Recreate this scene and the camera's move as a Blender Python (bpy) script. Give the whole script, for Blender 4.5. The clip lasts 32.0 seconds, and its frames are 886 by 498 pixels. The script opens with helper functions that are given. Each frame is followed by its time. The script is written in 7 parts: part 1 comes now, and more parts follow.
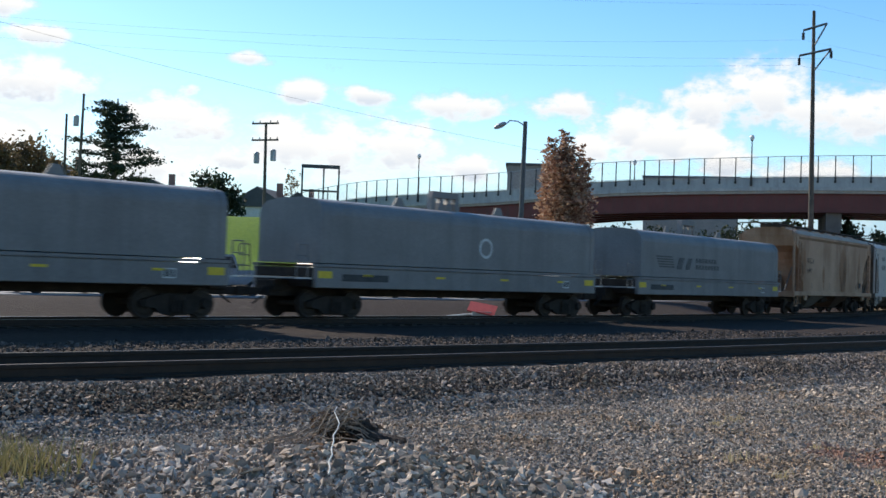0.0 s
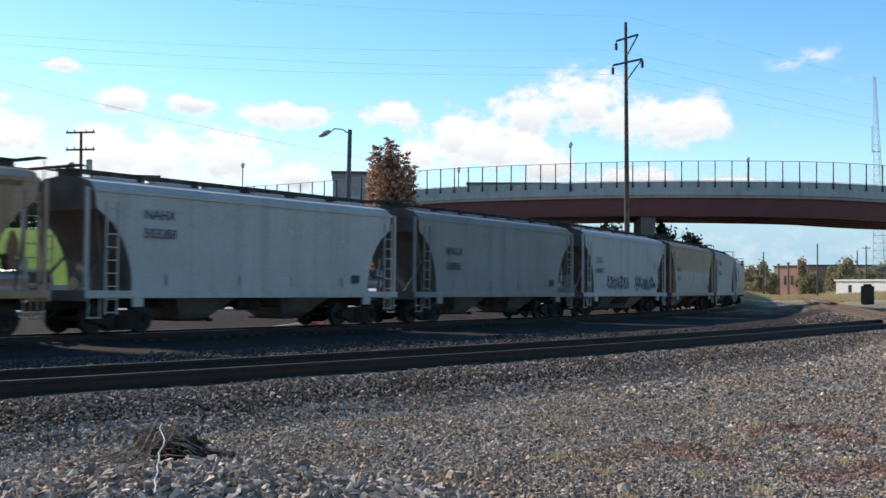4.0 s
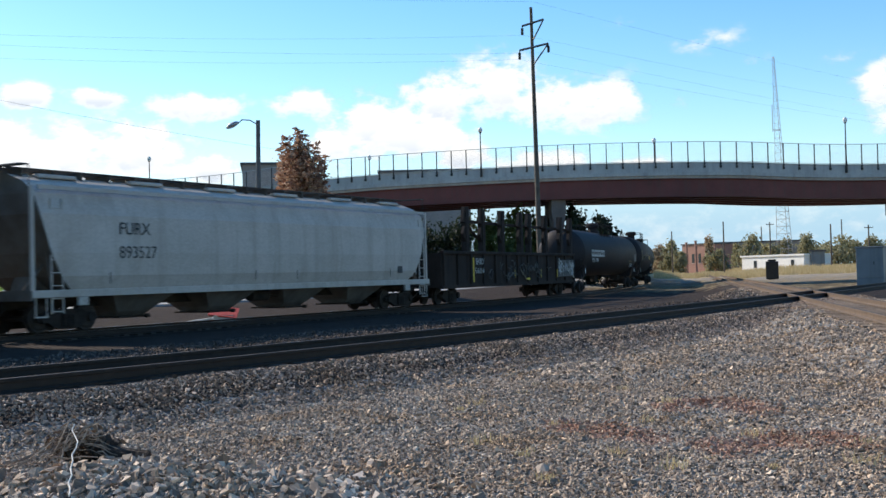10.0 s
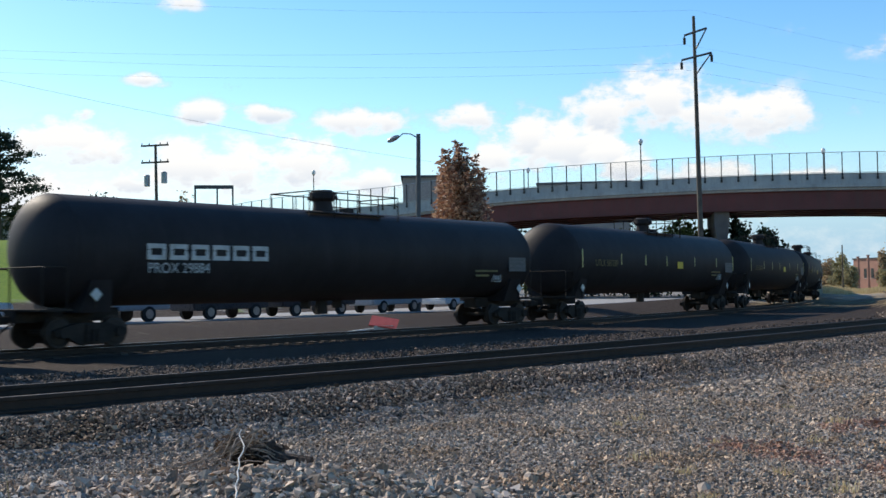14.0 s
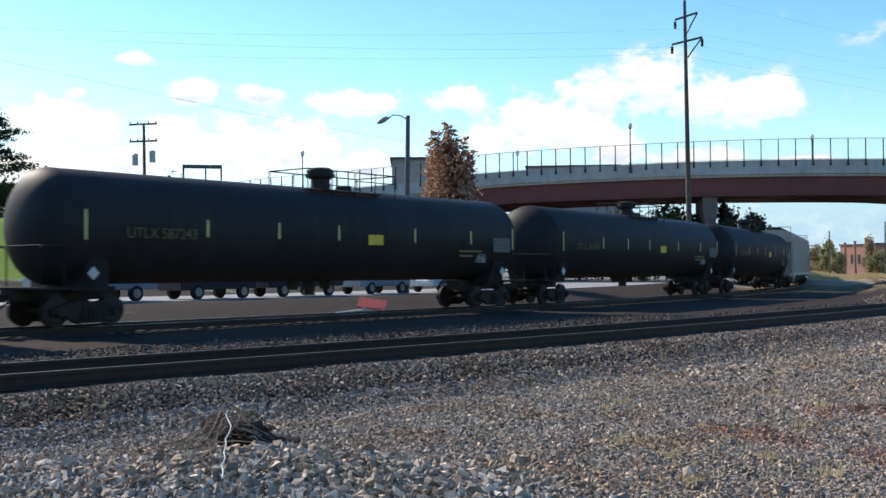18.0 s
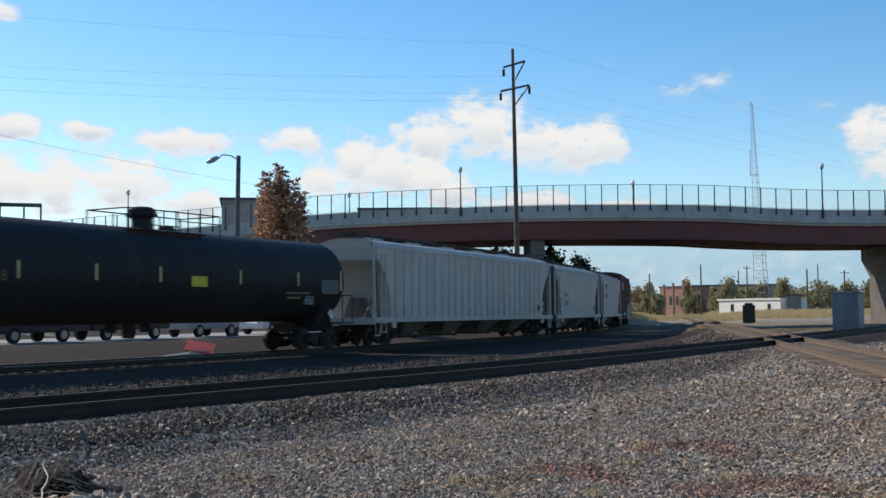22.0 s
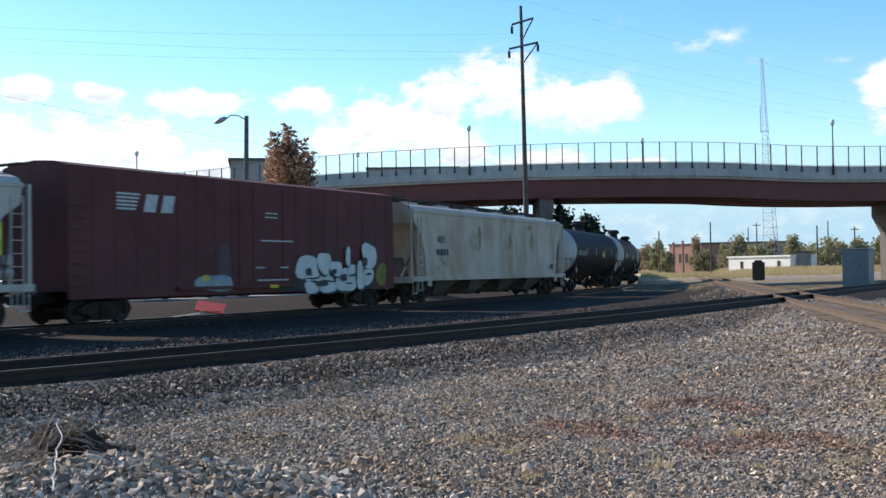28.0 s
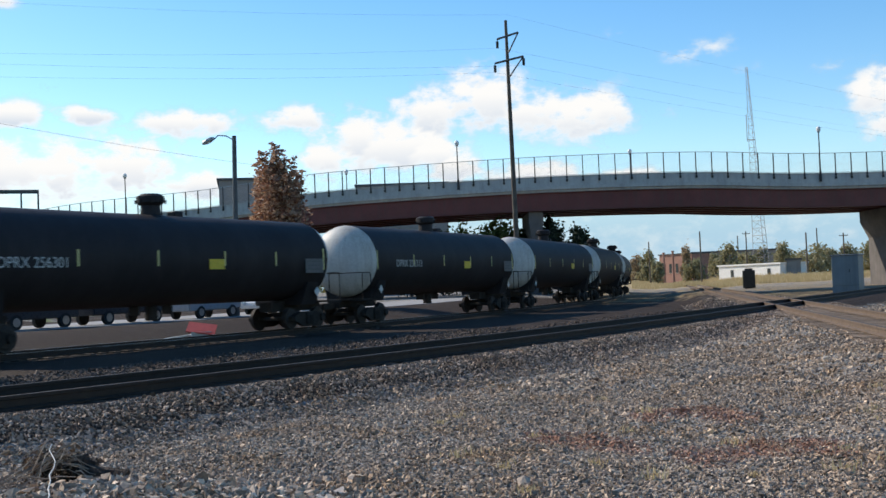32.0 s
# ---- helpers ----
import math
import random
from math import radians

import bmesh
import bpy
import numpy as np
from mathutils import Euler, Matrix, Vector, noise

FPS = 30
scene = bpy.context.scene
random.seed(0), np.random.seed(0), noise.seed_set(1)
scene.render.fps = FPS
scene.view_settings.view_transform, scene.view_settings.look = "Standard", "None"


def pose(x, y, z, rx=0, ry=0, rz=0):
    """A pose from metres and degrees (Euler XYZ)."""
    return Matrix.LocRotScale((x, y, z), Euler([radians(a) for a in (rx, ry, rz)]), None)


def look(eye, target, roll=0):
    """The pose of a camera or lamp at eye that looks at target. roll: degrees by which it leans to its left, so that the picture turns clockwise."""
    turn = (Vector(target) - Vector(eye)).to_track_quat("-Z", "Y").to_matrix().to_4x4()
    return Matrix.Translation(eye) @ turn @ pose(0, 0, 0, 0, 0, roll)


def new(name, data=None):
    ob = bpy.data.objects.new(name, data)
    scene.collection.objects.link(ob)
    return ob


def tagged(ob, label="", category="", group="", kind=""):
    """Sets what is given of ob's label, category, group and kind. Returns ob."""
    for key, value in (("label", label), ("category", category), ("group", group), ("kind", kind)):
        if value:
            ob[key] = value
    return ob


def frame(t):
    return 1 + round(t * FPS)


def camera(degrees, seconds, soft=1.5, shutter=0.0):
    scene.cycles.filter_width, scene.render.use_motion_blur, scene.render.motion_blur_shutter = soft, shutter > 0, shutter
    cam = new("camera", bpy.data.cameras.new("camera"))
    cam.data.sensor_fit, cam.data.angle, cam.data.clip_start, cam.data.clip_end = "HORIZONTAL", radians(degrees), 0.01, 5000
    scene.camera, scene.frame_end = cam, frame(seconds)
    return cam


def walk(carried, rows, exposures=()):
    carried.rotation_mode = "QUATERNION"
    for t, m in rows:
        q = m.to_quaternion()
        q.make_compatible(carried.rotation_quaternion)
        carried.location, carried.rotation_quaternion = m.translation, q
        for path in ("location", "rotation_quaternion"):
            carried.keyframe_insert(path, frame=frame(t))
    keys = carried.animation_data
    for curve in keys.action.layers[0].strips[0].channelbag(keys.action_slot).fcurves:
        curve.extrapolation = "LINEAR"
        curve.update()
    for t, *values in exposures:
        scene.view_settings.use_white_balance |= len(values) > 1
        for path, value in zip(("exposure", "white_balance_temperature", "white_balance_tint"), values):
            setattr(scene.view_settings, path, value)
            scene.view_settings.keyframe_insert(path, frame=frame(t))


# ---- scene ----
EYE = 1.45
cam = camera(42.81, 32.0, soft=1.5, shutter=0.3)
# seconds, yaw, pitch, roll: a hand-held camera that pans from one standpoint
TURNS = [
    (0, 14.141, 1.403, -1.911),
    (0.5, 12.295, 1.21, -0.555),
    (1, 7.749, 1.38, 0.999),
    (1.5, 6.185, 1.618, 0.163),
    (2, 4.889, 1.775, 0.323),
    (2.5, 7.16, 2.113, -1.527),
    (4.5, 4.052, 2.004, 0.699),
    (5, 2.498, 2.167, 1.639),
    (5.5, 1.429, 2.327, 0.842),
    (6, 7.124, 2.357, -0.442),
    (6.5, 9.904, 1.83, 1.239),
    (7, 10.465, 1.532, 1.003),
    (7.5, 7.454, 1.121, 0.7),
    (8, 4.301, 1.228, 1.725),
    (8.5, 2.375, 1.15, 1.863),
    (9, 1.53, 1.168, 1.447),
    (9.5, 0.915, 1.416, 1.29),
    (10, 1.09, 1.333, 1.419),
    (10.5, 1.256, 1.366, 1.615),
    (11, 1.322, 1.556, 0.5),
    (11.5, 1.915, 1.688, 0.428),
    (12, 2.913, 1.955, 1.761),
    (12.5, 5.116, 2.229, 2.502),
    (13, 6.915, 2.404, 3.854),
    (13.5, 8.301, 2.223, 1.568),
    (15.5, 9.977, 1.937, 0.697),
    (16, 5.326, 1.487, 0.248),
    (16.5, 2.921, 1.284, 1.064),
    (17, 1.579, 1.106, 0.196),
    (17.5, 5.166, 0.922, 1.198),
    (18, 8.489, 1.211, 0.344),
    (18.5, 8.37, 2.387, 0.733),
    (19, 6.326, 3.275, 1.181),
    (19.5, 4.704, 3.172, 1.081),
    (20, 3.267, 3.019, 1.355),
    (20.5, 2.275, 3.069, 0.497),
    (21, 1.584, 2.906, -0.399),
    (21.5, 0.985, 3.215, 0.972),
    (22, -0.028, 3.268, 0.509),
    (22.5, -0.684, 2.786, 1.181),
    (23, 0.394, 2.753, -0.515),
    (23.5, 1.454, 2.749, 1.088),
    (24, 2.347, 2.868, 1.026),
    (24.5, 3.724, 2.565, 1.207),
    (25, 5.321, 2.079, 0.624),
    (25.5, 6.337, 1.824, 0.14),
    (26, 4.22, 1.649, 0.937),
    (26.5, 1.729, 1.394, 1.157),
    (28.5, 0.062, 1.198, 1.231),
    (29, 0.39, 2.145, 2.698),
    (29.5, 0.319, 2.394, 1.731),
    (30, 0.221, 2.172, 2.013),
    (30.5, -0.204, 2.042, 1.864),
    (31, -0.397, 1.89, 1.026),
    (31.5, -0.172, 1.875, 2.376),
    (32, -0, 1.97, 2.2),
]
# seconds, stops: the camera's own metering
EXPOSURE = [(0, 0.04), (2, 0.09), (5, 0.04), (6, 0.07), (7, 0.12), (8, 0.21), (9, 0.2), (10, 0.17), (12, 0.12), (13, 0.02), (16, 0.02), (17, 0.2), (18, 0.2), (19, -0.1), (20, -0.18), (21, -0.18), (22, -0.18), (23, -0.08), (25, -0.08), (26.5, 0.08), (28.5, 0.22), (29, 0.2), (30, -0.02), (32, -0.02)]
walk(cam, [(t, pose(0, 0, EYE, 90 + pitch, roll, yaw)) for t, yaw, pitch, roll in TURNS], [(t, stops + 0.13) for t, stops in EXPOSURE])

# ---- light ----
SUN_AZ, SUN_EL = -58.0, 34.0        # degrees from +y towards +x; height
world = bpy.data.worlds.new("sky")
scene.world = world
world.use_nodes = True
wn = world.node_tree.nodes
sky = wn.new("ShaderNodeTexSky")
sky.sky_type, sky.sun_disc = "NISHITA", False
sky.sun_elevation, sky.sun_rotation = radians(SUN_EL), radians(SUN_AZ)
sky.air_density, sky.dust_density, sky.ozone_density = 1.0, 0.25, 2.0
vivid = wn.new("ShaderNodeHueSaturation")
vivid.inputs["Saturation"].default_value = 1.34
world.node_tree.links.new(sky.outputs[0], vivid.inputs["Color"])
world.node_tree.links.new(vivid.outputs[0], wn["Background"].inputs[0])
wn["Background"].inputs[1].default_value = 0.167
sun = new("sun", bpy.data.lights.new("sun", "SUN"))
sun.data.energy, sun.data.angle, sun.data.color = 5.0, radians(0.6), (1.0, 0.9, 0.76)
sd = Vector((math.sin(radians(SUN_AZ)) * math.cos(radians(SUN_EL)), math.cos(radians(SUN_AZ)) * math.cos(radians(SUN_EL)), math.sin(radians(SUN_EL))))
sun.matrix_world = look(sd * 60, (0, 0, 0))
scene.view_settings.exposure = 0.0


# ---- materials ----
def surface(name, a, b, scale=3.0, rough=0.7, metal=0.0, bump=0.15, fine=40.0, streak=0.0, dirt=None, dirt_at=0.6, coords="Object", rand=0.0, gloss=0.35):
    """Two-scale mottled surface: a to b by coarse noise, fine grain in colour and relief; streak: vertical run-off; dirt: a third colour in patches."""
    m = bpy.data.materials.new(name)
    m.use_nodes = True
    n, l = m.node_tree.nodes, m.node_tree.links
    bs = n["Principled BSDF"]
    co = n.new("ShaderNodeTexCoord")
    src = co.outputs[coords]

    def noise_of(sc, detail=6.0, stretch=None):
        t = n.new("ShaderNodeTexNoise")
        t.inputs["Scale"].default_value, t.inputs["Detail"].default_value, t.inputs["Roughness"].default_value = sc, detail, 0.62
        if stretch:
            mp = n.new("ShaderNodeMapping")
            mp.inputs["Scale"].default_value = stretch
            l.new(src, mp.inputs[0])
            l.new(mp.outputs[0], t.inputs["Vector"])
        else:
            l.new(src, t.inputs["Vector"])
        return t.outputs[0]

    def ramp_of(x, lo, hi):
        r = n.new("ShaderNodeMapRange")
        r.inputs["From Min"].default_value, r.inputs["From Max"].default_value = lo, hi
        l.new(x, r.inputs["Value"])
        return r.outputs[0]

    def mix_of(f, x, y, kind="MIX"):
        k = n.new("ShaderNodeMix")
        k.data_type, k.blend_type = "RGBA", kind
        for sock, v in ((k.inputs["Factor"], f), (k.inputs["A"], x), (k.inputs["B"], y)):
            if isinstance(v, (int, float)):
                sock.default_value = v
            elif isinstance(v, tuple):
                sock.default_value = (*v, 1.0)
            else:
                l.new(v, sock)
        return k.outputs["Result"]

    col = mix_of(ramp_of(noise_of(scale), 0.35, 0.65), a, b)
    fn = noise_of(fine, 3.0)
    col = mix_of(0.35, col, ramp_of(fn, 0.1, 0.75), "MULTIPLY")
    if streak:
        st = ramp_of(noise_of(1.0, 5.0, (2.2, 2.2, 0.12)) if streak < 0.6 else noise_of(1.0, 6.0, (0.75, 0.75, 0.2)), 0.47, 0.68)
        ml = n.new("ShaderNodeMath")
        ml.operation = "MULTIPLY"
        ml.inputs[1].default_value = streak
        l.new(st, ml.inputs[0])
        col = mix_of(ml.outputs[0], col, dirt or (0.06, 0.05, 0.04))
    elif dirt:
        col = mix_of(ramp_of(noise_of(scale * 0.6), dirt_at, dirt_at + 0.15), col, dirt)
    if rand:
        oi = n.new("ShaderNodeObjectInfo")
        hs = n.new("ShaderNodeHueSaturation")
        l.new(ramp_val(n, l, oi.outputs["Random"], 1 - rand, 1 + rand), hs.inputs["Value"])
        l.new(col, hs.inputs["Color"])
        col = hs.outputs[0]
    l.new(col, bs.inputs["Base Color"])
    bs.inputs["Metallic"].default_value = metal
    bs.inputs["Specular IOR Level"].default_value = gloss
    rr = n.new("ShaderNodeMapRange")
    rr.inputs["To Min"].default_value, rr.inputs["To Max"].default_value = max(0.05, rough - 0.12), min(1.0, rough + 0.12)
    l.new(fn, rr.inputs["Value"])
    l.new(rr.outputs[0], bs.inputs["Roughness"])
    if bump:
        bp = n.new("ShaderNodeBump")
        bp.inputs["Strength"].default_value, bp.inputs["Distance"].default_value = bump, 0.02
        l.new(fn, bp.inputs["Height"])
        l.new(bp.outputs[0], bs.inputs["Normal"])
    return m


def ramp_val(n, l, x, lo, hi):
    r = n.new("ShaderNodeMapRange")
    r.inputs["To Min"].default_value, r.inputs["To Max"].default_value = lo, hi
    l.new(x, r.inputs["Value"])
    return r.outputs[0]


M = {
    "concrete": surface("concrete", (0.50, 0.49, 0.46), (0.40, 0.39, 0.37), 0.6, 0.85, bump=0.2, fine=12, streak=0.35, dirt=(0.2, 0.19, 0.18)),
    "girder": surface("maroon_paint", (0.17, 0.045, 0.04), (0.13, 0.035, 0.03), 0.5, 0.55, bump=0.05, fine=10, streak=0.3),
    "black_steel": surface("black_steel", (0.02, 0.02, 0.022), (0.035, 0.033, 0.032), 3, 0.5, bump=0.05),
    "rail": surface("rail_steel", (0.05, 0.032, 0.023), (0.032, 0.022, 0.017), 6, 0.75, metal=0.2, bump=0.1),
    "railhead": surface("polished_rail_head", (0.55, 0.54, 0.52), (0.42, 0.41, 0.40), 8, 0.28, metal=1.0, bump=0.02),
    # crossing track's steel and timber: sunlight is put into their paler colours
    "sunlit_rail": surface("sunlit_rail_steel", (0.2, 0.14, 0.095), (0.12, 0.085, 0.06), 6, 0.7, metal=0.2, bump=0.1),
    "sunlit_tie": surface("sunlit_timber", (0.17, 0.115, 0.075), (0.34, 0.245, 0.165), 4, 0.9, bump=0.5, fine=25, rand=0.25),
    "dull_head": surface("dull_rail_head", (0.085, 0.066, 0.054), (0.06, 0.046, 0.037), 8, 0.72, metal=0.2, bump=0.05),
    "tie": surface("creosoted_timber", (0.035, 0.026, 0.02), (0.075, 0.058, 0.045), 4, 0.9, bump=0.5, fine=25, rand=0.25),
    "pole_wood": surface("pole_timber", (0.085, 0.068, 0.055), (0.14, 0.115, 0.09), 2, 0.9, bump=0.4, fine=20),
    "galv": surface("galvanised_steel", (0.32, 0.33, 0.34), (0.42, 0.43, 0.44), 3, 0.5, metal=0.6, bump=0.05),
    "wheel": surface("wheel_steel", (0.025, 0.02, 0.018), (0.05, 0.038, 0.03), 5, 0.65, metal=0.3, bump=0.15),
    "under": surface("dusty_underframe", (0.02, 0.016, 0.014), (0.042, 0.034, 0.028), 2.5, 0.85, bump=0.2, gloss=0.2),
}


# ---- building blocks ----
def part(name, bm, material, parent=None, label="", smooth=False):
    me = bpy.data.meshes.new(name)
    bm.to_mesh(me)
    bm.free()
    if smooth:
        for p in me.polygons:
            p.use_smooth = True
    me.materials.append(material)
    ob = new(name, me)
    if parent:
        ob.parent = parent
    if label:
        ob["label"] = label
    return ob


def share(name, ob, m, parent):
    """Another object on the same mesh, posed in its parent."""
    o = new(name, ob.data)
    o.parent = parent
    o.matrix_basis = m
    return o


def box(bm, x0, x1, y0, y1, z0, z1, bev=0.0, m=None):
    r = bmesh.ops.create_cube(bm, size=1.0)
    vs = r["verts"]
    for v in vs:
        v.co = Vector((x0 + (v.co.x + 0.5) * (x1 - x0), y0 + (v.co.y + 0.5) * (y1 - y0), z0 + (v.co.z + 0.5) * (z1 - z0)))
    if m:
        for v in vs:
            v.co = m @ v.co
    if bev:
        es = {e for v in vs for e in v.link_edges}
        bmesh.ops.bevel(bm, geom=list(es), offset=bev, segments=1, affect="EDGES")
    return bm


def cyl(bm, a, b, r0, r1=None, seg=10, caps=True):
    """A round bar or cone from a to b."""
    a, b = Vector(a), Vector(b)
    d = b - a
    m = Matrix.Translation((a + b) / 2) @ d.to_track_quat("Z", "Y").to_matrix().to_4x4()
    bmesh.ops.create_cone(bm, cap_ends=caps, segments=seg, radius1=r0, radius2=r0 if r1 is None else r1, depth=d.length, matrix=m)
    return bm


def prism(bm, outline, x0, x1):
    """An outline of (y, z) drawn from x0 to x1, with ends."""
    a = [bm.verts.new((x0, y, z)) for y, z in outline]
    b = [bm.verts.new((x1, y, z)) for y, z in outline]
    k = len(outline)
    for i in range(k):
        bm.faces.new((a[i], a[(i + 1) % k], b[(i + 1) % k], b[i]))
    bm.faces.new(a[::-1])
    bm.faces.new(b)
    bmesh.ops.recalc_face_normals(bm, faces=bm.faces)
    return bm


def plate(bm, outline, y0, y1):
    """An outline of (x, z) with thickness from y0 to y1."""
    a = [bm.verts.new((x, y0, z)) for x, z in outline]
    b = [bm.verts.new((x, y1, z)) for x, z in outline]
    k = len(outline)
    for i in range(k):
        bm.faces.new((a[i], a[(i + 1) % k], b[(i + 1) % k], b[i]))
    bm.faces.new(a[::-1])
    bm.faces.new(b)
    bmesh.ops.recalc_face_normals(bm, faces=bm.faces)
    return bm


def sweep(bm, path, outline, closed=True):
    """An outline of (side, up) carried along path rows (x, y, z, heading); side is to the right of the heading."""
    rings = []
    for x, y, z, h in path:
        r = Vector((math.cos(h), -math.sin(h)))
        rings.append([bm.verts.new((x + r.x * s, y + r.y * s, z + u)) for s, u in outline])
    k = len(outline)
    for p, q in zip(rings, rings[1:]):
        for i in range(k if closed else k - 1):
            bm.faces.new((p[i], p[(i + 1) % k], q[(i + 1) % k], q[i]))
    if closed:
        bm.faces.new(rings[0])
        bm.faces.new(rings[-1][::-1])
    bmesh.ops.recalc_face_normals(bm, faces=bm.faces)
    return bm


def tube(bm, pts, r, seg=5, r1=None):
    """One unbroken round bar through pts."""
    pts = [Vector(p) for p in pts]
    rings = []
    for i, p in enumerate(pts):
        d = (pts[min(i + 1, len(pts) - 1)] - pts[max(i - 1, 0)]).normalized()
        m = d.to_track_quat("Z", "Y").to_matrix()
        q = r if r1 is None else r + (r1 - r) * i / (len(pts) - 1)
        rings.append([bm.verts.new(p + m @ Vector((q * math.cos(2 * math.pi * k / seg), q * math.sin(2 * math.pi * k / seg), 0))) for k in range(seg)])
    for a, b in zip(rings, rings[1:]):
        for k in range(seg):
            bm.faces.new((a[k], a[(k + 1) % seg], b[(k + 1) % seg], b[k]))
    bm.faces.new(rings[0][::-1])
    bm.faces.new(rings[-1])
    return bm


def B():
    return bmesh.new()


def empty(name, label, category, group="", kind=""):
    return tagged(new(name), label, category, group, kind)


# ---- the plan: two curving tracks and a crossing one ----
STEP = 0.5
SS = np.arange(-480, 560, STEP)
_th = np.radians(7.175 + 27.655 * (1 - np.tanh((SS - 22.33) / 52.04)) / 2)
_x, _y = np.cumsum(np.sin(_th)) * STEP, np.cumsum(np.cos(_th)) * STEP
_i = int(np.searchsorted(SS, 0.0))
TX, TY = _x - _x[_i] - 3.644, _y - _y[_i] + 51.624


def main_at(s):
    """Place and heading of the main track's middle line."""
    return float(np.interp(s, SS, TX)), float(np.interp(s, SS, TY)), float(np.interp(s, SS, _th))


NS_ = np.arange(-80, 140, STEP)
_nh = np.radians(29.0 + 9.0 / (1 + np.exp((NS_ + 2) / 7.0)))
_nx, _ny = np.cumsum(np.sin(_nh)) * STEP, np.cumsum(np.cos(_nh)) * STEP
_j = int(np.searchsorted(NS_, 0.0))
NX, NY = _nx - _nx[_j] - 0.3, _ny - _ny[_j] + 21.4
NEAR_Z, CROSS_H = 0.40, radians(10.9)
CX, CY = 13.2, 43.2


def near_at(s):
    return float(np.interp(s, NS_, NX)), float(np.interp(s, NS_, NY)), float(np.interp(s, NS_, _nh))


def cross_at(s):
    return CX + math.sin(CROSS_H) * s, CY + math.cos(CROSS_H) * s, CROSS_H


def smooth01(t):
    t = np.clip(t, 0, 1)
    return t * t * (3 - 2 * t)


def ground_z(x, y):
    """Height of the ground for arrays x, y."""
    x, y = np.asarray(x, float), np.asarray(y, float)
    # signed distance from the near track, positive towards the standpoint
    side = (x - np.interp(y, NY, NX)) * np.cos(np.interp(y, NY, _nh))
    base = np.where(side < 0, -0.25, -0.13 + 0.11 * smooth01((side - 2.2) / 2.5))
    cs = np.abs((x - CX - np.tan(CROSS_H) * (y - CY)) * math.cos(CROSS_H))
    bed = 0.19
    g = base + (bed + 0.034 - base) * (1 - smooth01((np.abs(side) - 1.45) / 1.7))
    c = base + (bed - base) * (1 - smooth01((cs - 1.7) / 1.9)) * smooth01((260 - y) / 60)
    g = np.maximum(g, np.where(y > 10, c, base))
    # the main track's bed
    off = (x - np.interp(y, TY, TX)) * np.cos(np.interp(y, TY, _th))
    ms = np.abs(off)
    g = np.where(ms < 1.9, np.maximum(g, -0.21), g)
    # heap of coarse stone by the standpoint
    heap = 0.25 * np.exp(-(((x + 2.3) / 1.25) ** 2 + ((y - 7.5) / 0.75) ** 2))
    g = g + heap + 0.02 * np.sin(x * 1.7 + 0.6) * np.cos(y * 1.3)
    # the street behind the main track lies a little higher; grassy hill beyond it on the left; far ground climbs slightly
    d, az = np.hypot(x, y), np.degrees(np.arctan2(x, y))
    beyond = -off
    g = np.where(beyond > 0, np.maximum(g, -0.21 + 0.5 * smooth01((beyond - 2.4) / 5.5)), g)
    hill = 5.4 * smooth01((d - 60) / 30) * smooth01((-18.7 - az) / 2.6) * (y > 20)
    return g + hill + np.where((d > 70) & (az > -20), 1.0 * smooth01((d - 70) / 220), 0) * smooth01((cs - 2.6) / 9.0)


# ---- ground ----
def spaced(lo, hi, step, far):
    """Even steps from lo to hi, growing steps out to -far and far."""
    mid = list(np.arange(lo, hi + step / 2, step))
    d = step
    a = lo
    left = []
    while a > -far:
        d *= 1.22
        a -= d
        left.append(a)
    d, b, right = step, hi, []
    while b < far:
        d *= 1.22
        b += d
        right.append(b)
    return np.array(left[::-1] + mid + right)


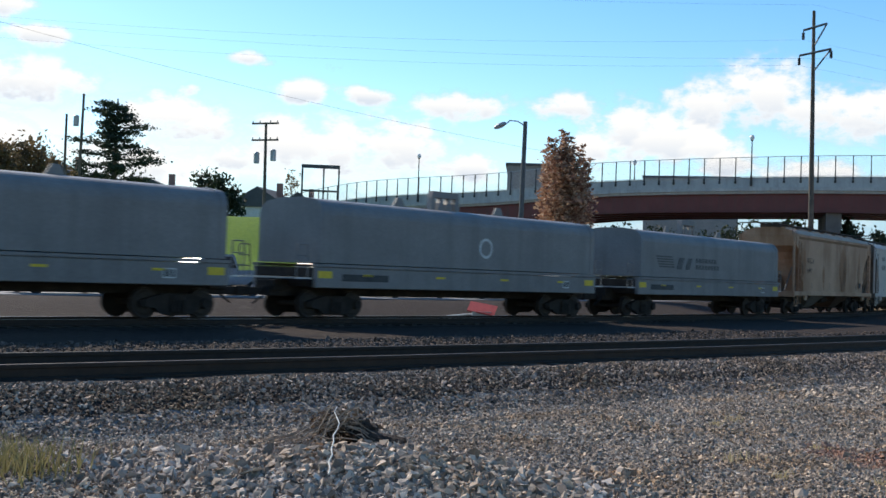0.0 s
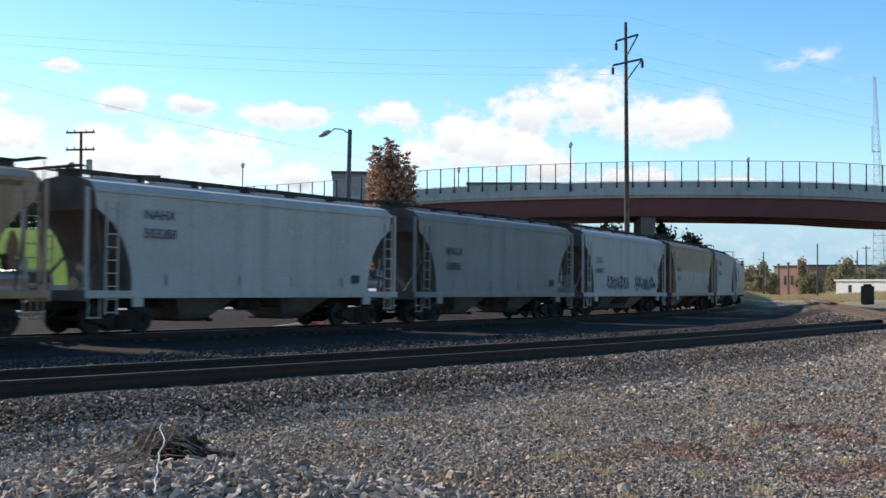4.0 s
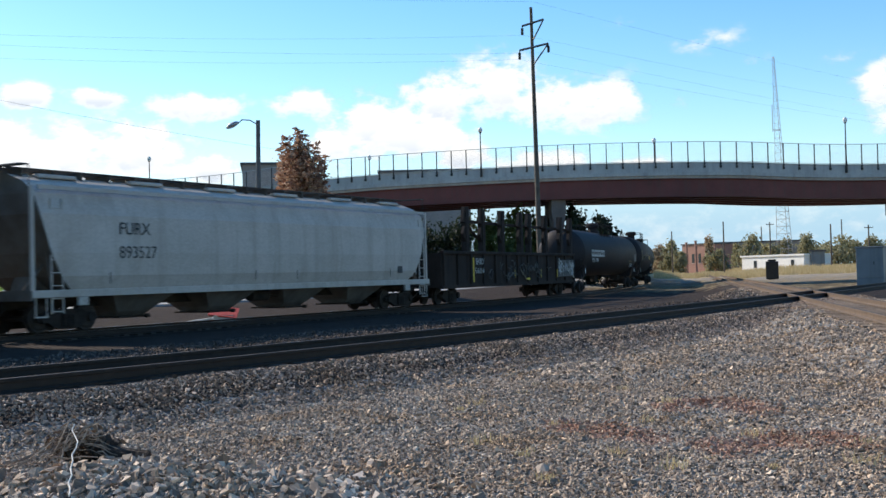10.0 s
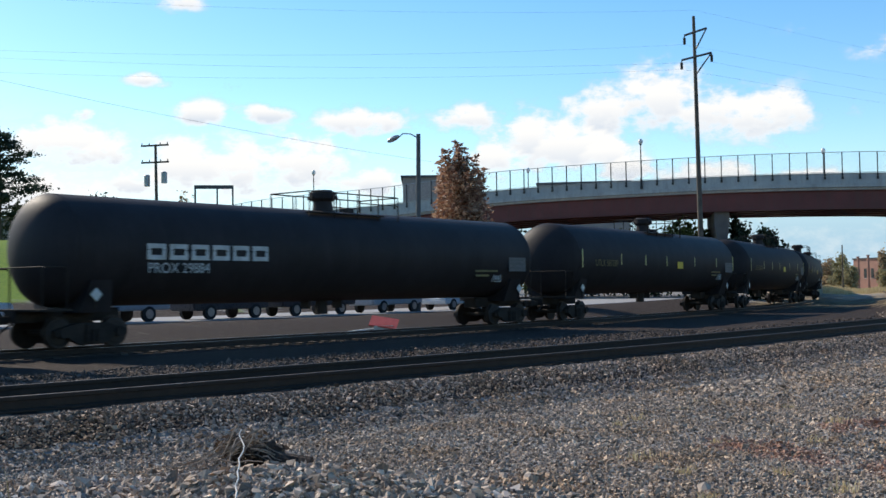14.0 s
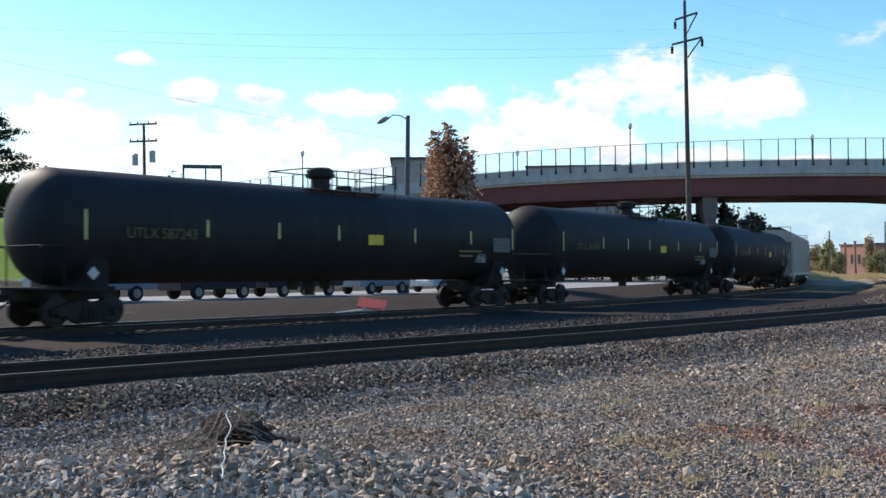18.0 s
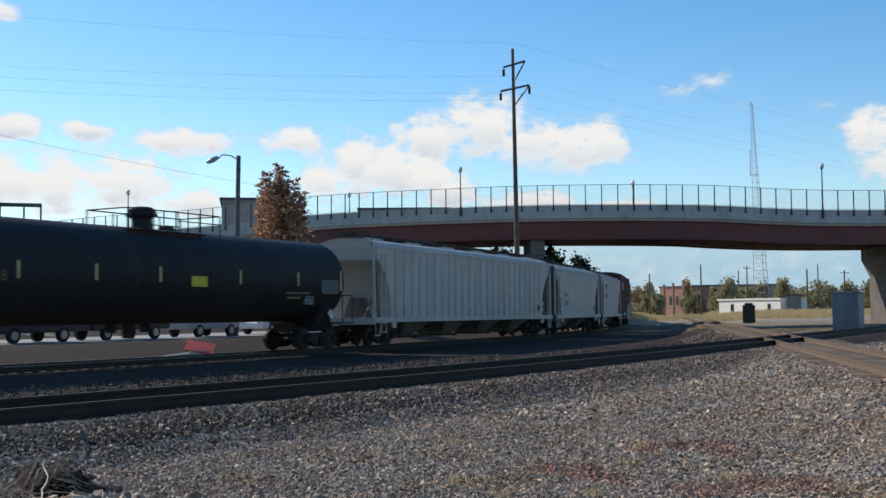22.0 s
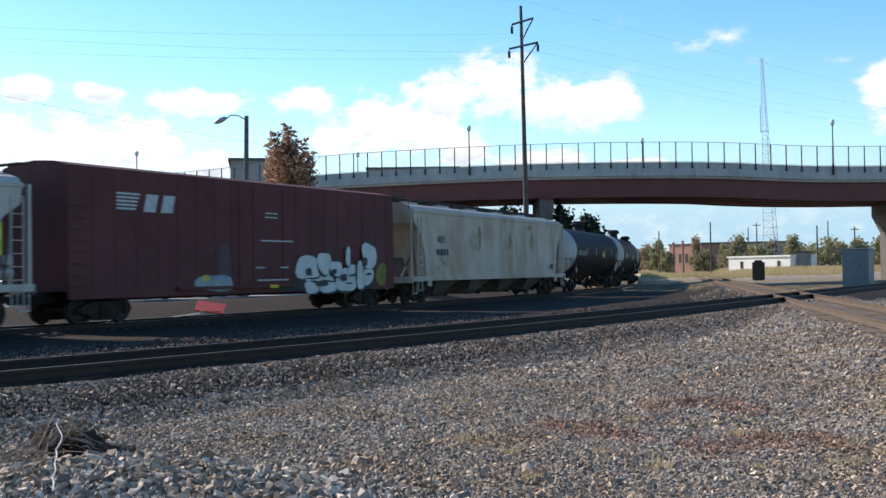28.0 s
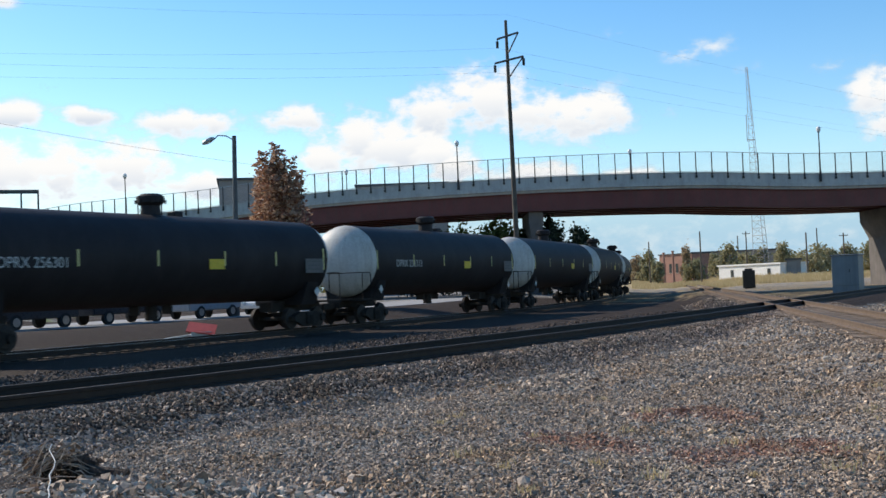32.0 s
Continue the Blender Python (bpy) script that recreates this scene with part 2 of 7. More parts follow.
def ground_material():
    m = bpy.data.materials.new("gravel_and_cinders")
    m.use_nodes = True
    n, l = m.node_tree.nodes, m.node_tree.links
    bs = n["Principled BSDF"]
    geo = n.new("ShaderNodeNewGeometry")

    def tex(kind, sc, **kw):
        t = n.new(kind)
        t.inputs["Scale"].default_value = sc
        for k, v in kw.items():
            t.inputs[k].default_value = v
        l.new(geo.outputs["Position"], t.inputs["Vector"])
        return t

    def mix(f, a, b, kind="MIX"):
        k = n.new("ShaderNodeMix")
        k.data_type, k.blend_type = "RGBA", kind
        for sock, v in ((k.inputs["Factor"], f), (k.inputs["A"], a), (k.inputs["B"], b)):
            if isinstance(v, (int, float)):
                sock.default_value = v
            elif isinstance(v, tuple):
                sock.default_value = (*v, 1.0)
            else:
                l.new(v, sock)
        return k.outputs["Result"]

    def remap(x, lo, hi):
        r = n.new("ShaderNodeMapRange")
        r.inputs["From Min"].default_value, r.inputs["From Max"].default_value = lo, hi
        l.new(x, r.inputs["Value"])
        return r.outputs[0]

    def zone(name, blur):
        a = n.new("ShaderNodeAttribute")
        a.attribute_name = name
        ad = n.new("ShaderNodeMath")
        ad.operation = "ADD"
        l.new(a.outputs["Fac"], ad.inputs[0])
        l.new(blur, ad.inputs[1])
        return remap(ad.outputs[0], 0.85, 1.15)

    stones = tex("ShaderNodeTexVoronoi", 19.0)
    fine = tex("ShaderNodeTexNoise", 28.0, Detail=5.0)
    broad = tex("ShaderNodeTexNoise", 0.9, Detail=6.0)
    mid = tex("ShaderNodeTexNoise", 4.0, Detail=5.0)
    bw = n.new("ShaderNodeRGBToBW")
    l.new(stones.outputs["Color"], bw.inputs[0])
    grey = mix(remap(bw.outputs[0], 0.1, 0.9), (0.13, 0.119, 0.108), (0.41, 0.38, 0.345))
    grey = mix(remap(mid.outputs[0], 0.3, 0.75), grey, (0.17, 0.155, 0.135))
    cinder = mix(remap(fine.outputs[0], 0.3, 0.7), (0.02, 0.0134, 0.0105), (0.046, 0.0325, 0.0258))
    cinder = mix(remap(mid.outputs[0], 0.52, 0.8), cinder, (0.056, 0.044, 0.036))
    green = mix(remap(mid.outputs[0], 0.3, 0.7), (0.10, 0.18, 0.015), (0.17, 0.25, 0.025))
    dry = mix(remap(mid.outputs[0], 0.3, 0.7), (0.50, 0.38, 0.21), (0.38, 0.29, 0.16))
    red = mix(remap(fine.outputs[0], 0.3, 0.7), (0.17, 0.075, 0.045), (0.25, 0.13, 0.085))
    col = grey
    for nm, c in (("cinder", cinder), ("dry", dry), ("green", green), ("red", red)):
        col = mix(zone(nm, broad.outputs[0] if nm != "red" else mid.outputs[0]), col, c)
    l.new(col, bs.inputs["Base Color"])
    bs.inputs["Roughness"].default_value = 0.95
    bs.inputs["Specular IOR Level"].default_value = 0.15
    bp = n.new("ShaderNodeBump")
    bp.inputs["Strength"].default_value, bp.inputs["Distance"].default_value = 0.9, 0.04
    l.new(stones.outputs["Distance"], bp.inputs["Height"])
    l.new(bp.outputs[0], bs.inputs["Normal"])
    return m


def zones(x, y):
    """Weights of cinders, dry grass, green grass and red stone at x, y."""
    side = (x - np.interp(y, NY, NX)) * np.cos(np.interp(y, NY, _nh))
    d, az = np.hypot(x, y), np.degrees(np.arctan2(x, y))
    cs = np.abs((x - CX - np.tan(CROSS_H) * (y - CY)) * math.cos(CROSS_H))
    cinder = 1.0 * (side < 2.3) * (d < 110) * (y > -200) * (0.62 + 0.38 * smooth01((cs - 1.9) / 1.2) * (y > 20) + 0.38 * (y <= 20))
    cinder = np.maximum(cinder, 0.47 * (d > 48) * (d < 170) * (az > 7))
    off = (x - np.interp(y, TY, TX)) * np.cos(np.interp(y, TY, _th))
    cinder = np.where((off < -2.6) & (d < 110), np.minimum(cinder, 0.82), cinder)
    dry = np.maximum(smooth01((d - 165) / 45), 0.43 * smooth01((d - 66) / 30)) * (az > 6)
    green = smooth01((-18.2 - az) / 1.0) * smooth01((d - 66) / 3) * (y > 10) + (d > 420) * (az < 8) * 0.6
    cinder = cinder * (green < 0.4)
    red = np.zeros_like(x)
    for a, r, w in ((12.67, 9.65, 0.42), (12.0, 9.7, 0.3), (15.3, 10.15, 0.42), (14.2, 9.9, 0.28), (7.1, 10.5, 0.45), (8.8, 10.2, 0.36), (5.0, 10.85, 0.4), (10.0, 12.3, 0.35), (11.5, 12.6, 0.42), (13.6, 12.4, 0.6), (18.0, 10.2, 0.4)):
        px, py = math.sin(radians(a)) * r, math.cos(radians(a)) * r
        red = np.maximum(red, 0.76 * np.exp(-(((x - px) / (w * 0.8)) ** 2 + ((y - py) / (w * 1.7)) ** 2)))
    return {"cinder": cinder, "dry": dry, "green": np.clip(green, 0, 1), "red": red}


def build_ground():
    gx, gy = spaced(-14, 22, 0.15, 3200), spaced(5, 48, 0.15, 3200)
    X, Y = np.meshgrid(gx, gy)
    Z = ground_z(X, Y)
    verts = np.stack([X.ravel(), Y.ravel(), Z.ravel()], 1)
    w, h = len(gx), len(gy)
    i = (np.arange(h - 1)[:, None] * w + np.arange(w - 1)[None]).ravel()
    faces = np.stack([i, i + 1, i + w + 1, i + w], 1)
    me = bpy.data.meshes.new("ground")
    me.from_pydata(verts.tolist(), [], faces.tolist())
    me.polygons.foreach_set("use_smooth", [True] * len(faces))
    for nm, v in zones(X.ravel(), Y.ravel()).items():
        me.attributes.new(nm, "FLOAT", "POINT").data.foreach_set("value", np.asarray(v, float).astype(np.float32))
    me.materials.append(ground_material())
    tagged(new("ground", me), "grey crushed-stone yard with dark cinders and far dry grass", "ground", kind="structure")


build_ground()


# ---- tracks ----
RAIL = [(-0.07, 0), (0.07, 0), (0.07, 0.02), (0.012, 0.04), (0.012, 0.12), (0.036, 0.13), (0.036, 0.166), (-0.036, 0.166), (-0.036, 0.13), (-0.012, 0.12), (-0.012, 0.04), (-0.07, 0.02)]
HEAD = [(-0.033, 0.1665), (0.033, 0.1665), (0.028, 0.172), (-0.028, 0.172)]


def tie_mesh():
    bm = B()
    box(bm, -1.3, 1.3, -0.115, 0.115, -0.17, 0.0, bev=0.012)
    return bm


def build_track(name, label, at, top, s0, s1, tie0, tie1, head="railhead", step=1.0, timber="tie", steel="rail"):
    """Two rails on timber ties; top: height of the rail heads; ties lie from tie0 to tie1."""
    e = empty(name, label, "railway track", kind="structure")
    foot = top - 0.172
    for off, in ((-0.7535,), (0.7535,)):
        path = []
        for s in np.arange(s0, s1 + 0.1, step):
            x, y, h = at(s)
            path.append((x + math.cos(h) * off, y - math.sin(h) * off, foot, h))
        r = part("rail", sweep(B(), path, RAIL), M[steel], e)
        part("rail_head", sweep(B(), path, HEAD), M[head], r, "shiny worn running surface" if head == "railhead" else "dull rusty running surface")
    rnd = random.Random(5)
    first = None
    s = tie0
    while s < tie1:
        x, y, h = at(s)
        m = pose(x, y, foot + 0.004, 0, 0, -math.degrees(h) + rnd.uniform(-1.2, 1.2)) @ pose(rnd.uniform(-0.06, 0.06), 0, rnd.uniform(-0.015, 0.0))
        if first is None:
            first = part("tie", tie_mesh(), M[timber], e)
            first.matrix_basis = m
        else:
            share("tie", first, m, e)
        s += 0.53
    return e


build_track("near_track", "empty siding of rusty rails on weathered timber ties", near_at, NEAR_Z, -40, 120, -20, 60, head="dull_head")
build_track("main_track", "curving main line of worn rails on dark ties", main_at, 0.0, -200, 260, -38, 70, step=2.0)
build_track("crossing_track", "track crossing the siding at a level diamond", cross_at, NEAR_Z + 0.006, -32, 190, -32, 96, head="dull_head", step=4.0, timber="sunlit_tie", steel="sunlit_rail")


# ---- overpass ----
# stations along the near edge: place, height of the parapet's top
BR = [(123.0, 108.8, 11.5), (74.4, 116.4, 11.95), (42.2, 116.8, 11.8), (26.5, 115.4, 12.32), (12.9, 116.2, 12.53), (0.5, 119.6, 12.62), (-13.9, 124.2, 12.45), (-27.4, 129.0, 11.6), (-44.7, 135.8, 11.1), (-57.0, 141.0, 9.6), (-72.0, 148.0, 7.6)]


def spline(pts, per=24):
    out = []
    P = [Vector(p) for p in pts]
    P = [2 * P[0] - P[1]] + P + [2 * P[-1] - P[-2]]
    for i in range(1, len(P) - 2):
        a, b, c, d = P[i - 1:i + 3]
        for k in range(per):
            t = k / per
            out.append(0.5 * ((2 * b) + (c - a) * t + (2 * a - 5 * b + 4 * c - d) * t * t + (3 * b - a - 3 * c + d) * t ** 3))
    out.append(P[-2])
    return out


def along(line, step):
    """Rows (x, y, z, heading) at even steps along a line of points."""
    d = np.concatenate([[0], np.cumsum([(b - a).length for a, b in zip(line, line[1:])])])
    rows = []
    for s in np.arange(0, d[-1], step):
        p = [float(np.interp(s, d, [v[k] for v in line])) for k in range(3)]
        q = [float(np.interp(s + 0.5, d, [v[k] for v in line])) for k in range(3)]
        r = [float(np.interp(s - 0.5, d, [v[k] for v in line])) for k in range(3)]
        rows.append((*p, math.atan2(q[0] - r[0], q[1] - r[1])))
    return rows


def bridge_lamp(base, h, label):
    e = empty("bridge_lamp", label, "street lamp", "lamps on the overpass")
    e.matrix_basis = pose(*base)
    bm = B()
    cyl(bm, (0, 0, -0.6), (0, 0, 0.5), 0.14, 0.11)
    cyl(bm, (0, 0, 0.5), (0, 0, h - 0.6), 0.075, 0.055)
    cyl(bm, (0, 0, h - 0.6), (0, 0, h - 0.5), 0.13)
    part("post", bm, M["black_steel"], e)
    bm = B()
    bmesh.ops.create_uvsphere(bm, u_segments=12, v_segments=8, radius=0.24, matrix=Matrix.Translation((0, 0, h - 0.26)) @ Matrix.Diagonal((1, 1, 1.25, 1)))
    part("globe", bm, M["globe"], e, "frosted white globe", smooth=True)


M["pier"] = surface("pier_concrete", (0.17, 0.15, 0.14), (0.11, 0.1, 0.095), 0.6, 0.85, bump=0.2, streak=0.25)


def build_bridge():
    line = spline(BR)
    rows = along(line, 1.65)
    WID = 12.5
    e = empty("overpass", "long road overpass with maroon girders and a pale concrete parapet", "bridge", kind="structure")
    # heading runs right to left: the far side is to its right
    part("parapet", sweep(B(), rows, [(0, 0), (0.3, 0), (0.34, -0.95), (0.34, -1.05), (-0.02, -1.05), (0.04, -0.2)]), M["concrete"], e, "pale concrete parapet wall")
    part("deck_edge", sweep(B(), rows, [(-0.22, -1.054), (0.5, -1.054), (0.5, -1.66), (0.05, -1.66), (-0.05, -1.45), (-0.22, -1.4)]), M["concrete"], e)
    part("far_parapet", sweep(B(), rows, [(WID, 0), (WID + 0.3, 0), (WID + 0.3, -1.1), (WID, -1.1)]), M["concrete"], e)
    part("deck", sweep(B(), rows, [(0.45, -1.1), (WID, -1.1), (WID, -1.45), (0.45, -1.45)]), M["concrete"], e)
    for k in range(5):
        o = 0.35 + k * (WID - 0.9) / 4
        bm = sweep(B(), rows[6:-5], [(o - 0.25, -1.68), (o + 0.25, -1.68), (o + 0.25, -1.74), (o + 0.03, -1.74), (o + 0.03, -3.47), (o + 0.3, -3.47), (o + 0.3, -3.55), (o - 0.3, -3.55), (o - 0.3, -3.47), (o - 0.03, -3.47), (o - 0.03, -1.74), (o - 0.25, -1.74)])
        part("girder", bm, M["girder"], e, "maroon painted steel girder")
    # screen fence on both parapets
    for o, hgt, lab in ((0.0, 2.05, "fence"), (WID + 0.15, 0.75, "far_fence")):
        post = None
        for k, (x, y, z, h) in enumerate(rows[2:-6]):
            px, py = x + math.cos(h) * o, y - math.sin(h) * o
            m = pose(px, py, z, 0, 0, 90 - math.degrees(h))
            if post is None:
                bm = B()
                box(bm, -0.045, 0.045, -0.05, 0.05, -0.42 if o == 0 else -0.02, hgt)
                if o == 0:
                    box(bm, -0.1, 0.1, -0.09, 0.1, -0.62, -0.36)
                    box(bm, -0.09, 0.09, -0.08, 0.09, -0.25, -0.12)
                post = part(lab + "_post", bm, M["black_steel"], e)
                post.matrix_basis = m
            else:
                share(lab + "_post", post, m, e)
        for z0, z1 in ((hgt - 0.03, hgt + 0.03), (0.05, 0.09)):
            part(lab + "_rail", sweep(B(), rows[2:-6], [(o - 0.03, z0), (o + 0.03, z0), (o + 0.03, z1), (o - 0.03, z1)]), M["galv"], e)
    wires = B()
    for z0 in np.arange(0.2, 2.0, 0.09):
        sweep(wires, rows[2:-6], [(-0.004, z0), (0.004, z0), (0.0, z0 + 0.008)])
    tagged(part("fence_mesh", wires, M["galv"], e, "grey woven wire screen"), kind="stuff")
    # piers
    for az, w, cap in ((22.9, 1.9, 0.9), (4.95, 0.95, 0.25), (-10.4, 2.4, 0.9), (36.0, 1.9, 0.9)):
        near = min(rows, key=lambda r: abs(math.degrees(math.atan2(r[0], r[1])) - az))
        px, py = near[0], near[1] + 6
        bm = B()
        g = float(ground_z(px, py)) - 0.3
        top = near[2] - 3.57
        prof = [(-w / 2, g), (w / 2, g), (w / 2, top - 3.0), (w / 2 + cap, top - 1.2), (w / 2 + cap, top), (-w / 2 - cap, top), (-w / 2 - cap, top - 1.2), (-w / 2, top - 3.0)]
        plate(bm, prof, 0.6, 11.0)
        p = part("pier", bm, M["pier"], e, "dark concrete pier with a flared cap")
        p.matrix_basis = pose(near[0], near[1], 0, 0, 0, 0)
    # abutment walls at the left end: one closes the ramp, one stands back beneath the girders
    x, y, z, h = rows[-7]
    part("abutment", box(B(), -18, 0.8, -0.2, 12.8, -9.0, -1.5), M["concrete"], e, "pale concrete retaining wall").matrix_basis = pose(x, y, z, 0, 4.5, -22)
    x, y, z, h = rows[-8]
    part("retaining_wall", box(B(), 0.0, 22.0, 5.0, 5.6, -10.0, -4.2), M["concrete"], e, "pale concrete wall under the ramp").matrix_basis = pose(x, y, z, 0, 3.0, -22)
    return rows


M["globe"] = surface("frosted_globe", (0.8, 0.8, 0.78), (0.72, 0.72, 0.7), 4, 0.4, bump=0)
BROWS = build_bridge()


def on_bridge(az, off=0.0):
    r = min(BROWS, key=lambda q: abs(math.degrees(math.atan2(q[0] + math.cos(q[3]) * off, q[1] - math.sin(q[3]) * off)) - az))
    return r[0] + math.cos(r[3]) * off, r[1] - math.sin(r[3]) * off, r[2]


for az, off, el in ((1.06, -0.1, 7.36), (18.56, -0.1, 6.99), (-15.46, -0.1, 6.12), (9.68, 12.6, 6.51), (-4.6, 12.6, 6.1)):
    x, y, z = on_bridge(az, off)
    d = math.hypot(x, y)
    bridge_lamp((x, y, z - 0.3), EYE + d * math.tan(radians(el)) + 0.1 - z + 0.3, "black post lamp with a white globe on the overpass")


# ---- poles and wires ----
def polar(az, d, el=None):
    x, y = d * math.sin(radians(az)), d * math.cos(radians(az))
    return (x, y, EYE + d * math.tan(radians(el))) if el is not None else (x, y, float(ground_z(x, y)))


def transmission_pole():
    d = 93.0
    top, base = Vector(polar(3.71, d, 13.25)), Vector(polar(3.85, d))
    base.z -= 0.5
    e = empty("transmission_pole", "tall weathered wooden power pole with two steel cross arms", "utility pole")
    e.matrix_basis = pose(*base)
    v = top - base
    part("pole", cyl(B(), (0, 0, 0), v, 0.25, 0.12, 14), M["pole_wood"], e)
    ppm = d / 2000
    for dz, l0, l1, up in ((-29 * ppm, -17 * ppm, 21 * ppm, 5.5 * ppm), (-72 * ppm, -23 * ppm, 28 * ppm, 5.5 * ppm)):
        c = v + Vector((0, -0.3, dz)) + Vector((0.010 * -dz, 0, 0))
        a, b = c + Vector((l0, 0, -up)), c + Vector((l1, 0, up))
        part("cross_arm", cyl(B(), a, b, 0.09, seg=6), M["galv_dark"], e)
        part("brace", cyl(B(), b, c + Vector((0.1, 0, -1.4)), 0.06, seg=6), M["galv_dark"], e)
        for q in (a, b) if dz < -60 * ppm else (a,):
            bm = B()
            cyl(bm, q, q + Vector((0, 0, -0.2)), 0.04, seg=6)
            for i in range(4):
                cyl(bm, q + Vector((0, 0, -0.2 - i * 0.14)), q + Vector((0, 0, -0.32 - i * 0.14)), 0.13, 0.09, 8)
            part("insulator", bm, M["black_steel"], e, "dark hanging insulator")
    return [base + v + Vector((l0, -0.3, z)) for l0, z in ((-17 * ppm, -29 * ppm - 1.0), (-23 * ppm, -72 * ppm - 1.0), (28 * ppm, -72 * ppm - 0.5), (0.1, 0.4))]


M["galv_dark"] = surface("dull_steel", (0.08, 0.085, 0.09), (0.12, 0.12, 0.12), 3, 0.6, metal=0.4, bump=0.05)
ENDS = transmission_pole()


def wire(a, b, sag, name="power_line", r=0.005):
    a, b = Vector(a), Vector(b)
    bm = B()
    pts = [a.lerp(b, t) - Vector((0, 0, sag * 4 * t * (1 - t))) for t in np.linspace(0, 1, 25)]
    tube(bm, pts, r)
    tagged(part(name, bm, M["galv_dark"]), "thin dark overhead wire strung from the pole", "wire", "overhead wires")


def street_lamp():
    d = 64.0
    top = Vector(polar(-10.22, d, 7.95))
    base = Vector(polar(-10.36, d))
    e = empty("street_lamp", "grey steel street lamp with a curved bracket arm", "street lamp")
    e.matrix_basis = pose(*base)
    v = top - base
    part("post", cyl(B(), (0, 0, -0.3), v, 0.16, 0.12, 12), M["galv_dark"], e)
    bm = B()
    head = Vector(polar(-11.5, d, 7.72)) - base
    pts = [v + Vector((0, 0, -0.25)), v + Vector((-0.45, 0, 0.02)), v + Vector((-0.9, 0, 0.06)), head + Vector((0.3, 0, 0.05))]
    for p, q in zip(pts, pts[1:]):
        cyl(bm, p, q, 0.035, seg=6)
    part("bracket_arm", bm, M["galv"], e)
    bm = B()
    bmesh.ops.create_uvsphere(bm, u_segments=12, v_segments=8, radius=0.3, matrix=Matrix.Translation(head) @ Euler((0, radians(-25), 0)).to_matrix().to_4x4() @ Matrix.Diagonal((1.3, 0.7, 0.5, 1)))
    part("lamp_head", bm, M["galv"], e, "grey cobra-head luminaire", smooth=True)


street_lamp()


# ---- the train ----


def run(t):
    """Metres the train has run: it slows a little."""
    return 12.572 * t - 0.01362 * (t - 16) ** 2


def wheel_bm():
    bm = B()
    cyl(bm, (0, 0.0, 0), (0, 0.13, 0), 0.42, 0.42, 24)
    cyl(bm, (0, -0.03, 0), (0, 0.0, 0), 0.46, 0.46, 24)
    cyl(bm, (0, 0.13, 0), (0, 0.16, 0), 0.36, 0.30, 24)
    cyl(bm, (0, 0.13, 0), (0, 0.22, 0), 0.11, 0.09, 12)
    return bm


SHARED = {}


def shared(name, make, material, parent, m, label="", smooth=False):
    """One mesh a kind, shared by all that are alike."""
    if name not in SHARED:
        SHARED[name] = part(name.split(":")[0], make(), material, parent, label, smooth)
        SHARED[name].matrix_basis = m
        return SHARED[name]
    o = share(name.split(":")[0], SHARED[name], m, parent)
    if label:
        o["label"] = label
    return o


def side_frame_bm():
    bm = B()
    out = [(-1.15, 0.52), (-1.12, 0.36), (-0.78, 0.36), (-0.55, 0.2), (-0.3, 0.12), (0.3, 0.12), (0.55, 0.2), (0.78, 0.36), (1.12, 0.36), (1.15, 0.52), (0.9, 0.6), (0.45, 0.72), (-0.45, 0.72), (-0.9, 0.6)]
    plate(bm, out, -0.09, 0.09)
    for x in (-0.9, 0.9):
        cyl(bm, (x, -0.16, 0.46), (x, 0.1, 0.46), 0.15, 0.15, 10)
    for x in (-0.17, 0.0, 0.17):
        cyl(bm, (x, -0.13, 0.2), (x, -0.13, 0.55), 0.075, seg=8)
    return bm


def bolster_bm():
    bm = B()
    box(bm, -0.22, 0.22, -1.15, 1.15, 0.42, 0.7, bev=0.03)
    cyl(bm, (0, 0, 0.6), (0, 0, 0.86), 0.35, seg=12)
    for x in (-0.9, 0.9):
        cyl(bm, (x, -0.75, 0.46), (x, 0.75, 0.46), 0.085, seg=8)
    return bm


def add_trucks(car, tx):
    for sx in (-1, 1):
        t = shared("truck", bolster_bm, M["under"], car, pose(sx * tx, 0, 0))
        for sy in (-1, 1):
            shared("side_frame", side_frame_bm, M["under"], t, pose(0, sy * 1.0, 0, 0, 0, 0 if sy < 0 else 180))
            for wx in (-0.9, 0.9):
                shared("wheel", wheel_bm, M["wheel"], t, pose(wx, sy * 0.75, 0.46, 0, 0, 180 if sy < 0 else 0), smooth=False)


def coupler_bm():
    bm = B()
    box(bm, 0, 0.55, -0.09, 0.09, 0.72, 0.94, bev=0.02)
    box(bm, 0.45, 0.72, -0.17, 0.14, 0.68, 0.98, bev=0.04)
    cyl(bm, (0.1, 0.35, 0.75), (0.5, 0.28, 0.45), 0.03, seg=6)
    return bm


def add_couplers(car, hx, L):
    for sx in (-1, 1):
        shared("coupler", coupler_bm, M["under"], car, pose(sx * (L / 2 - 0.72), 0, 0, 0, 0, 0 if sx > 0 else 180))


def loft(rings, caps=True):
    """Rectangular rings (z, half width, x0, x1) joined from the bottom up."""
    bm = B()
    rr = []
    for z, w, x0, x1 in rings:
        rr.append([bm.verts.new(p) for p in ((x0, -w, z), (x1, -w, z), (x1, w, z), (x0, w, z))])
    for a, b in zip(rr, rr[1:]):
        for i in range(4):
            bm.faces.new((a[i], a[(i + 1) % 4], b[(i + 1) % 4], b[i]))
    if caps:
        bm.faces.new(rr[0][::-1])
        bm.faces.new(rr[-1])
    bmesh.ops.recalc_face_normals(bm, faces=bm.faces)
    return bm


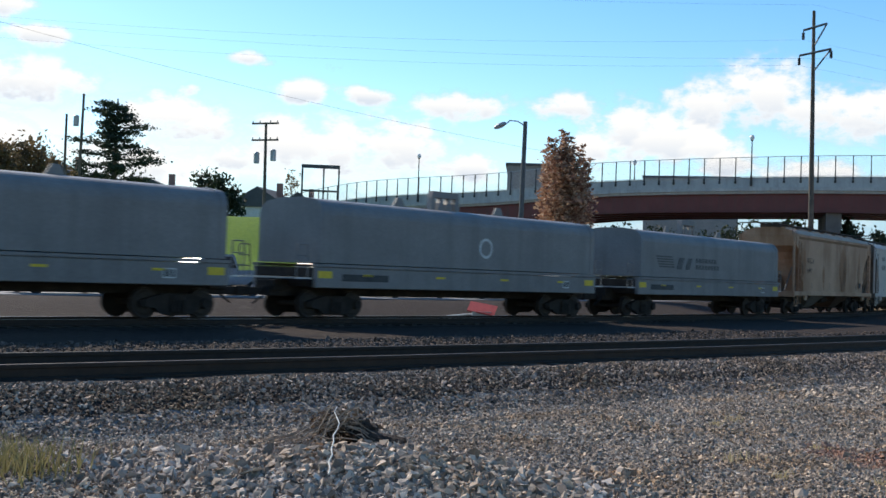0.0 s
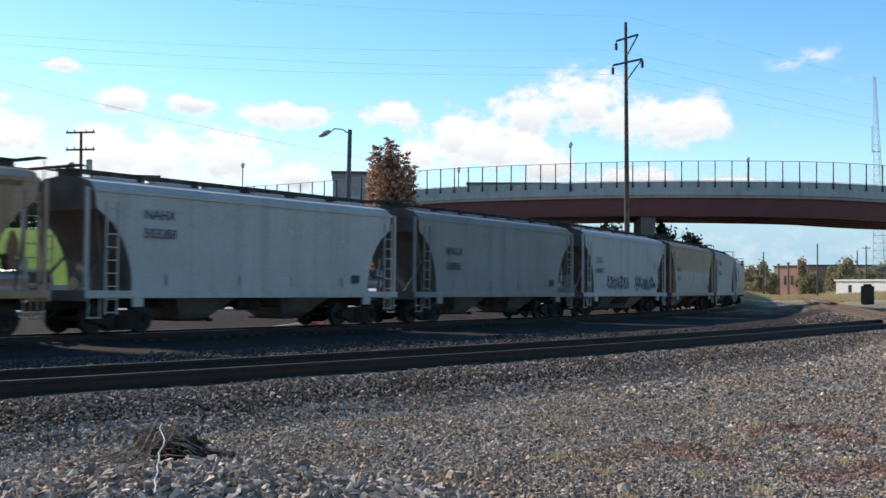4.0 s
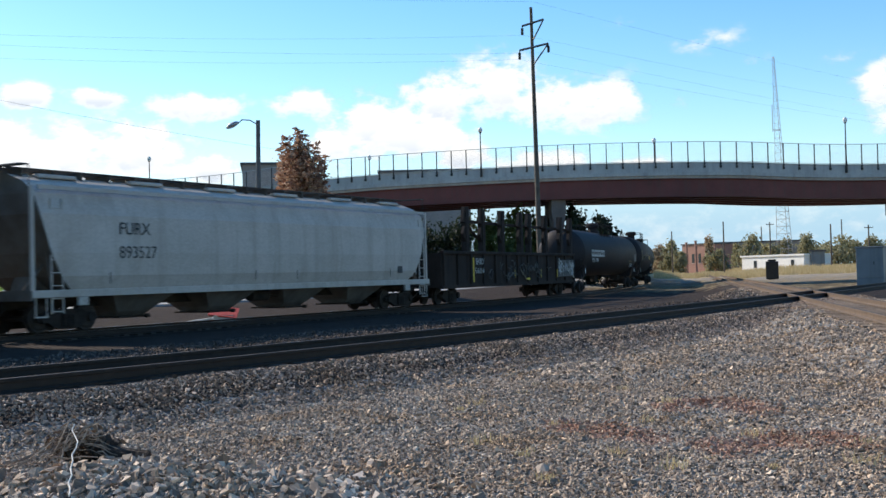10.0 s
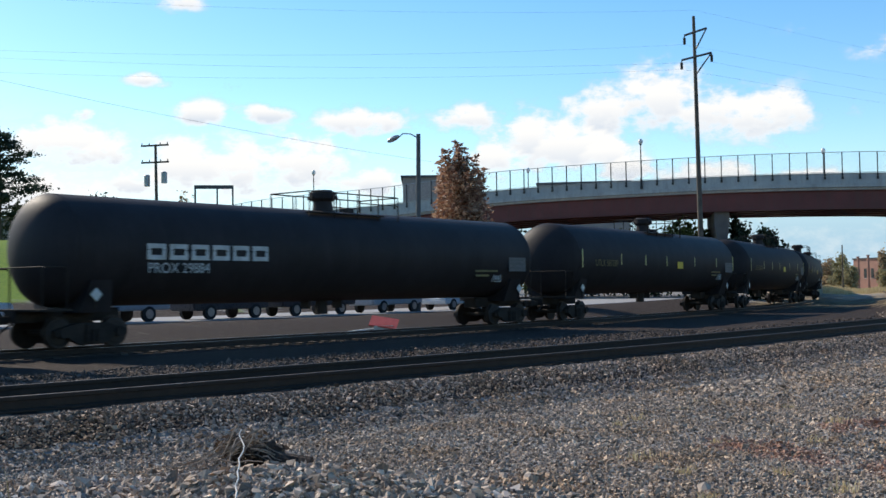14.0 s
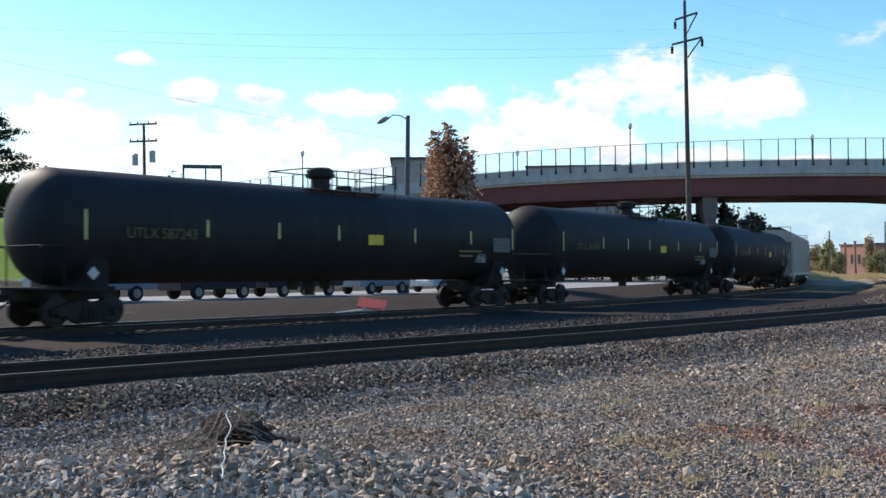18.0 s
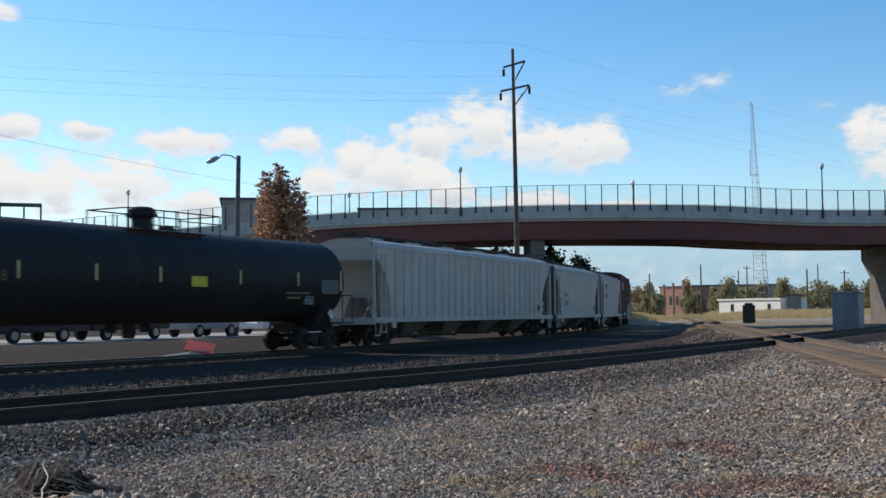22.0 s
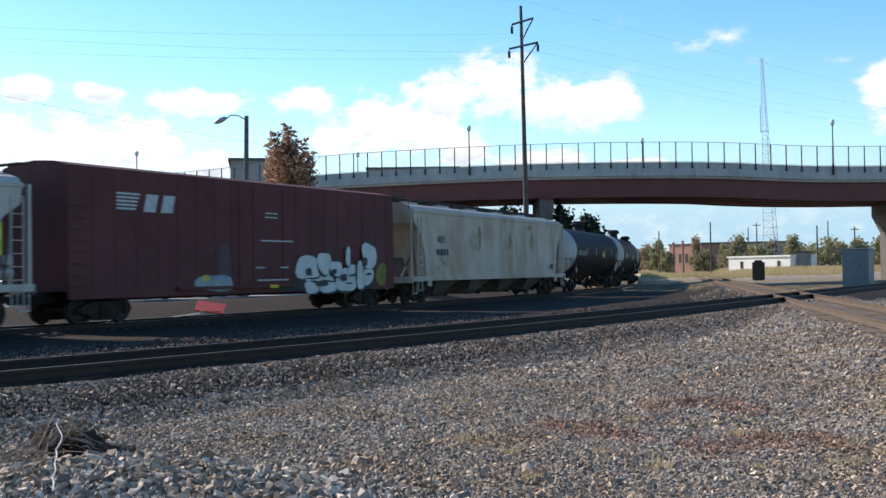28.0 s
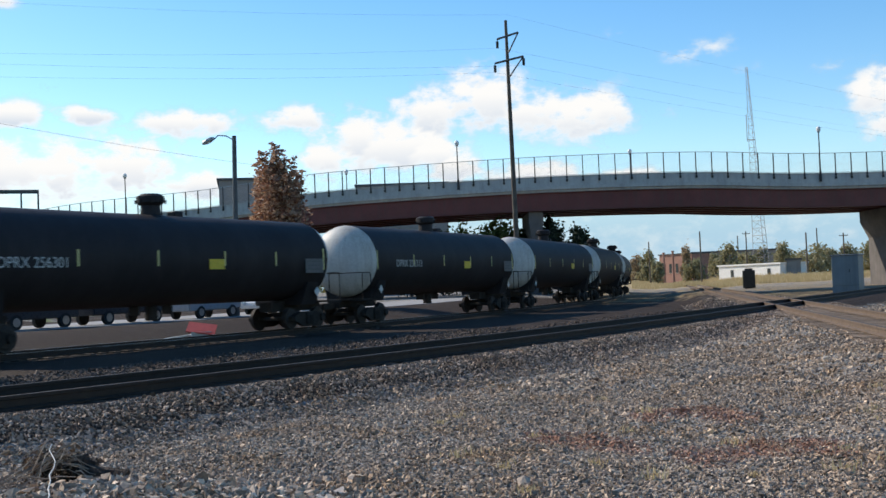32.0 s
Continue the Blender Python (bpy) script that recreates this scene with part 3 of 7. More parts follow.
def lettering(text, size, material, parent, x, z, y, name="lettering"):
    """Letters on the near side of a car, one part a line."""
    for k, line in enumerate(text.split("\n")):
        cu = bpy.data.curves.new(name, "FONT")
        cu.body, cu.size, cu.extrude = line, size, 0.002
        tmp = bpy.data.objects.new(name, cu)
        scene.collection.objects.link(tmp)
        dg = bpy.context.evaluated_depsgraph_get()
        me = bpy.data.meshes.new_from_object(tmp.evaluated_get(dg))
        bpy.data.objects.remove(tmp)
        me.materials.clear()
        me.materials.append(material)
        o = new(name, me)
        o.parent = parent
        o.matrix_basis = pose(x, y, z - k * size * 1.35, 90, 0, 0)


def bar_mark(parent, x0, x1, z0, z1, y, material, name="marking", label=""):
    return part(name, box(B(), x0, x1, y - 0.004, y, z0, z1), material, parent, label)


def place_car(car, s0, L, tx):
    CARS.append((car, s0 + L / 2, tx))


CARS = []


def car_pose(s, tx):
    a, b = main_at(s - tx), main_at(s + tx)
    x, y = (a[0] + b[0]) / 2, (a[1] + b[1]) / 2
    return pose(x, y, 0, 0, 0, math.degrees(math.atan2(b[1] - a[1], b[0] - a[0])))


def motions():
    for car, s, tx in CARS:
        walk(car, [(t, car_pose(s - run(t), tx)) for t in np.arange(0, 32.01, 1.0)])
    walk(CLOUD, [(t, pose(0, 0, 0, 0, 0, -0.033 * (t - 16))) for t in (0.0, 16.0, 32.0)])


P = {}


def paint(name, a, b, streak=0.35, dirt=(0.12, 0.09, 0.065), rough=0.55, scale=0.5, gloss=0.3):
    if name not in P:
        P[name] = surface(name, a, b, scale, rough, bump=0.04, fine=14, streak=streak, dirt=dirt, gloss=gloss)
    return P[name]


def hopper_car(s0, L, body, label, H=4.45, texts=(), rust=None, cyl_side=False, bays=2, group="covered hopper cars", low=None, split=2.75, ribs=False, scrawl=False, ends="grime_shade"):
    car = empty("covered_hopper", label, "freight car", group)
    Lb = L - 1.1
    hx = Lb / 2
    z0 = 1.25
    rings = []
    for u in np.linspace(0, 1, 8):
        # the side sheet is cut back in a curve over each truck
        q = 0.42 + 1.33 * (1 - u ** 2.2) ** 0.75
        rings.append((z0 + (H - 1.0 - z0) * u, 1.50 + 0.03 * u, -hx + q, hx - q))
    rings += [(H - 0.42, 1.53, -hx + 0.32, hx - 0.32), (H - 0.2, 1.32, -hx + 0.32, hx - 0.32), (H - 0.05, 0.8, -hx + 0.32, hx - 0.32), (H, 0.3, -hx + 0.32, hx - 0.32)]
    if cyl_side:
        rings = [(z0, 1.42, -hx + 1.6, hx - 1.6), (1.7, 1.58, -hx + 1.1, hx - 1.1), (2.4, 1.63, -hx + 0.7, hx - 0.7), (H - 1.2, 1.6, -hx + 0.32, hx - 0.32), (H - 0.6, 1.4, -hx + 0.25, hx - 0.25), (H - 0.25, 1.0, -hx + 0.25, hx - 0.25), (H, 0.35, -hx + 0.25, hx - 0.25)]
    if low:
        cut = tuple(float(np.interp(split, [r[0] for r in rings], [r[i] for r in rings])) for i in range(4))
        part("upper_body", loft([cut] + [r for r in rings if r[0] > split]), body, car)
        part("lower_body", loft([r for r in rings if r[0] < split] + [cut]), low, car, "paler lower side")
    else:
        part("body", loft(rings), body, car)
    for o in car.children:
        # the sloping end sheets are grimy, with the recess's shade in their colour
        o.data.materials.append(M["grime_shade"] if ends == "grime_shade" else body)
        for p in o.data.polygons:
            if abs(p.normal.x) > 0.25:
                p.material_index = 1
    if ribs:
        for x in np.arange(-hx + 2.2, hx - 2.0, 0.86):
            part("side_rib", box(B(), x - 0.05, x + 0.05, -1.555, -1.52, z0, H - 0.45), body, car)
    if scrawl:
        rs = random.Random(6)
        for i in range(44):
            x = -hx + 3.6 + i * 0.165 + (1.1 if i > 21 else 0)
            z = 1.55 + rs.uniform(-0.1, 0.1)
            pts = [Vector((x + rs.uniform(-0.12, 0.3), -1.572, z + q * 0.16 + rs.uniform(-0.05, 0.05))) for q in range(5)]
            part("graffiti_stroke", tube(B(), pts, rs.uniform(0.012, 0.028), 4), M["scrawl_dark"], car)
    for sy in (-1, 1):
        part("side_sill", box(B(), -hx, hx, sy * 1.56 - 0.06, sy * 1.56 + 0.06, 1.08, 1.3, bev=0.01), body, car)
        part("top_rail", box(B(), -hx + 0.3, hx - 0.3, sy * 1.535 - 0.04, sy * 1.535 + 0.04, H - 0.5, H - 0.38), body, car)
    part("center_sill", box(B(), -hx, hx, -0.25, 0.25, 0.75, 1.2), M["under"], car)
    n = bays
    span = Lb - 5.2
    for i in range(n):
        c = -span / 2 + span * (i + 0.5) / n
        w = span / n / 2 * (0.62 if n == 2 else 0.74)
        bm = loft([(0.40, 0.6, c - 0.62, c + 0.62), (0.55, 0.8, c - 0.72, c + 0.72), (1.27, 1.46, c - w, c + w)])
        part("discharge_hopper", bm, rust if rust and i else M["bay"], car)
        bm = B()
        box(bm, c - 0.7, c + 0.7, -0.85, 0.85, 0.33, 0.395, bev=0.015)
        cyl(bm, (c + 0.45, -1.0, 0.37), (c + 0.45, -0.84, 0.37), 0.07, seg=8)
        part("outlet_gate", bm, M["under"], car)
    bm = B()
    cyl(bm, (-0.55, -0.75, 0.86), (0.45, -0.75, 0.86), 0.2, seg=12)
    cyl(bm, (0.45, -0.75, 0.86), (2.1, -0.75, 0.74), 0.03, seg=6)
    part("brake_reservoir", bm, M["under"], car)
    for sx in (-1, 1):
        for sy in (-1, 1):
            part("jacking_pad", box(B(), sx * (hx - 1.9) - 0.2, sx * (hx - 1.9) + 0.2, sy * 1.575 - 0.05, sy * 1.575 + 0.05, 0.82, 1.079, bev=0.015), low or body, car)
            bm = B()
            for q in (-0.2, 0.2):
                cyl(bm, (sx * (hx - 0.35) + q, sy * 1.56, 0.52), (sx * (hx - 0.35) + q, sy * 1.56, 1.08), 0.02, seg=5)
            box(bm, sx * (hx - 0.35) - 0.22, sx * (hx - 0.35) + 0.22, sy * 1.56 - 0.04, sy * 1.56 + 0.04, 0.5, 0.54)
            part("stirrup_step", bm, body, car)
    for sx in (-1, 1):
        bm = B()
        box(bm, sx * hx - 0.06, sx * hx + 0.06, -1.6, 1.6, 1.0, 1.3)
        box(bm, min(sx * hx, sx * (hx - 2.1)), max(sx * hx, sx * (hx - 2.1)), -1.5, 1.5, 1.06, 1.12)
        part("end_platform", bm, M["grime_shade"] if ends == "grime_shade" else body, car)
        for sy in (-1, 1):
            part("corner_post", box(B(), sx * (hx - 0.1) - 0.05, sx * (hx - 0.1) + 0.05, sy * 1.5 - 0.05, sy * 1.5 + 0.05, 1.3, H - 0.4), body, car)
            bm = B()
            xs = sx * (hx - 0.75)
            for q in (0, 0.42):
                box(bm, xs + q - 0.02, xs + q + 0.02, sy * 1.55 - 0.02, sy * 1.55 + 0.02, 0.6, H - 0.75)
            for z in np.arange(0.65, H - 0.8, 0.38):
                box(bm, xs, xs + 0.42, sy * 1.57 - 0.015, sy * 1.57 + 0.015, z, z + 0.03)
            part("ladder", bm, body, car)
            bm = B()
            cyl(bm, (sx * (hx - 0.9), sy * 1.35, 1.3), (sx * (hx - 0.45), sy * 1.35, H - 0.8), 0.04, seg=6)
            cyl(bm, (sx * (hx - 0.15), sy * 1.0, 1.3), (sx * (hx - 1.5), sy * 0.95, 2.6), 0.05, seg=6)
            part("end_brace", bm, M["grime_shade"], car)
        part("slope_sheet", loft([(1.3, 0.55, *sorted((sx * (hx - 1.0), sx * (hx - 2.3)))), (2.2, 0.3, *sorted((sx * (hx - 1.2), sx * (hx - 2.2))))]), rust or M["grime_shade"], car)
        bm = B()
        cyl(bm, (sx * (hx - 0.02), 0.55, 2.1), (sx * (hx + 0.06), 0.55, 2.1), 0.26, seg=14)
        part("brake_wheel", bm, M["under"], car) if sx > 0 else bm.free()
    # brake gear in pale steel: the colour stands in for sun on it
    bm = B()
    cyl(bm, (hx - 1.25, -0.95, 1.62), (hx - 0.35, -0.95, 1.62), 0.2, seg=12)
    box(bm, hx - 0.75, hx - 0.4, -1.2, -0.8, 1.85, 2.15, bev=0.03)
    cyl(bm, (hx - 0.5, -1.1, 1.3), (hx - 0.5, -1.1, 2.6), 0.03, seg=6)
    part("brake_gear", bm, M["galv"], car, "brake cylinder and valve on the end platform, coloured pale as if sunlit")
    bm = B()
    for sy in (-0.28, 0.0, 0.28):
        box(bm, -hx + 0.2, hx - 0.2, sy * 1.5 - 0.13, sy * 1.5 + 0.13, H + 0.18, H + 0.21)
    for x in np.arange(-hx + 0.6, hx - 0.4, 1.15):
        box(bm, x - 0.03, x + 0.03, -0.55, 0.55, H - 0.05, H + 0.18)
    for sx in (-1, 1):
        box(bm, sx * (hx - 0.05) - 0.3, sx * (hx - 0.05) + 0.02, -1.45, 1.45, H + 0.19, H + 0.23)
        for sy in (-1.4, 1.4):
            cyl(bm, (sx * (hx - 0.1), sy, H - 0.4), (sx * (hx - 0.1), sy, H + 0.19), 0.02, seg=5)
    part("roof_walkway", bm, M["walkway"], car, "grated steel running board")
    for x in np.linspace(-hx + 1.8, hx - 1.8, 6):
        part("roof_hatch", box(B(), x - 0.75, x + 0.75, -0.7, -0.45, H - 0.07, H + 0.05, bev=0.03), body, car)
    bar_mark(car, hx - 2.7, hx - 2.3, 1.6, 1.9, -1.575 if not cyl_side else -1.6, M["letter_dark"], "data_panel", "small dark stencil panel")
    for x, w in ((-hx + 3.0, 0.025), (-1.2, 0.02), (1.3, 0.02), (hx - 3.3, 0.025)):
        bar_mark(car, x - w, x + w, 1.45, 1.8, -1.575 if not cyl_side else -1.6, M["grey_mark"], "reflector", "faded vertical reflector strip")
    for txt, size, x, z, mat in texts:
        lettering(txt, size, mat, car, x, z, -1.60 if not cyl_side else -1.645)
    add_trucks(car, hx - 1.75)
    add_couplers(car, hx, L)
    place_car(car, s0, L, hx - 1.75)
    return car, hx


def coil_car(s0, L, label, circle=False, stripes=False):
    car = empty("coil_car", label, "freight car", "covered coil cars")
    Lb = L - 1.5
    hx = Lb / 2
    body = paint("coil_grey", (0.235, 0.222, 0.213), (0.18, 0.17, 0.165), streak=0.3, dirt=(0.09, 0.082, 0.075))
    # hood
    edge = [(1.55, 1.75), (1.55, 3.2)] + [(1.05 + 0.5 * math.cos(a), 3.2 + 0.52 * math.sin(a)) for a in np.linspace(0.1, math.pi / 2 - 0.1, 7)] + [(0.5, 3.8)]
    prof = [(-y, z) for y, z in edge] + edge[::-1]
    hood = part("hood", prism(B(), prof, -hx + 1.05, hx - 0.9), body, car, "grey steel hood with rounded roof edges")
    for sx in (-1, 1):
        part("hood_end_cap", prism(B(), [(y * 1.012, 1.74 + (z - 1.74) * 1.008) for y, z in prof], sx * (hx - (1.0 if sx > 0 else 1.15)) - 0.12, sx * (hx - (1.0 if sx > 0 else 1.15)) + 0.12), body, hood)
        part("lifting_lug", plate(B(), [(sx * 2.6 - 0.3, 3.8), (sx * 2.6 + 0.3, 3.8), (sx * 2.6 + 0.12, 4.1), (sx * 2.6 - 0.12, 4.1)], -0.4, -0.34), body, hood)
    bm = B()
    plate(bm, [(-0.72, 4.28), (0.72, 4.28), (0.66, 4.5), (-0.66, 4.5)], -0.12, 0.12)
    for q in (-1, 1):
        plate(bm, [(q * 0.78, 3.8), (q * 0.56, 3.8), (q * 0.5, 4.1), (q * 0.56, 4.278), (q * 0.72, 4.278)], -0.11, 0.11)
        plate(bm, [(q * 0.36, 3.8), (q * 0.02, 3.8), (q * 0.06, 4.05), (q * 0.2, 4.278), (q * 0.3, 4.1)], -0.1, 0.1)
    part("lifting_bracket", bm, body, hood)
    for sy in (-1, 1):
        part("side_beam", box(B(), -hx + 0.85, hx - 0.75, sy * 1.5 - 0.09, sy * 1.5 + 0.09, 0.98, 1.62, bev=0.02), body, car)
        part("walkway_rail", box(B(), -hx + 0.85, hx - 0.75, sy * 1.5 - 0.13, sy * 1.5 + 0.13, 1.63, 1.72), body, car)
    part("deck", box(B(), -hx + 0.85, hx - 0.75, -1.4, 1.4, 1.0, 1.6), M["under"], car)
    part("center_sill", box(B(), -hx, hx, -0.35, 0.35, 0.7, 0.99), M["under"], car)
    yel = M["yellow"]
    for sx in (-1, 1):
        bar_mark(car, sx * (hx - 1.2) - 0.28, sx * (hx - 1.2) + 0.28, 1.28, 1.5, -1.595, yel, "reflector", "yellow reflective panel")
        part("end_sill", box(B(), *sorted((sx * (hx - 0.7), sx * (hx - 0.1))), -0.45, 0.45, 0.85, 1.2, bev=0.03), M["under"], car)
        part("end_walkway", box(B(), *sorted((sx * (hx - 0.74), sx * (hx - 0.12))), -1.5, 1.5, 1.24, 1.29), M["galv"], car, "pale grated end walkway")
        for sy in (-1.45, 1.45):
            loop = [(sx * (hx - 0.18), sy, 1.29), (sx * (hx - 0.18), sy, 2.2), (sx * (hx - 0.2), sy, 2.3), (sx * (hx - 0.58), sy, 2.3), (sx * (hx - 0.6), sy, 2.2), (sx * (hx - 0.6), sy, 1.29)]
            rail = part("handrail", tube(B(), loop, 0.024, 6), body, car)
            for z in (1.6, 1.95):
                part("rung", cyl(B(), (sx * (hx - 0.18), sy, z), (sx * (hx - 0.6), sy, z), 0.018, seg=5), body, rail)
    for x in np.linspace(-hx + 3, hx - 3, 4):
        bar_mark(car, x - 0.22, x + 0.22, 1.36, 1.43, -1.595, yel, "reflector")
    bar_mark(car, hx - 2.9, hx - 2.5, 1.16, 1.44, -1.595, M["white"], "placard")
    for k in range(3):
        bar_mark(car, hx - 2.86 + k * 0.12, hx - 2.78 + k * 0.12, 1.2, 1.4, -1.6, M["letter_dark"])
    bar_mark(car, -hx + 1.9, -hx + 3.9, 1.2, 1.42, -1.595, M["letter_dark"], "marking")
    if circle:
        bm = B()
        cyl(bm, (0.65, -1.56, 2.5), (0.65, -1.57, 2.5), 0.36, seg=24)
        part("round_emblem", bm, M["white"], car, "white round emblem")
        bm = B()
        cyl(bm, (0.65, -1.571, 2.5), (0.65, -1.575, 2.5), 0.27, seg=24)
        part("emblem_centre", bm, body, car)
    if stripes:
        fade = M["faded_dark"]
        for i in range(5):
            part("emblem_bar", plate(B(), [(-5.6 + 0.07 * i, 2.68 - i * 0.11), (-4.15 + 0.05 * i, 2.68 - i * 0.11), (-4.15 + 0.05 * i, 2.62 - i * 0.11), (-5.55 + 0.07 * i, 2.62 - i * 0.11)], -1.566, -1.556), fade, car)
        for x0, x1 in ((-3.75, -3.05), (-2.95, -2.3)):
            part("emblem_block", plate(B(), [(x0, 2.12), (x1 - 0.25, 2.12), (x1, 2.64), (x0 + 0.25, 2.64)], -1.566, -1.556), fade, car)
        for row, n in ((2.46, 7), (2.16, 8)):
            for i in range(n):
                bar_mark(car, -1.95 + i * 0.3, -1.73 + i * 0.3, row, row + 0.2, -1.558, fade)
    add_trucks(car, hx - 2.1)
    add_couplers(car, hx, L)
    place_car(car, s0, L, hx - 2.1)


def tank_car(s0, L, label, body, heads=None, R=1.5, zc=2.68, dome=0.12, texts=(), yellow=True, group="tank cars", marks=(-0.94, -0.52, -0.21, 0.05, 0.45, 0.76, 1.0), sign=0.2):
    car = empty("tank_car", label, "freight car", group)
    hx = L / 2 - 0.85
    hl = 0.85
    n = 28
    xs = [(-hx + 0.25 + hl * (1 - math.cos(a)), R * math.sin(a)) for a in np.linspace(0.0, math.pi / 2, 8)]
    xs = xs + [(-x, r) for x, r in xs[::-1]]
    body_x = hx - 0.25 - hl

    def lathe(pts):
        b = B()
        rings = []
        for x, r in pts:
            rings.append([b.verts.new((x, r * math.cos(2 * math.pi * k / n), zc + r * math.sin(2 * math.pi * k / n))) for k in range(n)] if r > 1e-4 else [b.verts.new((x, 0, zc))])
        for p, q in zip(rings, rings[1:]):
            if len(p) == 1:
                for k in range(n):
                    b.faces.new((p[0], q[k], q[(k + 1) % n]))
            elif len(q) == 1:
                for k in range(n):
                    b.faces.new((p[k], p[(k + 1) % n], q[0]))
            else:
                for k in range(n):
                    b.faces.new((p[k], p[(k + 1) % n], q[(k + 1) % n], q[k]))
        bmesh.ops.recalc_face_normals(b, faces=b.faces)
        return b
    if heads:
        shell = part("shell", lathe([(-body_x, R), (body_x, R)]), body, car, smooth=True)
        part("head", lathe([p for p in xs if p[0] < 0]), heads, car, "white dished tank head", smooth=True)
        part("head", lathe([p for p in xs if p[0] > 0]), heads, car, "white dished tank head", smooth=True)
    else:
        shell = part("shell", lathe(xs), body, car, smooth=True)
    for x in np.linspace(-body_x, body_x, 7):
        part("weld_seam", lathe([(x - 0.02, R + 0.006), (x + 0.02, R + 0.006)]), body, shell)
    # manway dome, hatch and top platform with rails
    bm = B()
    cyl(bm, (dome, 0, zc + R - 0.1), (dome, 0, zc + R + 0.32), 0.38, 0.34, seg=18)
    cyl(bm, (dome, 0, zc + R + 0.32), (dome, 0, zc + R + 0.42), 0.36, 0.48, seg=18)
    cyl(bm, (dome, 0, zc + R + 0.42), (dome, 0, zc + R + 0.64), 0.49, seg=18)
    cyl(bm, (dome, 0, zc + R + 0.64), (dome, 0, zc + R + 0.73), 0.47, 0.33, seg=18)
    housing = part("manway", bm, body, car, "round bolted manway housing with a flared cap")
    for k in range(8):
        q = math.pi * k / 4
        part("bolt", cyl(B(), (dome + 0.51 * math.cos(q), 0.51 * math.sin(q), zc + R + 0.38), (dome + 0.51 * math.cos(q), 0.51 * math.sin(q), zc + R + 0.52), 0.03, seg=6), M["under"], housing)
    part("fittings_box", box(B(), dome + 1.0, dome + 1.45, -0.2, 0.2, zc + R - 0.1, zc + R + 0.16, bev=0.03), body, car)
    bm = B()
    for q in (-1, 1):
        box(bm, dome - 1.5, dome + 2.3, q * 0.7 - 0.22, q * 0.7 + 0.22, zc + R - 0.17, zc + R - 0.13)
    if heads:
        bm.free()
    else:
        part("top_platform", bm, M["under"], car)
    if not heads:
        up = zc + R + 0.56
        ring = [(dome - 1.6, -0.95, up), (dome + 3.0, -0.95, up), (dome + 3.0, 0.95, up), (dome - 1.6, 0.95, up), (dome - 1.6, -0.95, up)]
        for p, q in zip(ring, ring[1:]):
            part("platform_rail", cyl(B(), p, q, 0.024, seg=5), M["under"], car)
        for q in (-0.95, 0.95):
            for x in (-1.6, -0.4, 0.8, 1.9, 3.0):
                part("rail_post", cyl(B(), (dome + x, q, zc + R - 0.4), (dome + x, q, up), 0.024, seg=5), M["under"], car)
            part("mid_rail", cyl(B(), (dome + 0.8, q, zc + R + 0.26), (dome + 3.0, q, zc + R + 0.26), 0.02, seg=5), M["under"], car)
    # stub sills, cradle, end handrails
    for sx in (-1, 1):
        part("stub_sill", box(B(), *sorted((sx * (hx + 0.1), sx * (hx - 3.2))), -0.3, 0.3, 0.75, 1.12), M["under"], car)
        part("cradle", loft([(1.0, 1.15, *sorted((sx * (hx - 1.35), sx * (hx - 2.35)))), (1.9, 1.42, *sorted((sx * (hx - 1.5), sx * (hx - 2.2))))]), body, car)
        part("end_platform", box(B(), *sorted((sx * (hx + 0.05), sx * (hx - 0.9))), -1.45, 1.45, 1.06, 1.12), M["under"], car)
        for sy in (-1.42, 1.42):
            loop = [(sx * hx, sy, 1.1), (sx * hx, sy, 2.16), (sx * (hx - 0.08), sy, 2.25), (sx * (hx - 0.67), sy, 2.25), (sx * (hx - 0.75), sy, 2.16), (sx * (hx - 0.75), sy, 1.1)]
            part("end_handrail", tube(B(), loop, 0.024, 6), M["under"], car)
        part("end_rail", cyl(B(), (sx * hx, -1.42, 2.25), (sx * hx, 1.42, 2.25), 0.022, seg=5), M["under"], car)
    part("bottom_outlet", cyl(B(), (0, 0, 0.7), (0, 0, zc - R + 0.1), 0.22, seg=12), M["under"], car)
    for x in (-0.8, 0.8):
        part("skid", box(B(), x - 0.04, x + 0.04, -0.22, 0.22, 0.9, zc - R + 0.1), M["under"], car)
    for x in [q * body_x for q in marks]:
        if yellow:
            tall = 0.42 if abs(x) > 0.96 * body_x else 0.26
            bar_mark(car, x - 0.04, x + 0.04, zc - tall, zc + tall, -R - 0.008, M["reflector"], "reflector", "narrow pale yellow reflector")
    if yellow:
        bar_mark(car, sign * body_x, sign * body_x + 0.8, zc - 0.38, zc - 0.02, -R - 0.008, M["yellow"], "placard", "yellow notice panel")
    bar_mark(car, body_x - 1.5, body_x - 0.3, zc - 0.55, zc + 0.02, -R - 0.008, M["grey_mark"], "data_panel", "grey data panel")
    for k in range(3):
        bar_mark(car, body_x - 1.42, body_x - 0.45, zc - 0.1 - k * 0.16, zc - 0.07 - k * 0.16, -R - 0.013, M["faded_dark"], "marking")
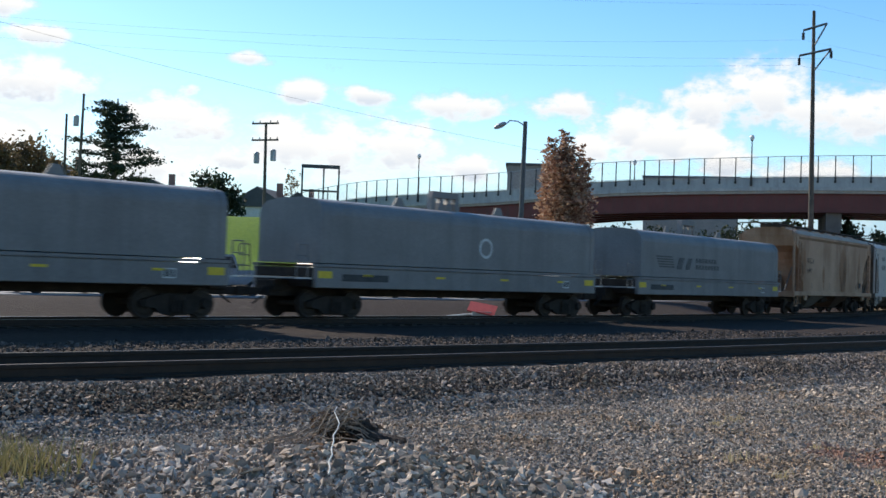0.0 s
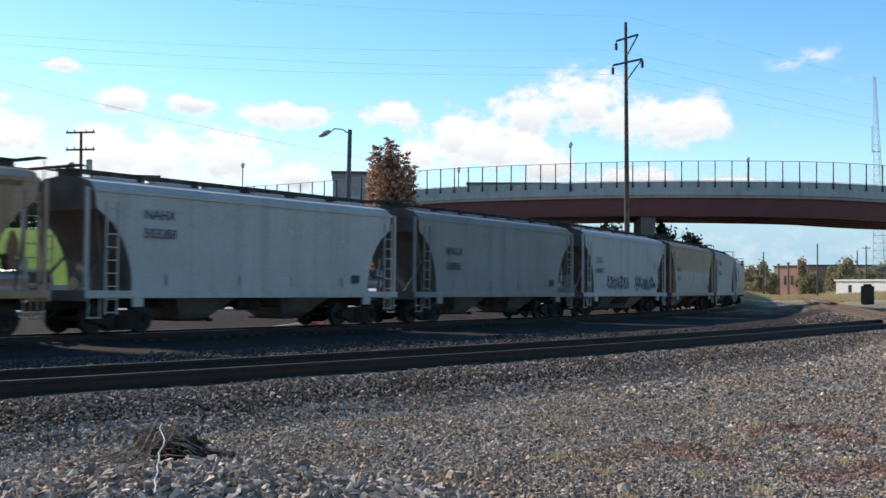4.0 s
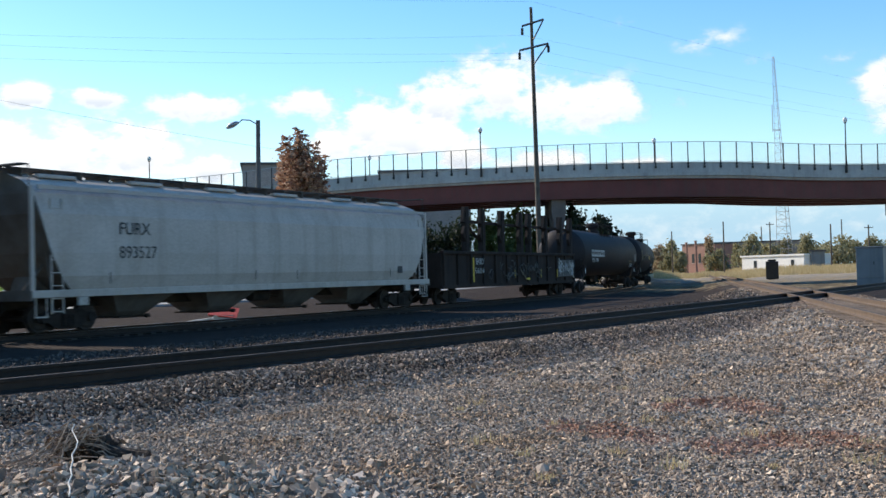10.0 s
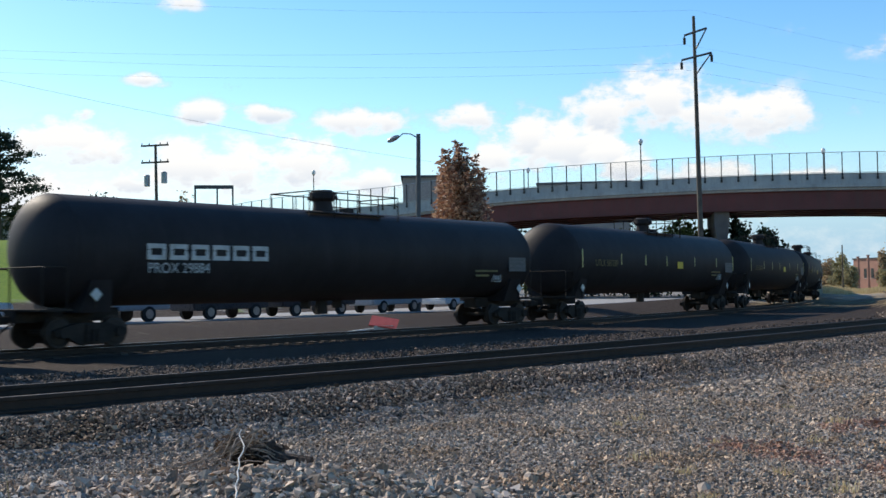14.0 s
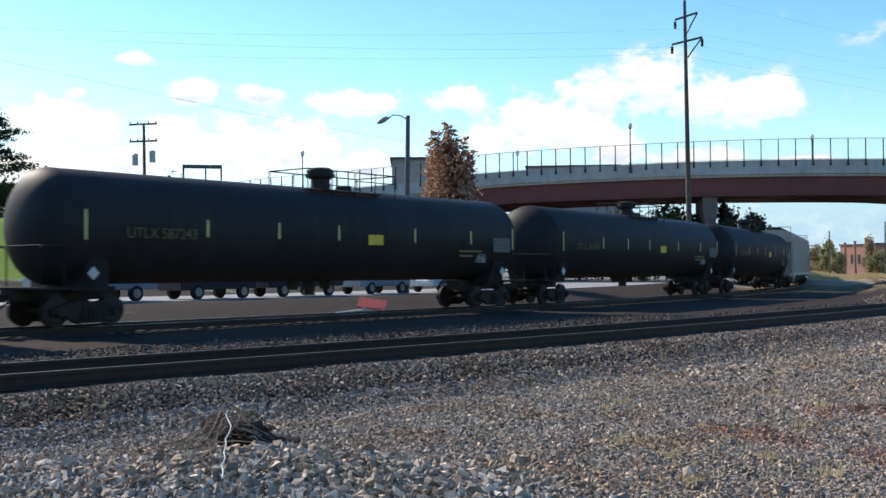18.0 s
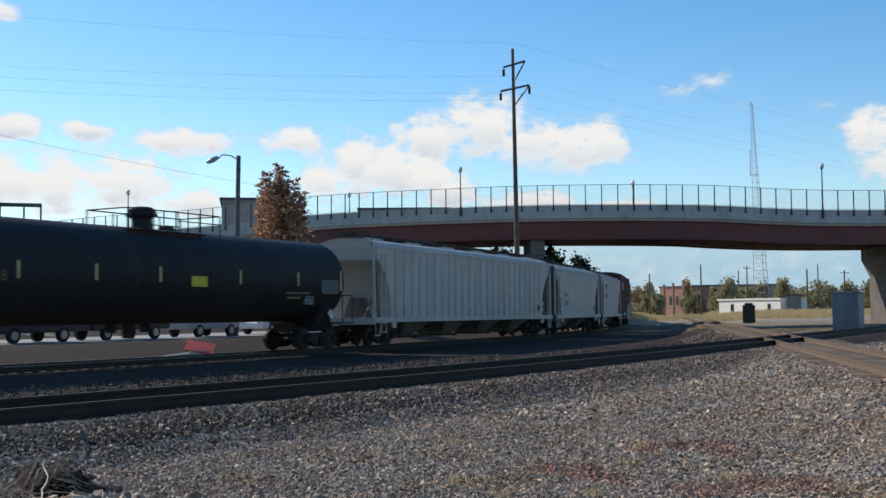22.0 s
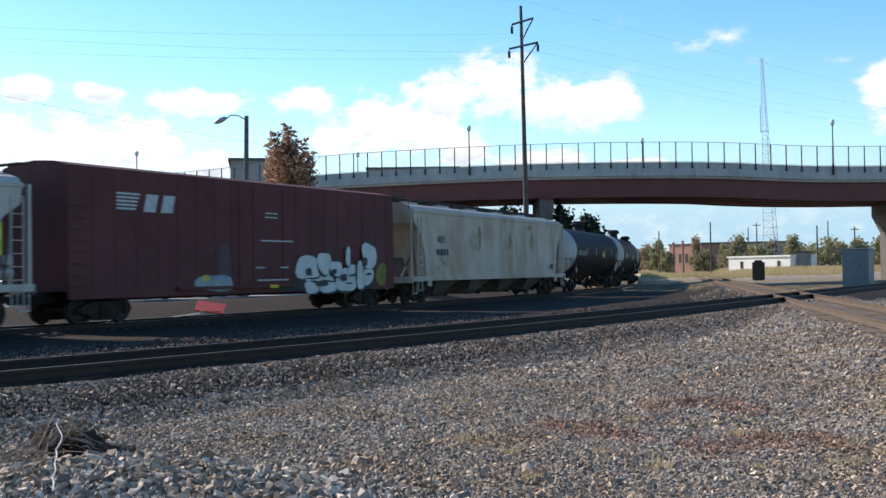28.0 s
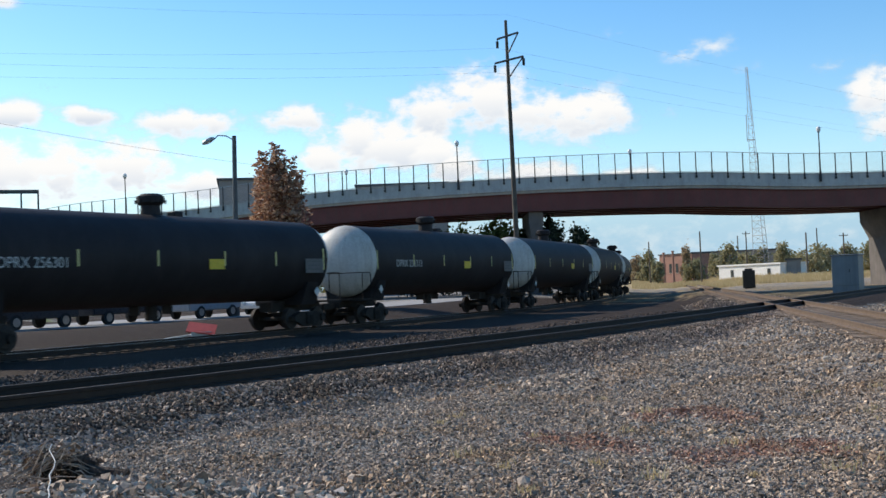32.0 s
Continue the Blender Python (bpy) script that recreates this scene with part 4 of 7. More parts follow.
    if not heads:
        # small outlined emblem and two rows of dull lettering low on the shell
        for k, (x0, x1) in enumerate(((-3.7, -2.2), (-3.7, -2.8))):
            bar_mark(car, body_x + x0, body_x + x1, zc - 0.58 - k * 0.18, zc - 0.5 - k * 0.18, -R + 0.07, M["dull_yellow"], "marking", "dull yellow line of small print")
        yk = -math.sqrt(R * R - 0.98 ** 2)
        for x0, x1, za, zb in ((0, 0.5, 0.3, 0.34), (0, 0.5, 0, 0.04), (0, 0.04, 0.04, 0.3), (0.46, 0.5, 0.04, 0.3), (0.12, 0.2, 0.08, 0.26), (0.28, 0.36, 0.08, 0.26)):
            part("emblem_bar", box(B(), body_x - 2.35 + x0, body_x - 2.35 + x1, yk - 0.18, yk + 0.02, zc - 0.98 + za, zc - 0.98 + zb), M["worn_white"], car)
    for sx in (-1, 1):
        c = Vector((sx * (body_x - 0.55), -1.44, 1.5))
        part("hazard_placard", plate(B(), [(c.x - 0.19, c.z), (c.x, c.z - 0.19), (c.x + 0.19, c.z), (c.x, c.z + 0.19)], c.y - 0.012, c.y), M["white"], car, "white diamond placard")
        part("placard_bracket", box(B(), c.x - 0.03, c.x + 0.03, -1.428, -1.38, 1.1, 1.6), M["under"], car)
    for txt, size, x, z, mat in texts:
        lettering(txt, size, mat, car, x, z, -R - 0.008)
    add_trucks(car, hx - 1.75)
    add_couplers(car, hx, L)
    place_car(car, s0, L, hx - 1.75)
    return car, body_x


def plate_slope(x0, x1, ya, za, yb, zb):
    """A thin long sheet sloping from (ya, za) up to (yb, zb) on the near side."""
    return prism(B(), [(-ya, za), (-yb, zb), (-yb, zb + 0.012), (-ya - 0.006, za + 0.012)], x0, x1)


def stain(car, x, z, w, h, y, material, seed, label):
    """A thin patch of discoloured paint with an uneven outline, drawn out downwards."""
    rg = random.Random(seed)
    n = 16
    xs = [x - w / 2 + w * k / n for k in range(n + 1)]
    bulge = [math.sin(math.pi * (k + 0.5) / (n + 1)) ** 0.6 for k in range(n + 1)]
    foot = [(xs[k], z - h / 2 * bulge[k] * rg.uniform(0.2, 1.5)) for k in range(n + 1)]
    head = [(xs[k], z + h / 2 * bulge[k] * rg.uniform(0.5, 1.1)) for k in range(n + 1)]
    pts = foot + head[::-1]
    part("rust_stain", plate(B(), pts, y - 0.003, y), material, car, label)


def gondola_car(s0, L, label):
    car = empty("gondola_car", label, "freight car")
    hx = L / 2 - 0.8
    body = paint("gondola_black", (0.026, 0.02, 0.017), (0.046, 0.035, 0.03), streak=0.4, dirt=(0.07, 0.052, 0.042), rough=0.8, gloss=0.12)
    bm = B()
    for sy in (-1, 1):
        box(bm, -hx, hx, sy * 1.45 - 0.03, sy * 1.45 + 0.03, 0.85, 2.52)
    for sx in (-1, 1):
        box(bm, sx * hx - 0.04, sx * hx + 0.04, -1.45, 1.45, 0.85, 2.52)
    part("body", bm, body, car)
    part("floor_plate", box(B(), -hx, hx, -1.4, 1.4, 0.9, 1.05), M["under"], car)
    for sy in (-1, 1):
        part("top_chord", box(B(), -hx, hx, sy * 1.5 - 0.1, sy * 1.5 + 0.1, 2.46, 2.62, bev=0.02), body, car)
        part("bottom_chord", box(B(), -hx, hx, sy * 1.48 - 0.08, sy * 1.48 + 0.08, 0.8, 0.97), body, car)
        for x in np.linspace(-hx + 0.2, hx - 0.2, 13):
            part("side_stake", box(B(), x - 0.09, x + 0.09, sy * 1.53 - 0.05, sy * 1.53 + 0.05, 0.9, 2.46), body, car)
    for x in (-6.83, -4.71, -1.98, 0.85, 2.23, 5.0, 7.8, 9.7):
        bm = B()
        box(bm, x - 0.17, x + 0.19, -1.5, -1.22, 1.2, 4.84)
        part_bracket = [(x - 0.17, 4.84), (x - 0.2, 4.84), (x - 0.42, 4.3), (x - 0.5, 4.08), (x - 0.17, 4.02)]
        plate(bm, part_bracket, -1.46, -1.3)
        plate(bm, [(x - 0.17, 3.86), (x - 0.28, 3.84), (x - 0.46, 3.5), (x - 0.36, 3.32), (x - 0.17, 3.1)], -1.46, -1.3)
        part("load_post", bm, body, car, "tall dark steel load post with side brackets")
    part("load_rail", box(B(), -6.83, 9.7, -1.2, -1.1, 4.05, 4.2), body, car)
    for x0, z0, x1, z1 in ((-6.7, 4.15, -4.8, 3.2), (8.0, 3.35, 9.6, 4.2)):
        part("brace", tube(B(), [(x0, -1.25, z0), ((x0 + x1) / 2, -1.25, (z0 + z1) / 2), (x1, -1.25, z1)], 0.06, 6), body, car)
    for x, w, za, zb in ((-6.39, 0.07, 1.08, 2.3), (-0.58, 0.06, 1.2, 1.65), (3.66, 0.06, 1.2, 1.65), (6.54, 0.06, 1.2, 1.65)):
        bar_mark(car, x - w, x + w, za, zb, -1.585, M["yellow"], "reflector", "yellow reflective strip")
    bar_mark(car, 1.2, 1.75, 1.08, 1.2, -1.585, M["yellow"], "reflector")
    lettering("BVRY", 0.46, M["letter_light"], car, -6.1, 1.95, -1.60)
    lettering("5 6 0 4", 0.42, M["letter_light"], car, -6.25, 1.5, -1.60)
    part("graffiti", box(B(), 6.7, 9.7, -1.588, -1.582, 1.2, 2.2), M["scrawl"], car, "worn pale painted scrawl")
    rs = random.Random(9)
    for i in range(46):
        x, z = (rs.uniform(-4.6, 6.0) if i < 26 else rs.uniform(6.8, 9.2)), rs.uniform(1.3, 2.1)
        pts = [(x + q * 0.14 + rs.uniform(-0.08, 0.08), -1.585, z + rs.uniform(-0.25, 0.25)) for q in range(5)]
        part("graffiti_stroke", tube(B(), pts, rs.uniform(0.015, 0.035), 4), M["letter_light"] if i > 25 else (M["faint_scrawl"] if i % 3 else M["scrawl"]), car)
    add_trucks(car, hx - 1.8)
    add_couplers(car, hx, L)
    place_car(car, s0, L, hx - 1.8)


def box_car(s0, L, label):
    car = empty("box_car", label, "freight car")
    hx = L / 2 - 0.75
    body = paint("box_maroon", (0.155, 0.055, 0.052), (0.115, 0.04, 0.038), streak=0.3, dirt=(0.11, 0.05, 0.045), rough=0.7, gloss=0.12)
    H = 5.1
    part("body", prism(B(), [(-1.45, 1.05), (-1.45, H - 0.2), (-0.8, H - 0.05), (0, H), (0.8, H - 0.05), (1.45, H - 0.2), (1.45, 1.05)], -hx, hx), body, car)
    for sy in (-1, 1):
        for x in list(np.arange(-hx + 0.05, -1.5, 0.95)) + list(np.arange(2.15, hx, 0.95)):
            part("side_post", box(B(), x - 0.06, x + 0.06, sy * 1.456 - 0.006, sy * 1.456 + 0.006, 1.1, H - 0.25), body, car)
        part("side_sill", box(B(), -hx, hx, sy * 1.415 - 0.04, sy * 1.415 + 0.04, 0.8, 1.12), body, car)
        door = part("sliding_door", box(B(), -1.38, 1.98, sy * 1.456 - 0.03, sy * 1.456 + 0.03, 1.12, H - 0.35, bev=0.01), body, car, "maroon ribbed sliding door")
        for z in (1.6, 2.3, 3.0, 3.7, 4.3):
            part("door_rib", box(B(), -1.33, 1.93, sy * 1.49 - 0.008, sy * 1.49 + 0.008, z, z + 0.08), body, door)
        for x in (-0.6, 1.2):
            part("lock_bar", cyl(B(), (x, sy * 1.505, 1.2), (x, sy * 1.505, H - 0.4), 0.02, seg=6), body, door)
        part("door_track", box(B(), -4.7, 2.1, sy * 1.53 - 0.07, sy * 1.53 + 0.07, 1.0, 1.1), body, car)
    for sx in (-1, 1):
        bm = B()
        for z in np.arange(1.2, 3.9, 0.35):
            box(bm, sx * (hx - 0.6), sx * (hx - 0.15), -1.56, -1.53, z, z + 0.03)
        part("ladder", bm, body, car)
    part("center_sill", box(B(), -hx, hx, -0.3, 0.3, 0.7, 1.04), M["under"], car)
    # pale emblem of bars and blocks, and a long scrawl along the foot
    for i in range(5):
        bar_mark(car, -7.4, -6.35 - 0.05 * i, 4.1 - i * 0.12, 4.17 - i * 0.12, -1.466, M["letter_light"], "emblem_bar")
    for x0 in (3.15, 3.95):
        part("emblem_block", plate(B(), [(-hx + x0, 3.58), (-hx + x0 + 0.55, 3.58), (-hx + x0 + 0.7, 4.16), (-hx + x0 + 0.15, 4.16)], -1.47, -1.464), M["letter_light"], car)
    rnd = random.Random(3)

    def blob(x, z, w, h, y, material, name, label="", wob=0.09):
        ph = rnd.uniform(0, 6)
        pts = []
        for k in range(18):
            a = 2 * math.pi * k / 18
            q = (abs(math.cos(a)) ** 3 + abs(math.sin(a)) ** 3) ** (-1 / 3) * (1 + wob * math.sin(2 * a + ph) + wob * math.sin(3 * a + 2 * ph))
            pts.append((x + w / 2 * q * math.cos(a), z + h / 2 * q * math.sin(a)))
        return part(name, plate(B(), pts[::-1], y - 0.003, y), material, car, label)
    rows = [(3.35, 1.36, 1.8, 0.55), (2.79, 1.02, 0.9, 0.42), (4, 1.02, 1.25, 0.4), (5.21, 1.34, 1.45, 0.85), (2.51, 1.96, 1.4, 0.92), (3.64, 2.12, 0.85, 0.85), (4.43, 1.91, 0.8, 0.58), (5.6, 1.86, 0.6, 0.42), (5.31, 2.4, 0.32, 0.7), (6.24, 1.54, 0.58, 1.05), (6.81, 1.5, 0.7, 0.68), (6.9, 2.44, 1.05, 0.98)]
    part("graffiti_ground", plate(B(), [(0.9, 0.84), (7.6, 0.84), (7.5, 1.4), (5.3, 1.75), (2.2, 1.6), (1.2, 1.25)], -1.467, -1.463), M["dark_green"], car, "dark green sprayed shadow")
    for k, (x, z, w, h) in enumerate(rows):
        x, z, w, h = x + 0.3, z - 0.06 - 0.16 * min(1, z - 0.9), w * 1.08, h * 1.05
        y = -1.468 - 0.008 * k
        blob(x, z, w + 0.12, h + 0.12, y, M["letter_dark"], "graffiti_outline")
        blob(x, z, w, h, y - 0.004, M["spray_white"], "graffiti_letter", "white bubble-shaped graffiti letter")
    for x, z, w, h in ((2.51, 1.76, 0.3, 0.32), (4.23, 1.76, 0.36, 0.22), (4.94, 1.46, 0.48, 0.26), (6.56, 2.2, 0.36, 0.38), (3.4, 1.2, 0.8, 0.2), (6.81, 1.62, 0.5, 0.1), (5.3, 1.18, 0.5, 0.06)):
        blob(x + 0.3, z - 0.06 - 0.16 * min(1, z - 0.9), w, h, -1.566, M["letter_dark"], "graffiti_gap")
    blob(8.3, 1.42, 0.85, 0.9, -1.466, M["yellow_green"], "graffiti_patch", "yellow-green sprayed patch")
    blob(-2.69, 1.2, 1.9, 0.6, -1.468, M["pale_blue"], "graffiti_patch", "pale blue sprayed patch")
    blob(-3.21, 1.38, 0.45, 0.2, -1.472, M["yellow"], "graffiti_patch")
    for i in range(9):
        x = -3.8 + 0.22 * i
        part("graffiti_stroke", tube(B(), [(x, -1.475, 1.0), (x + 0.12, -1.475, 1.3 + rnd.uniform(-0.1, 0.15)), (x + 0.2, -1.475, 1.05)], 0.02, 4), M["spray_white"], car)
    blob(-2.17, 1.95, 0.7, 1.3, -1.464, M["faded_panel"], "faded_panel", "faded grey painted-over panel")
    for x0, x1, z in ((-0.49, 0.03, 1.72), (0.98, 1.5, 1.72), (0.09, 0.82, 3.75), (0.09, 0.82, 3.6), (-0.18, 1.81, 2.72), (-0.39, 1.5, 1.25)):
        bar_mark(car, x0, x1, z, z + 0.05, -1.528, M["letter_light"], "marking")
    bar_mark(car, 0.25, 0.75, 0.98, 1.1, -1.61, M["yellow"], "reflector")
    add_trucks(car, hx - 1.8)
    add_couplers(car, hx, L)
    place_car(car, s0, L, hx - 1.8)


M["bay"] = surface("dark_hopper_bay", (0.17, 0.155, 0.14), (0.085, 0.074, 0.064), 1.0, 0.8, bump=0.15)
M["walkway"] = surface("walkway_grating", (0.11, 0.10, 0.09), (0.06, 0.05, 0.042), 1.0, 0.8, bump=0.15)
# end sheets: grime, darkened further to stand for shade in the recess
M["grime_shade"] = surface("shaded_grimy_end_sheet", (0.10, 0.078, 0.06), (0.155, 0.13, 0.11), 1.2, 0.75, bump=0.15)
M["old_rust"] = surface("faded_rust_stain", (0.46, 0.34, 0.22), (0.51, 0.43, 0.34), 2.5, 0.8, bump=0.02, streak=0.5, dirt=(0.3, 0.18, 0.09))
M["tan_rust"] = surface("thin_rust_on_tan", (0.33, 0.17, 0.09), (0.42, 0.235, 0.135), 2.0, 0.85, bump=0.02, streak=0.6, dirt=(0.22, 0.1, 0.045))
M["brown_rust"] = surface("brown_rust_on_tan", (0.2, 0.105, 0.055), (0.31, 0.175, 0.095), 2.5, 0.85, bump=0.02, streak=0.5, dirt=(0.13, 0.06, 0.03))
M["skylit_tan"] = surface("skylit_tan_roof", (0.47, 0.37, 0.29), (0.38, 0.28, 0.2), 1.2, 0.85, bump=0.03)
M["dark_rust"] = surface("dark_rust_stain", (0.28, 0.155, 0.08), (0.40, 0.28, 0.17), 3.0, 0.85, bump=0.02)
M["bright_rust"] = surface("bright_rust_stain", (0.33, 0.19, 0.09), (0.42, 0.3, 0.18), 4.0, 0.85, bump=0.02)
M["scrawl_dark"] = surface("dark_spray_paint", (0.13, 0.13, 0.135), (0.25, 0.245, 0.245), 3, 0.7, bump=0)
M["pale_blue"] = surface("pale_blue_spray", (0.30, 0.38, 0.42), (0.20, 0.26, 0.29), 1.5, 0.7, bump=0)
M["dark_green"] = surface("dark_green_spray", (0.025, 0.04, 0.03), (0.04, 0.055, 0.045), 2, 0.7, bump=0)
M["spray_white"] = surface("white_spray", (0.66, 0.66, 0.62), (0.54, 0.54, 0.5), 2, 0.6, bump=0)
M["yellow_green"] = surface("yellow_green_spray", (0.24, 0.22, 0.04), (0.15, 0.13, 0.03), 3, 0.7, bump=0)
M["faded_panel"] = surface("faded_over_paint", (0.11, 0.075, 0.075), (0.085, 0.05, 0.05), 2, 0.7, bump=0)
M["yellow"] = surface("faded_yellow", (0.72, 0.52, 0.04), (0.6, 0.42, 0.03), 5, 0.5, bump=0)
M["dull_yellow"] = surface("dull_yellow_stencil", (0.19, 0.145, 0.05), (0.11, 0.085, 0.032), 6, 0.6, bump=0)
M["reflector"] = surface("pale_reflector", (0.7, 0.62, 0.25), (0.6, 0.52, 0.2), 5, 0.4, bump=0)
M["white"] = surface("white_paint", (0.62, 0.62, 0.6), (0.5, 0.5, 0.48), 3, 0.5, bump=0)
M["worn_white"] = surface("worn_white_stencil", (0.4, 0.395, 0.38), (0.22, 0.215, 0.205), 9, 0.6, bump=0)
M["grey_mark"] = surface("grey_stencil", (0.14, 0.137, 0.134), (0.1, 0.098, 0.096), 8, 0.6, bump=0)
M["letter_dark"] = surface("dark_lettering", (0.03, 0.03, 0.032), (0.06, 0.06, 0.06), 6, 0.6, bump=0)
M["faded_dark"] = surface("faded_dark_lettering", (0.06, 0.06, 0.062), (0.11, 0.108, 0.106), 5, 0.6, bump=0)
M["letter_light"] = surface("pale_lettering", (0.6, 0.6, 0.58), (0.42, 0.42, 0.4), 4, 0.6, bump=0)
M["faint_scrawl"] = surface("faint_scrawl", (0.07, 0.065, 0.06), (0.12, 0.115, 0.108), 4, 0.7, bump=0)
M["scrawl"] = surface("worn_scrawl", (0.025, 0.02, 0.018), (0.22, 0.21, 0.19), 4.5, 0.7, bump=0)
tank_black = paint("tank_black", (0.022, 0.0185, 0.019), (0.033, 0.028, 0.029), streak=0.2, dirt=(0.047, 0.042, 0.041), rough=0.6, gloss=0.14)
tank_white = paint("tank_white", (0.62, 0.6, 0.55), (0.5, 0.47, 0.42), streak=0.45, dirt=(0.2, 0.15, 0.11))
tan_paint = paint("tan_paint", (0.52, 0.315, 0.2), (0.4, 0.23, 0.135), streak=0.9, dirt=(0.22, 0.1, 0.045))
white_paint = paint("pale_grey_paint", (0.55, 0.495, 0.445), (0.46, 0.41, 0.36), streak=0.4, dirt=(0.26, 0.215, 0.17))
grey_paint = paint("grey_paint", (0.32, 0.285, 0.255), (0.25, 0.22, 0.195), streak=0.45, dirt=(0.15, 0.13, 0.11))
cream_paint = paint("cream_paint", (0.50, 0.44, 0.37), (0.43, 0.36, 0.29), streak=0.4, dirt=(0.26, 0.17, 0.1))
tan_top = paint("faded_tan_paint", (0.5, 0.335, 0.21), (0.4, 0.255, 0.15), streak=0.3, dirt=(0.25, 0.17, 0.1))
streaky = paint("rust_streaked_cream", (0.58, 0.50, 0.41), (0.47, 0.38, 0.29), streak=0.8, dirt=(0.30, 0.19, 0.10))
rusty = paint("rusty_bay", (0.15, 0.075, 0.04), (0.08, 0.05, 0.035), streak=0.3)
DK, LT = M["letter_dark"], M["letter_light"]

coil_car(-43.6, 17.7, "dull grey coil car with a rounded steel hood")
coil_car(-25.9, 17.6, "dull grey coil car with a white round emblem on its hood", circle=True)
coil_car(-8.3, 17.4, "dull grey coil car with dark striped lettering on its hood", stripes=True)
hopper_car(9.1, 16.0, tan_paint, "rust-stained tan covered hopper car", 4.75, [("RGCX\n1197", 0.42, -5.4, 2.85, DK)], rusty, ends="body")
for k, (x, z, w, h, mt) in enumerate(((1.5, 2.75, 1.5, 2.7, "tan_rust"), (1.8, 2.2, 0.7, 1.7, "tan_rust"), (-5.9, 2.95, 0.9, 1.9, "tan_rust"), (-6.1, 2.5, 0.45, 1.0, "brown_rust"), (4.9, 2.7, 0.5, 2.0, "tan_rust"), (6.35, 2.4, 0.4, 1.2, "brown_rust"), (-2.2, 2.2, 0.35, 1.3, "tan_rust"))):
    stain(CARS[-1][0], x, z, w, h, -1.534, M[mt], 70 + k, "brown rust running down the tan side")
# brown strip holds both rust and the shade below the top rail
part("rust_line", box(B(), -6.6, 6.6, -1.545, -1.53, 4.12, 4.25), M["brown_rust"], CARS[-1][0], "rust-brown strip painted as rust and shade under the top rail")
# added pale sheet: skylight on the roof edge, put into its colour
part("roof_edge_sheet", plate_slope(-6.9, 6.9, 1.56, 4.37, 1.33, 4.57), M["skylit_tan"], CARS[-1][0], "roof edge painted paler, as lit by the sky")
hopper_car(25.1, 15.7, white_paint, "pale blue-grey covered hopper car", 4.66, [("NAHX\n503288", 0.42, -5.2, 3.45, DK)])
hopper_car(40.8, 15.9, grey_paint, "dusty grey covered hopper car", 4.72, [("RNGX\n20808", 0.46, -5.0, 2.85, DK)])
hopper_car(56.7, 15.7, white_paint, "pale grey covered hopper car with dark scrawled graffiti", 4.74, [("CEFX\n300487", 0.42, -5.45, 2.9, DK)], grey_paint, scrawl=True)
for k, (x, z, w, h, mt) in enumerate(((5.0, 2.95, 0.7, 0.5, "old_rust"), (5.65, 2.6, 0.28, 0.9, "bright_rust"), (-6.2, 1.75, 0.55, 0.45, "bright_rust"), (3.2, 1.75, 0.9, 0.5, "old_rust"))):
    stain(CARS[-1][0], x, z, w, h, -1.534, M[mt], 30 + k, "patch of rust bleeding through the paint")
hopper_car(72.4, 15.8, tan_top, "covered hopper car with a tan upper side and rusty end", 4.72, [("RGCX\n1633", 0.42, -5.5, 2.7, DK)], rusty, low=cream_paint)
hopper_car(88.2, 15.2, cream_paint, "weathered cream covered hopper car", 4.7, [("NAHX\n503346", 0.6, -5.15, 3.45, DK)], low=white_paint, split=2.4)
hopper_car(103.4, 23.6, white_paint, "long pale grey covered hopper car with curved sides", 4.75, [("FURX\n893527", 0.55, -7.9, 2.98, DK)], cyl_side=True, bays=4)
gondola_car(127.0, 21.7, "dirty black gondola car with tall steel load posts")
tank_car(148.7, 25.5, "long black pressure tank car with white block lettering", tank_black, R=1.6, zc=2.76, texts=[("PROX 29884", 0.42, -8.65, 2.1, LT)], yellow=False)
for k in range(6):
    x, d = -8.65 + k * 0.8, 0.13
    for x0, x1, za, zb in ((0, d, 2.48, 2.94), (0.66 - d, 0.66, 2.48, 2.94), (d, 0.66 - d, 2.94 - d, 2.94), (d, 0.66 - d, 2.48, 2.48 + d)):
        yy = -math.sqrt(1.6 ** 2 - (za - 2.76) ** 2) - 0.02
        part("emblem_block", box(B(), x + x0, x + x1, yy - 0.004, yy + 0.1, za, zb), LT, CARS[-1][0])
for s0, L, txt in ((174.5, 24.8, "UTLX 587289"), (199.3, 24.8, "UTLX 587243"), (224.1, 24.8, "UTLX 581960"), (248.9, 24.8, "UTLX 582618")):
    tank_car(s0, L, "black tank car with pale reflectors and a yellow notice", tank_black, R=1.66, zc=2.84, dome=0.6, sign=0.125, marks=(-0.985, -0.575, -0.29, -0.02, 0.375, 0.71, 0.99), texts=[(txt, 0.44, -8.95, 2.5, M["dull_yellow"])])
hopper_car(273.7, 25.3, white_paint, "long ribbed pale grey covered hopper car", 4.85, bays=4, ribs=True, ends="body")
hopper_car(298.9, 16.1, white_paint, "pale grey covered hopper car with dark numbers", 4.66, [("NAHX\n321520", 0.42, -5.1, 2.5, DK)])
hopper_car(315.0, 15.0, white_paint, "clean pale covered hopper car", 4.6, [("MWCX\n300877", 0.52, -4.95, 3.3, DK)])
box_car(330.0, 20.2, "maroon box car with pale graffiti along its foot")
hopper_car(350.2, 23.6, streaky, "rust-streaked cream covered hopper car", 4.78, [("AEX", 0.5, -8.4, 2.9, DK)], bays=4, ends="body")
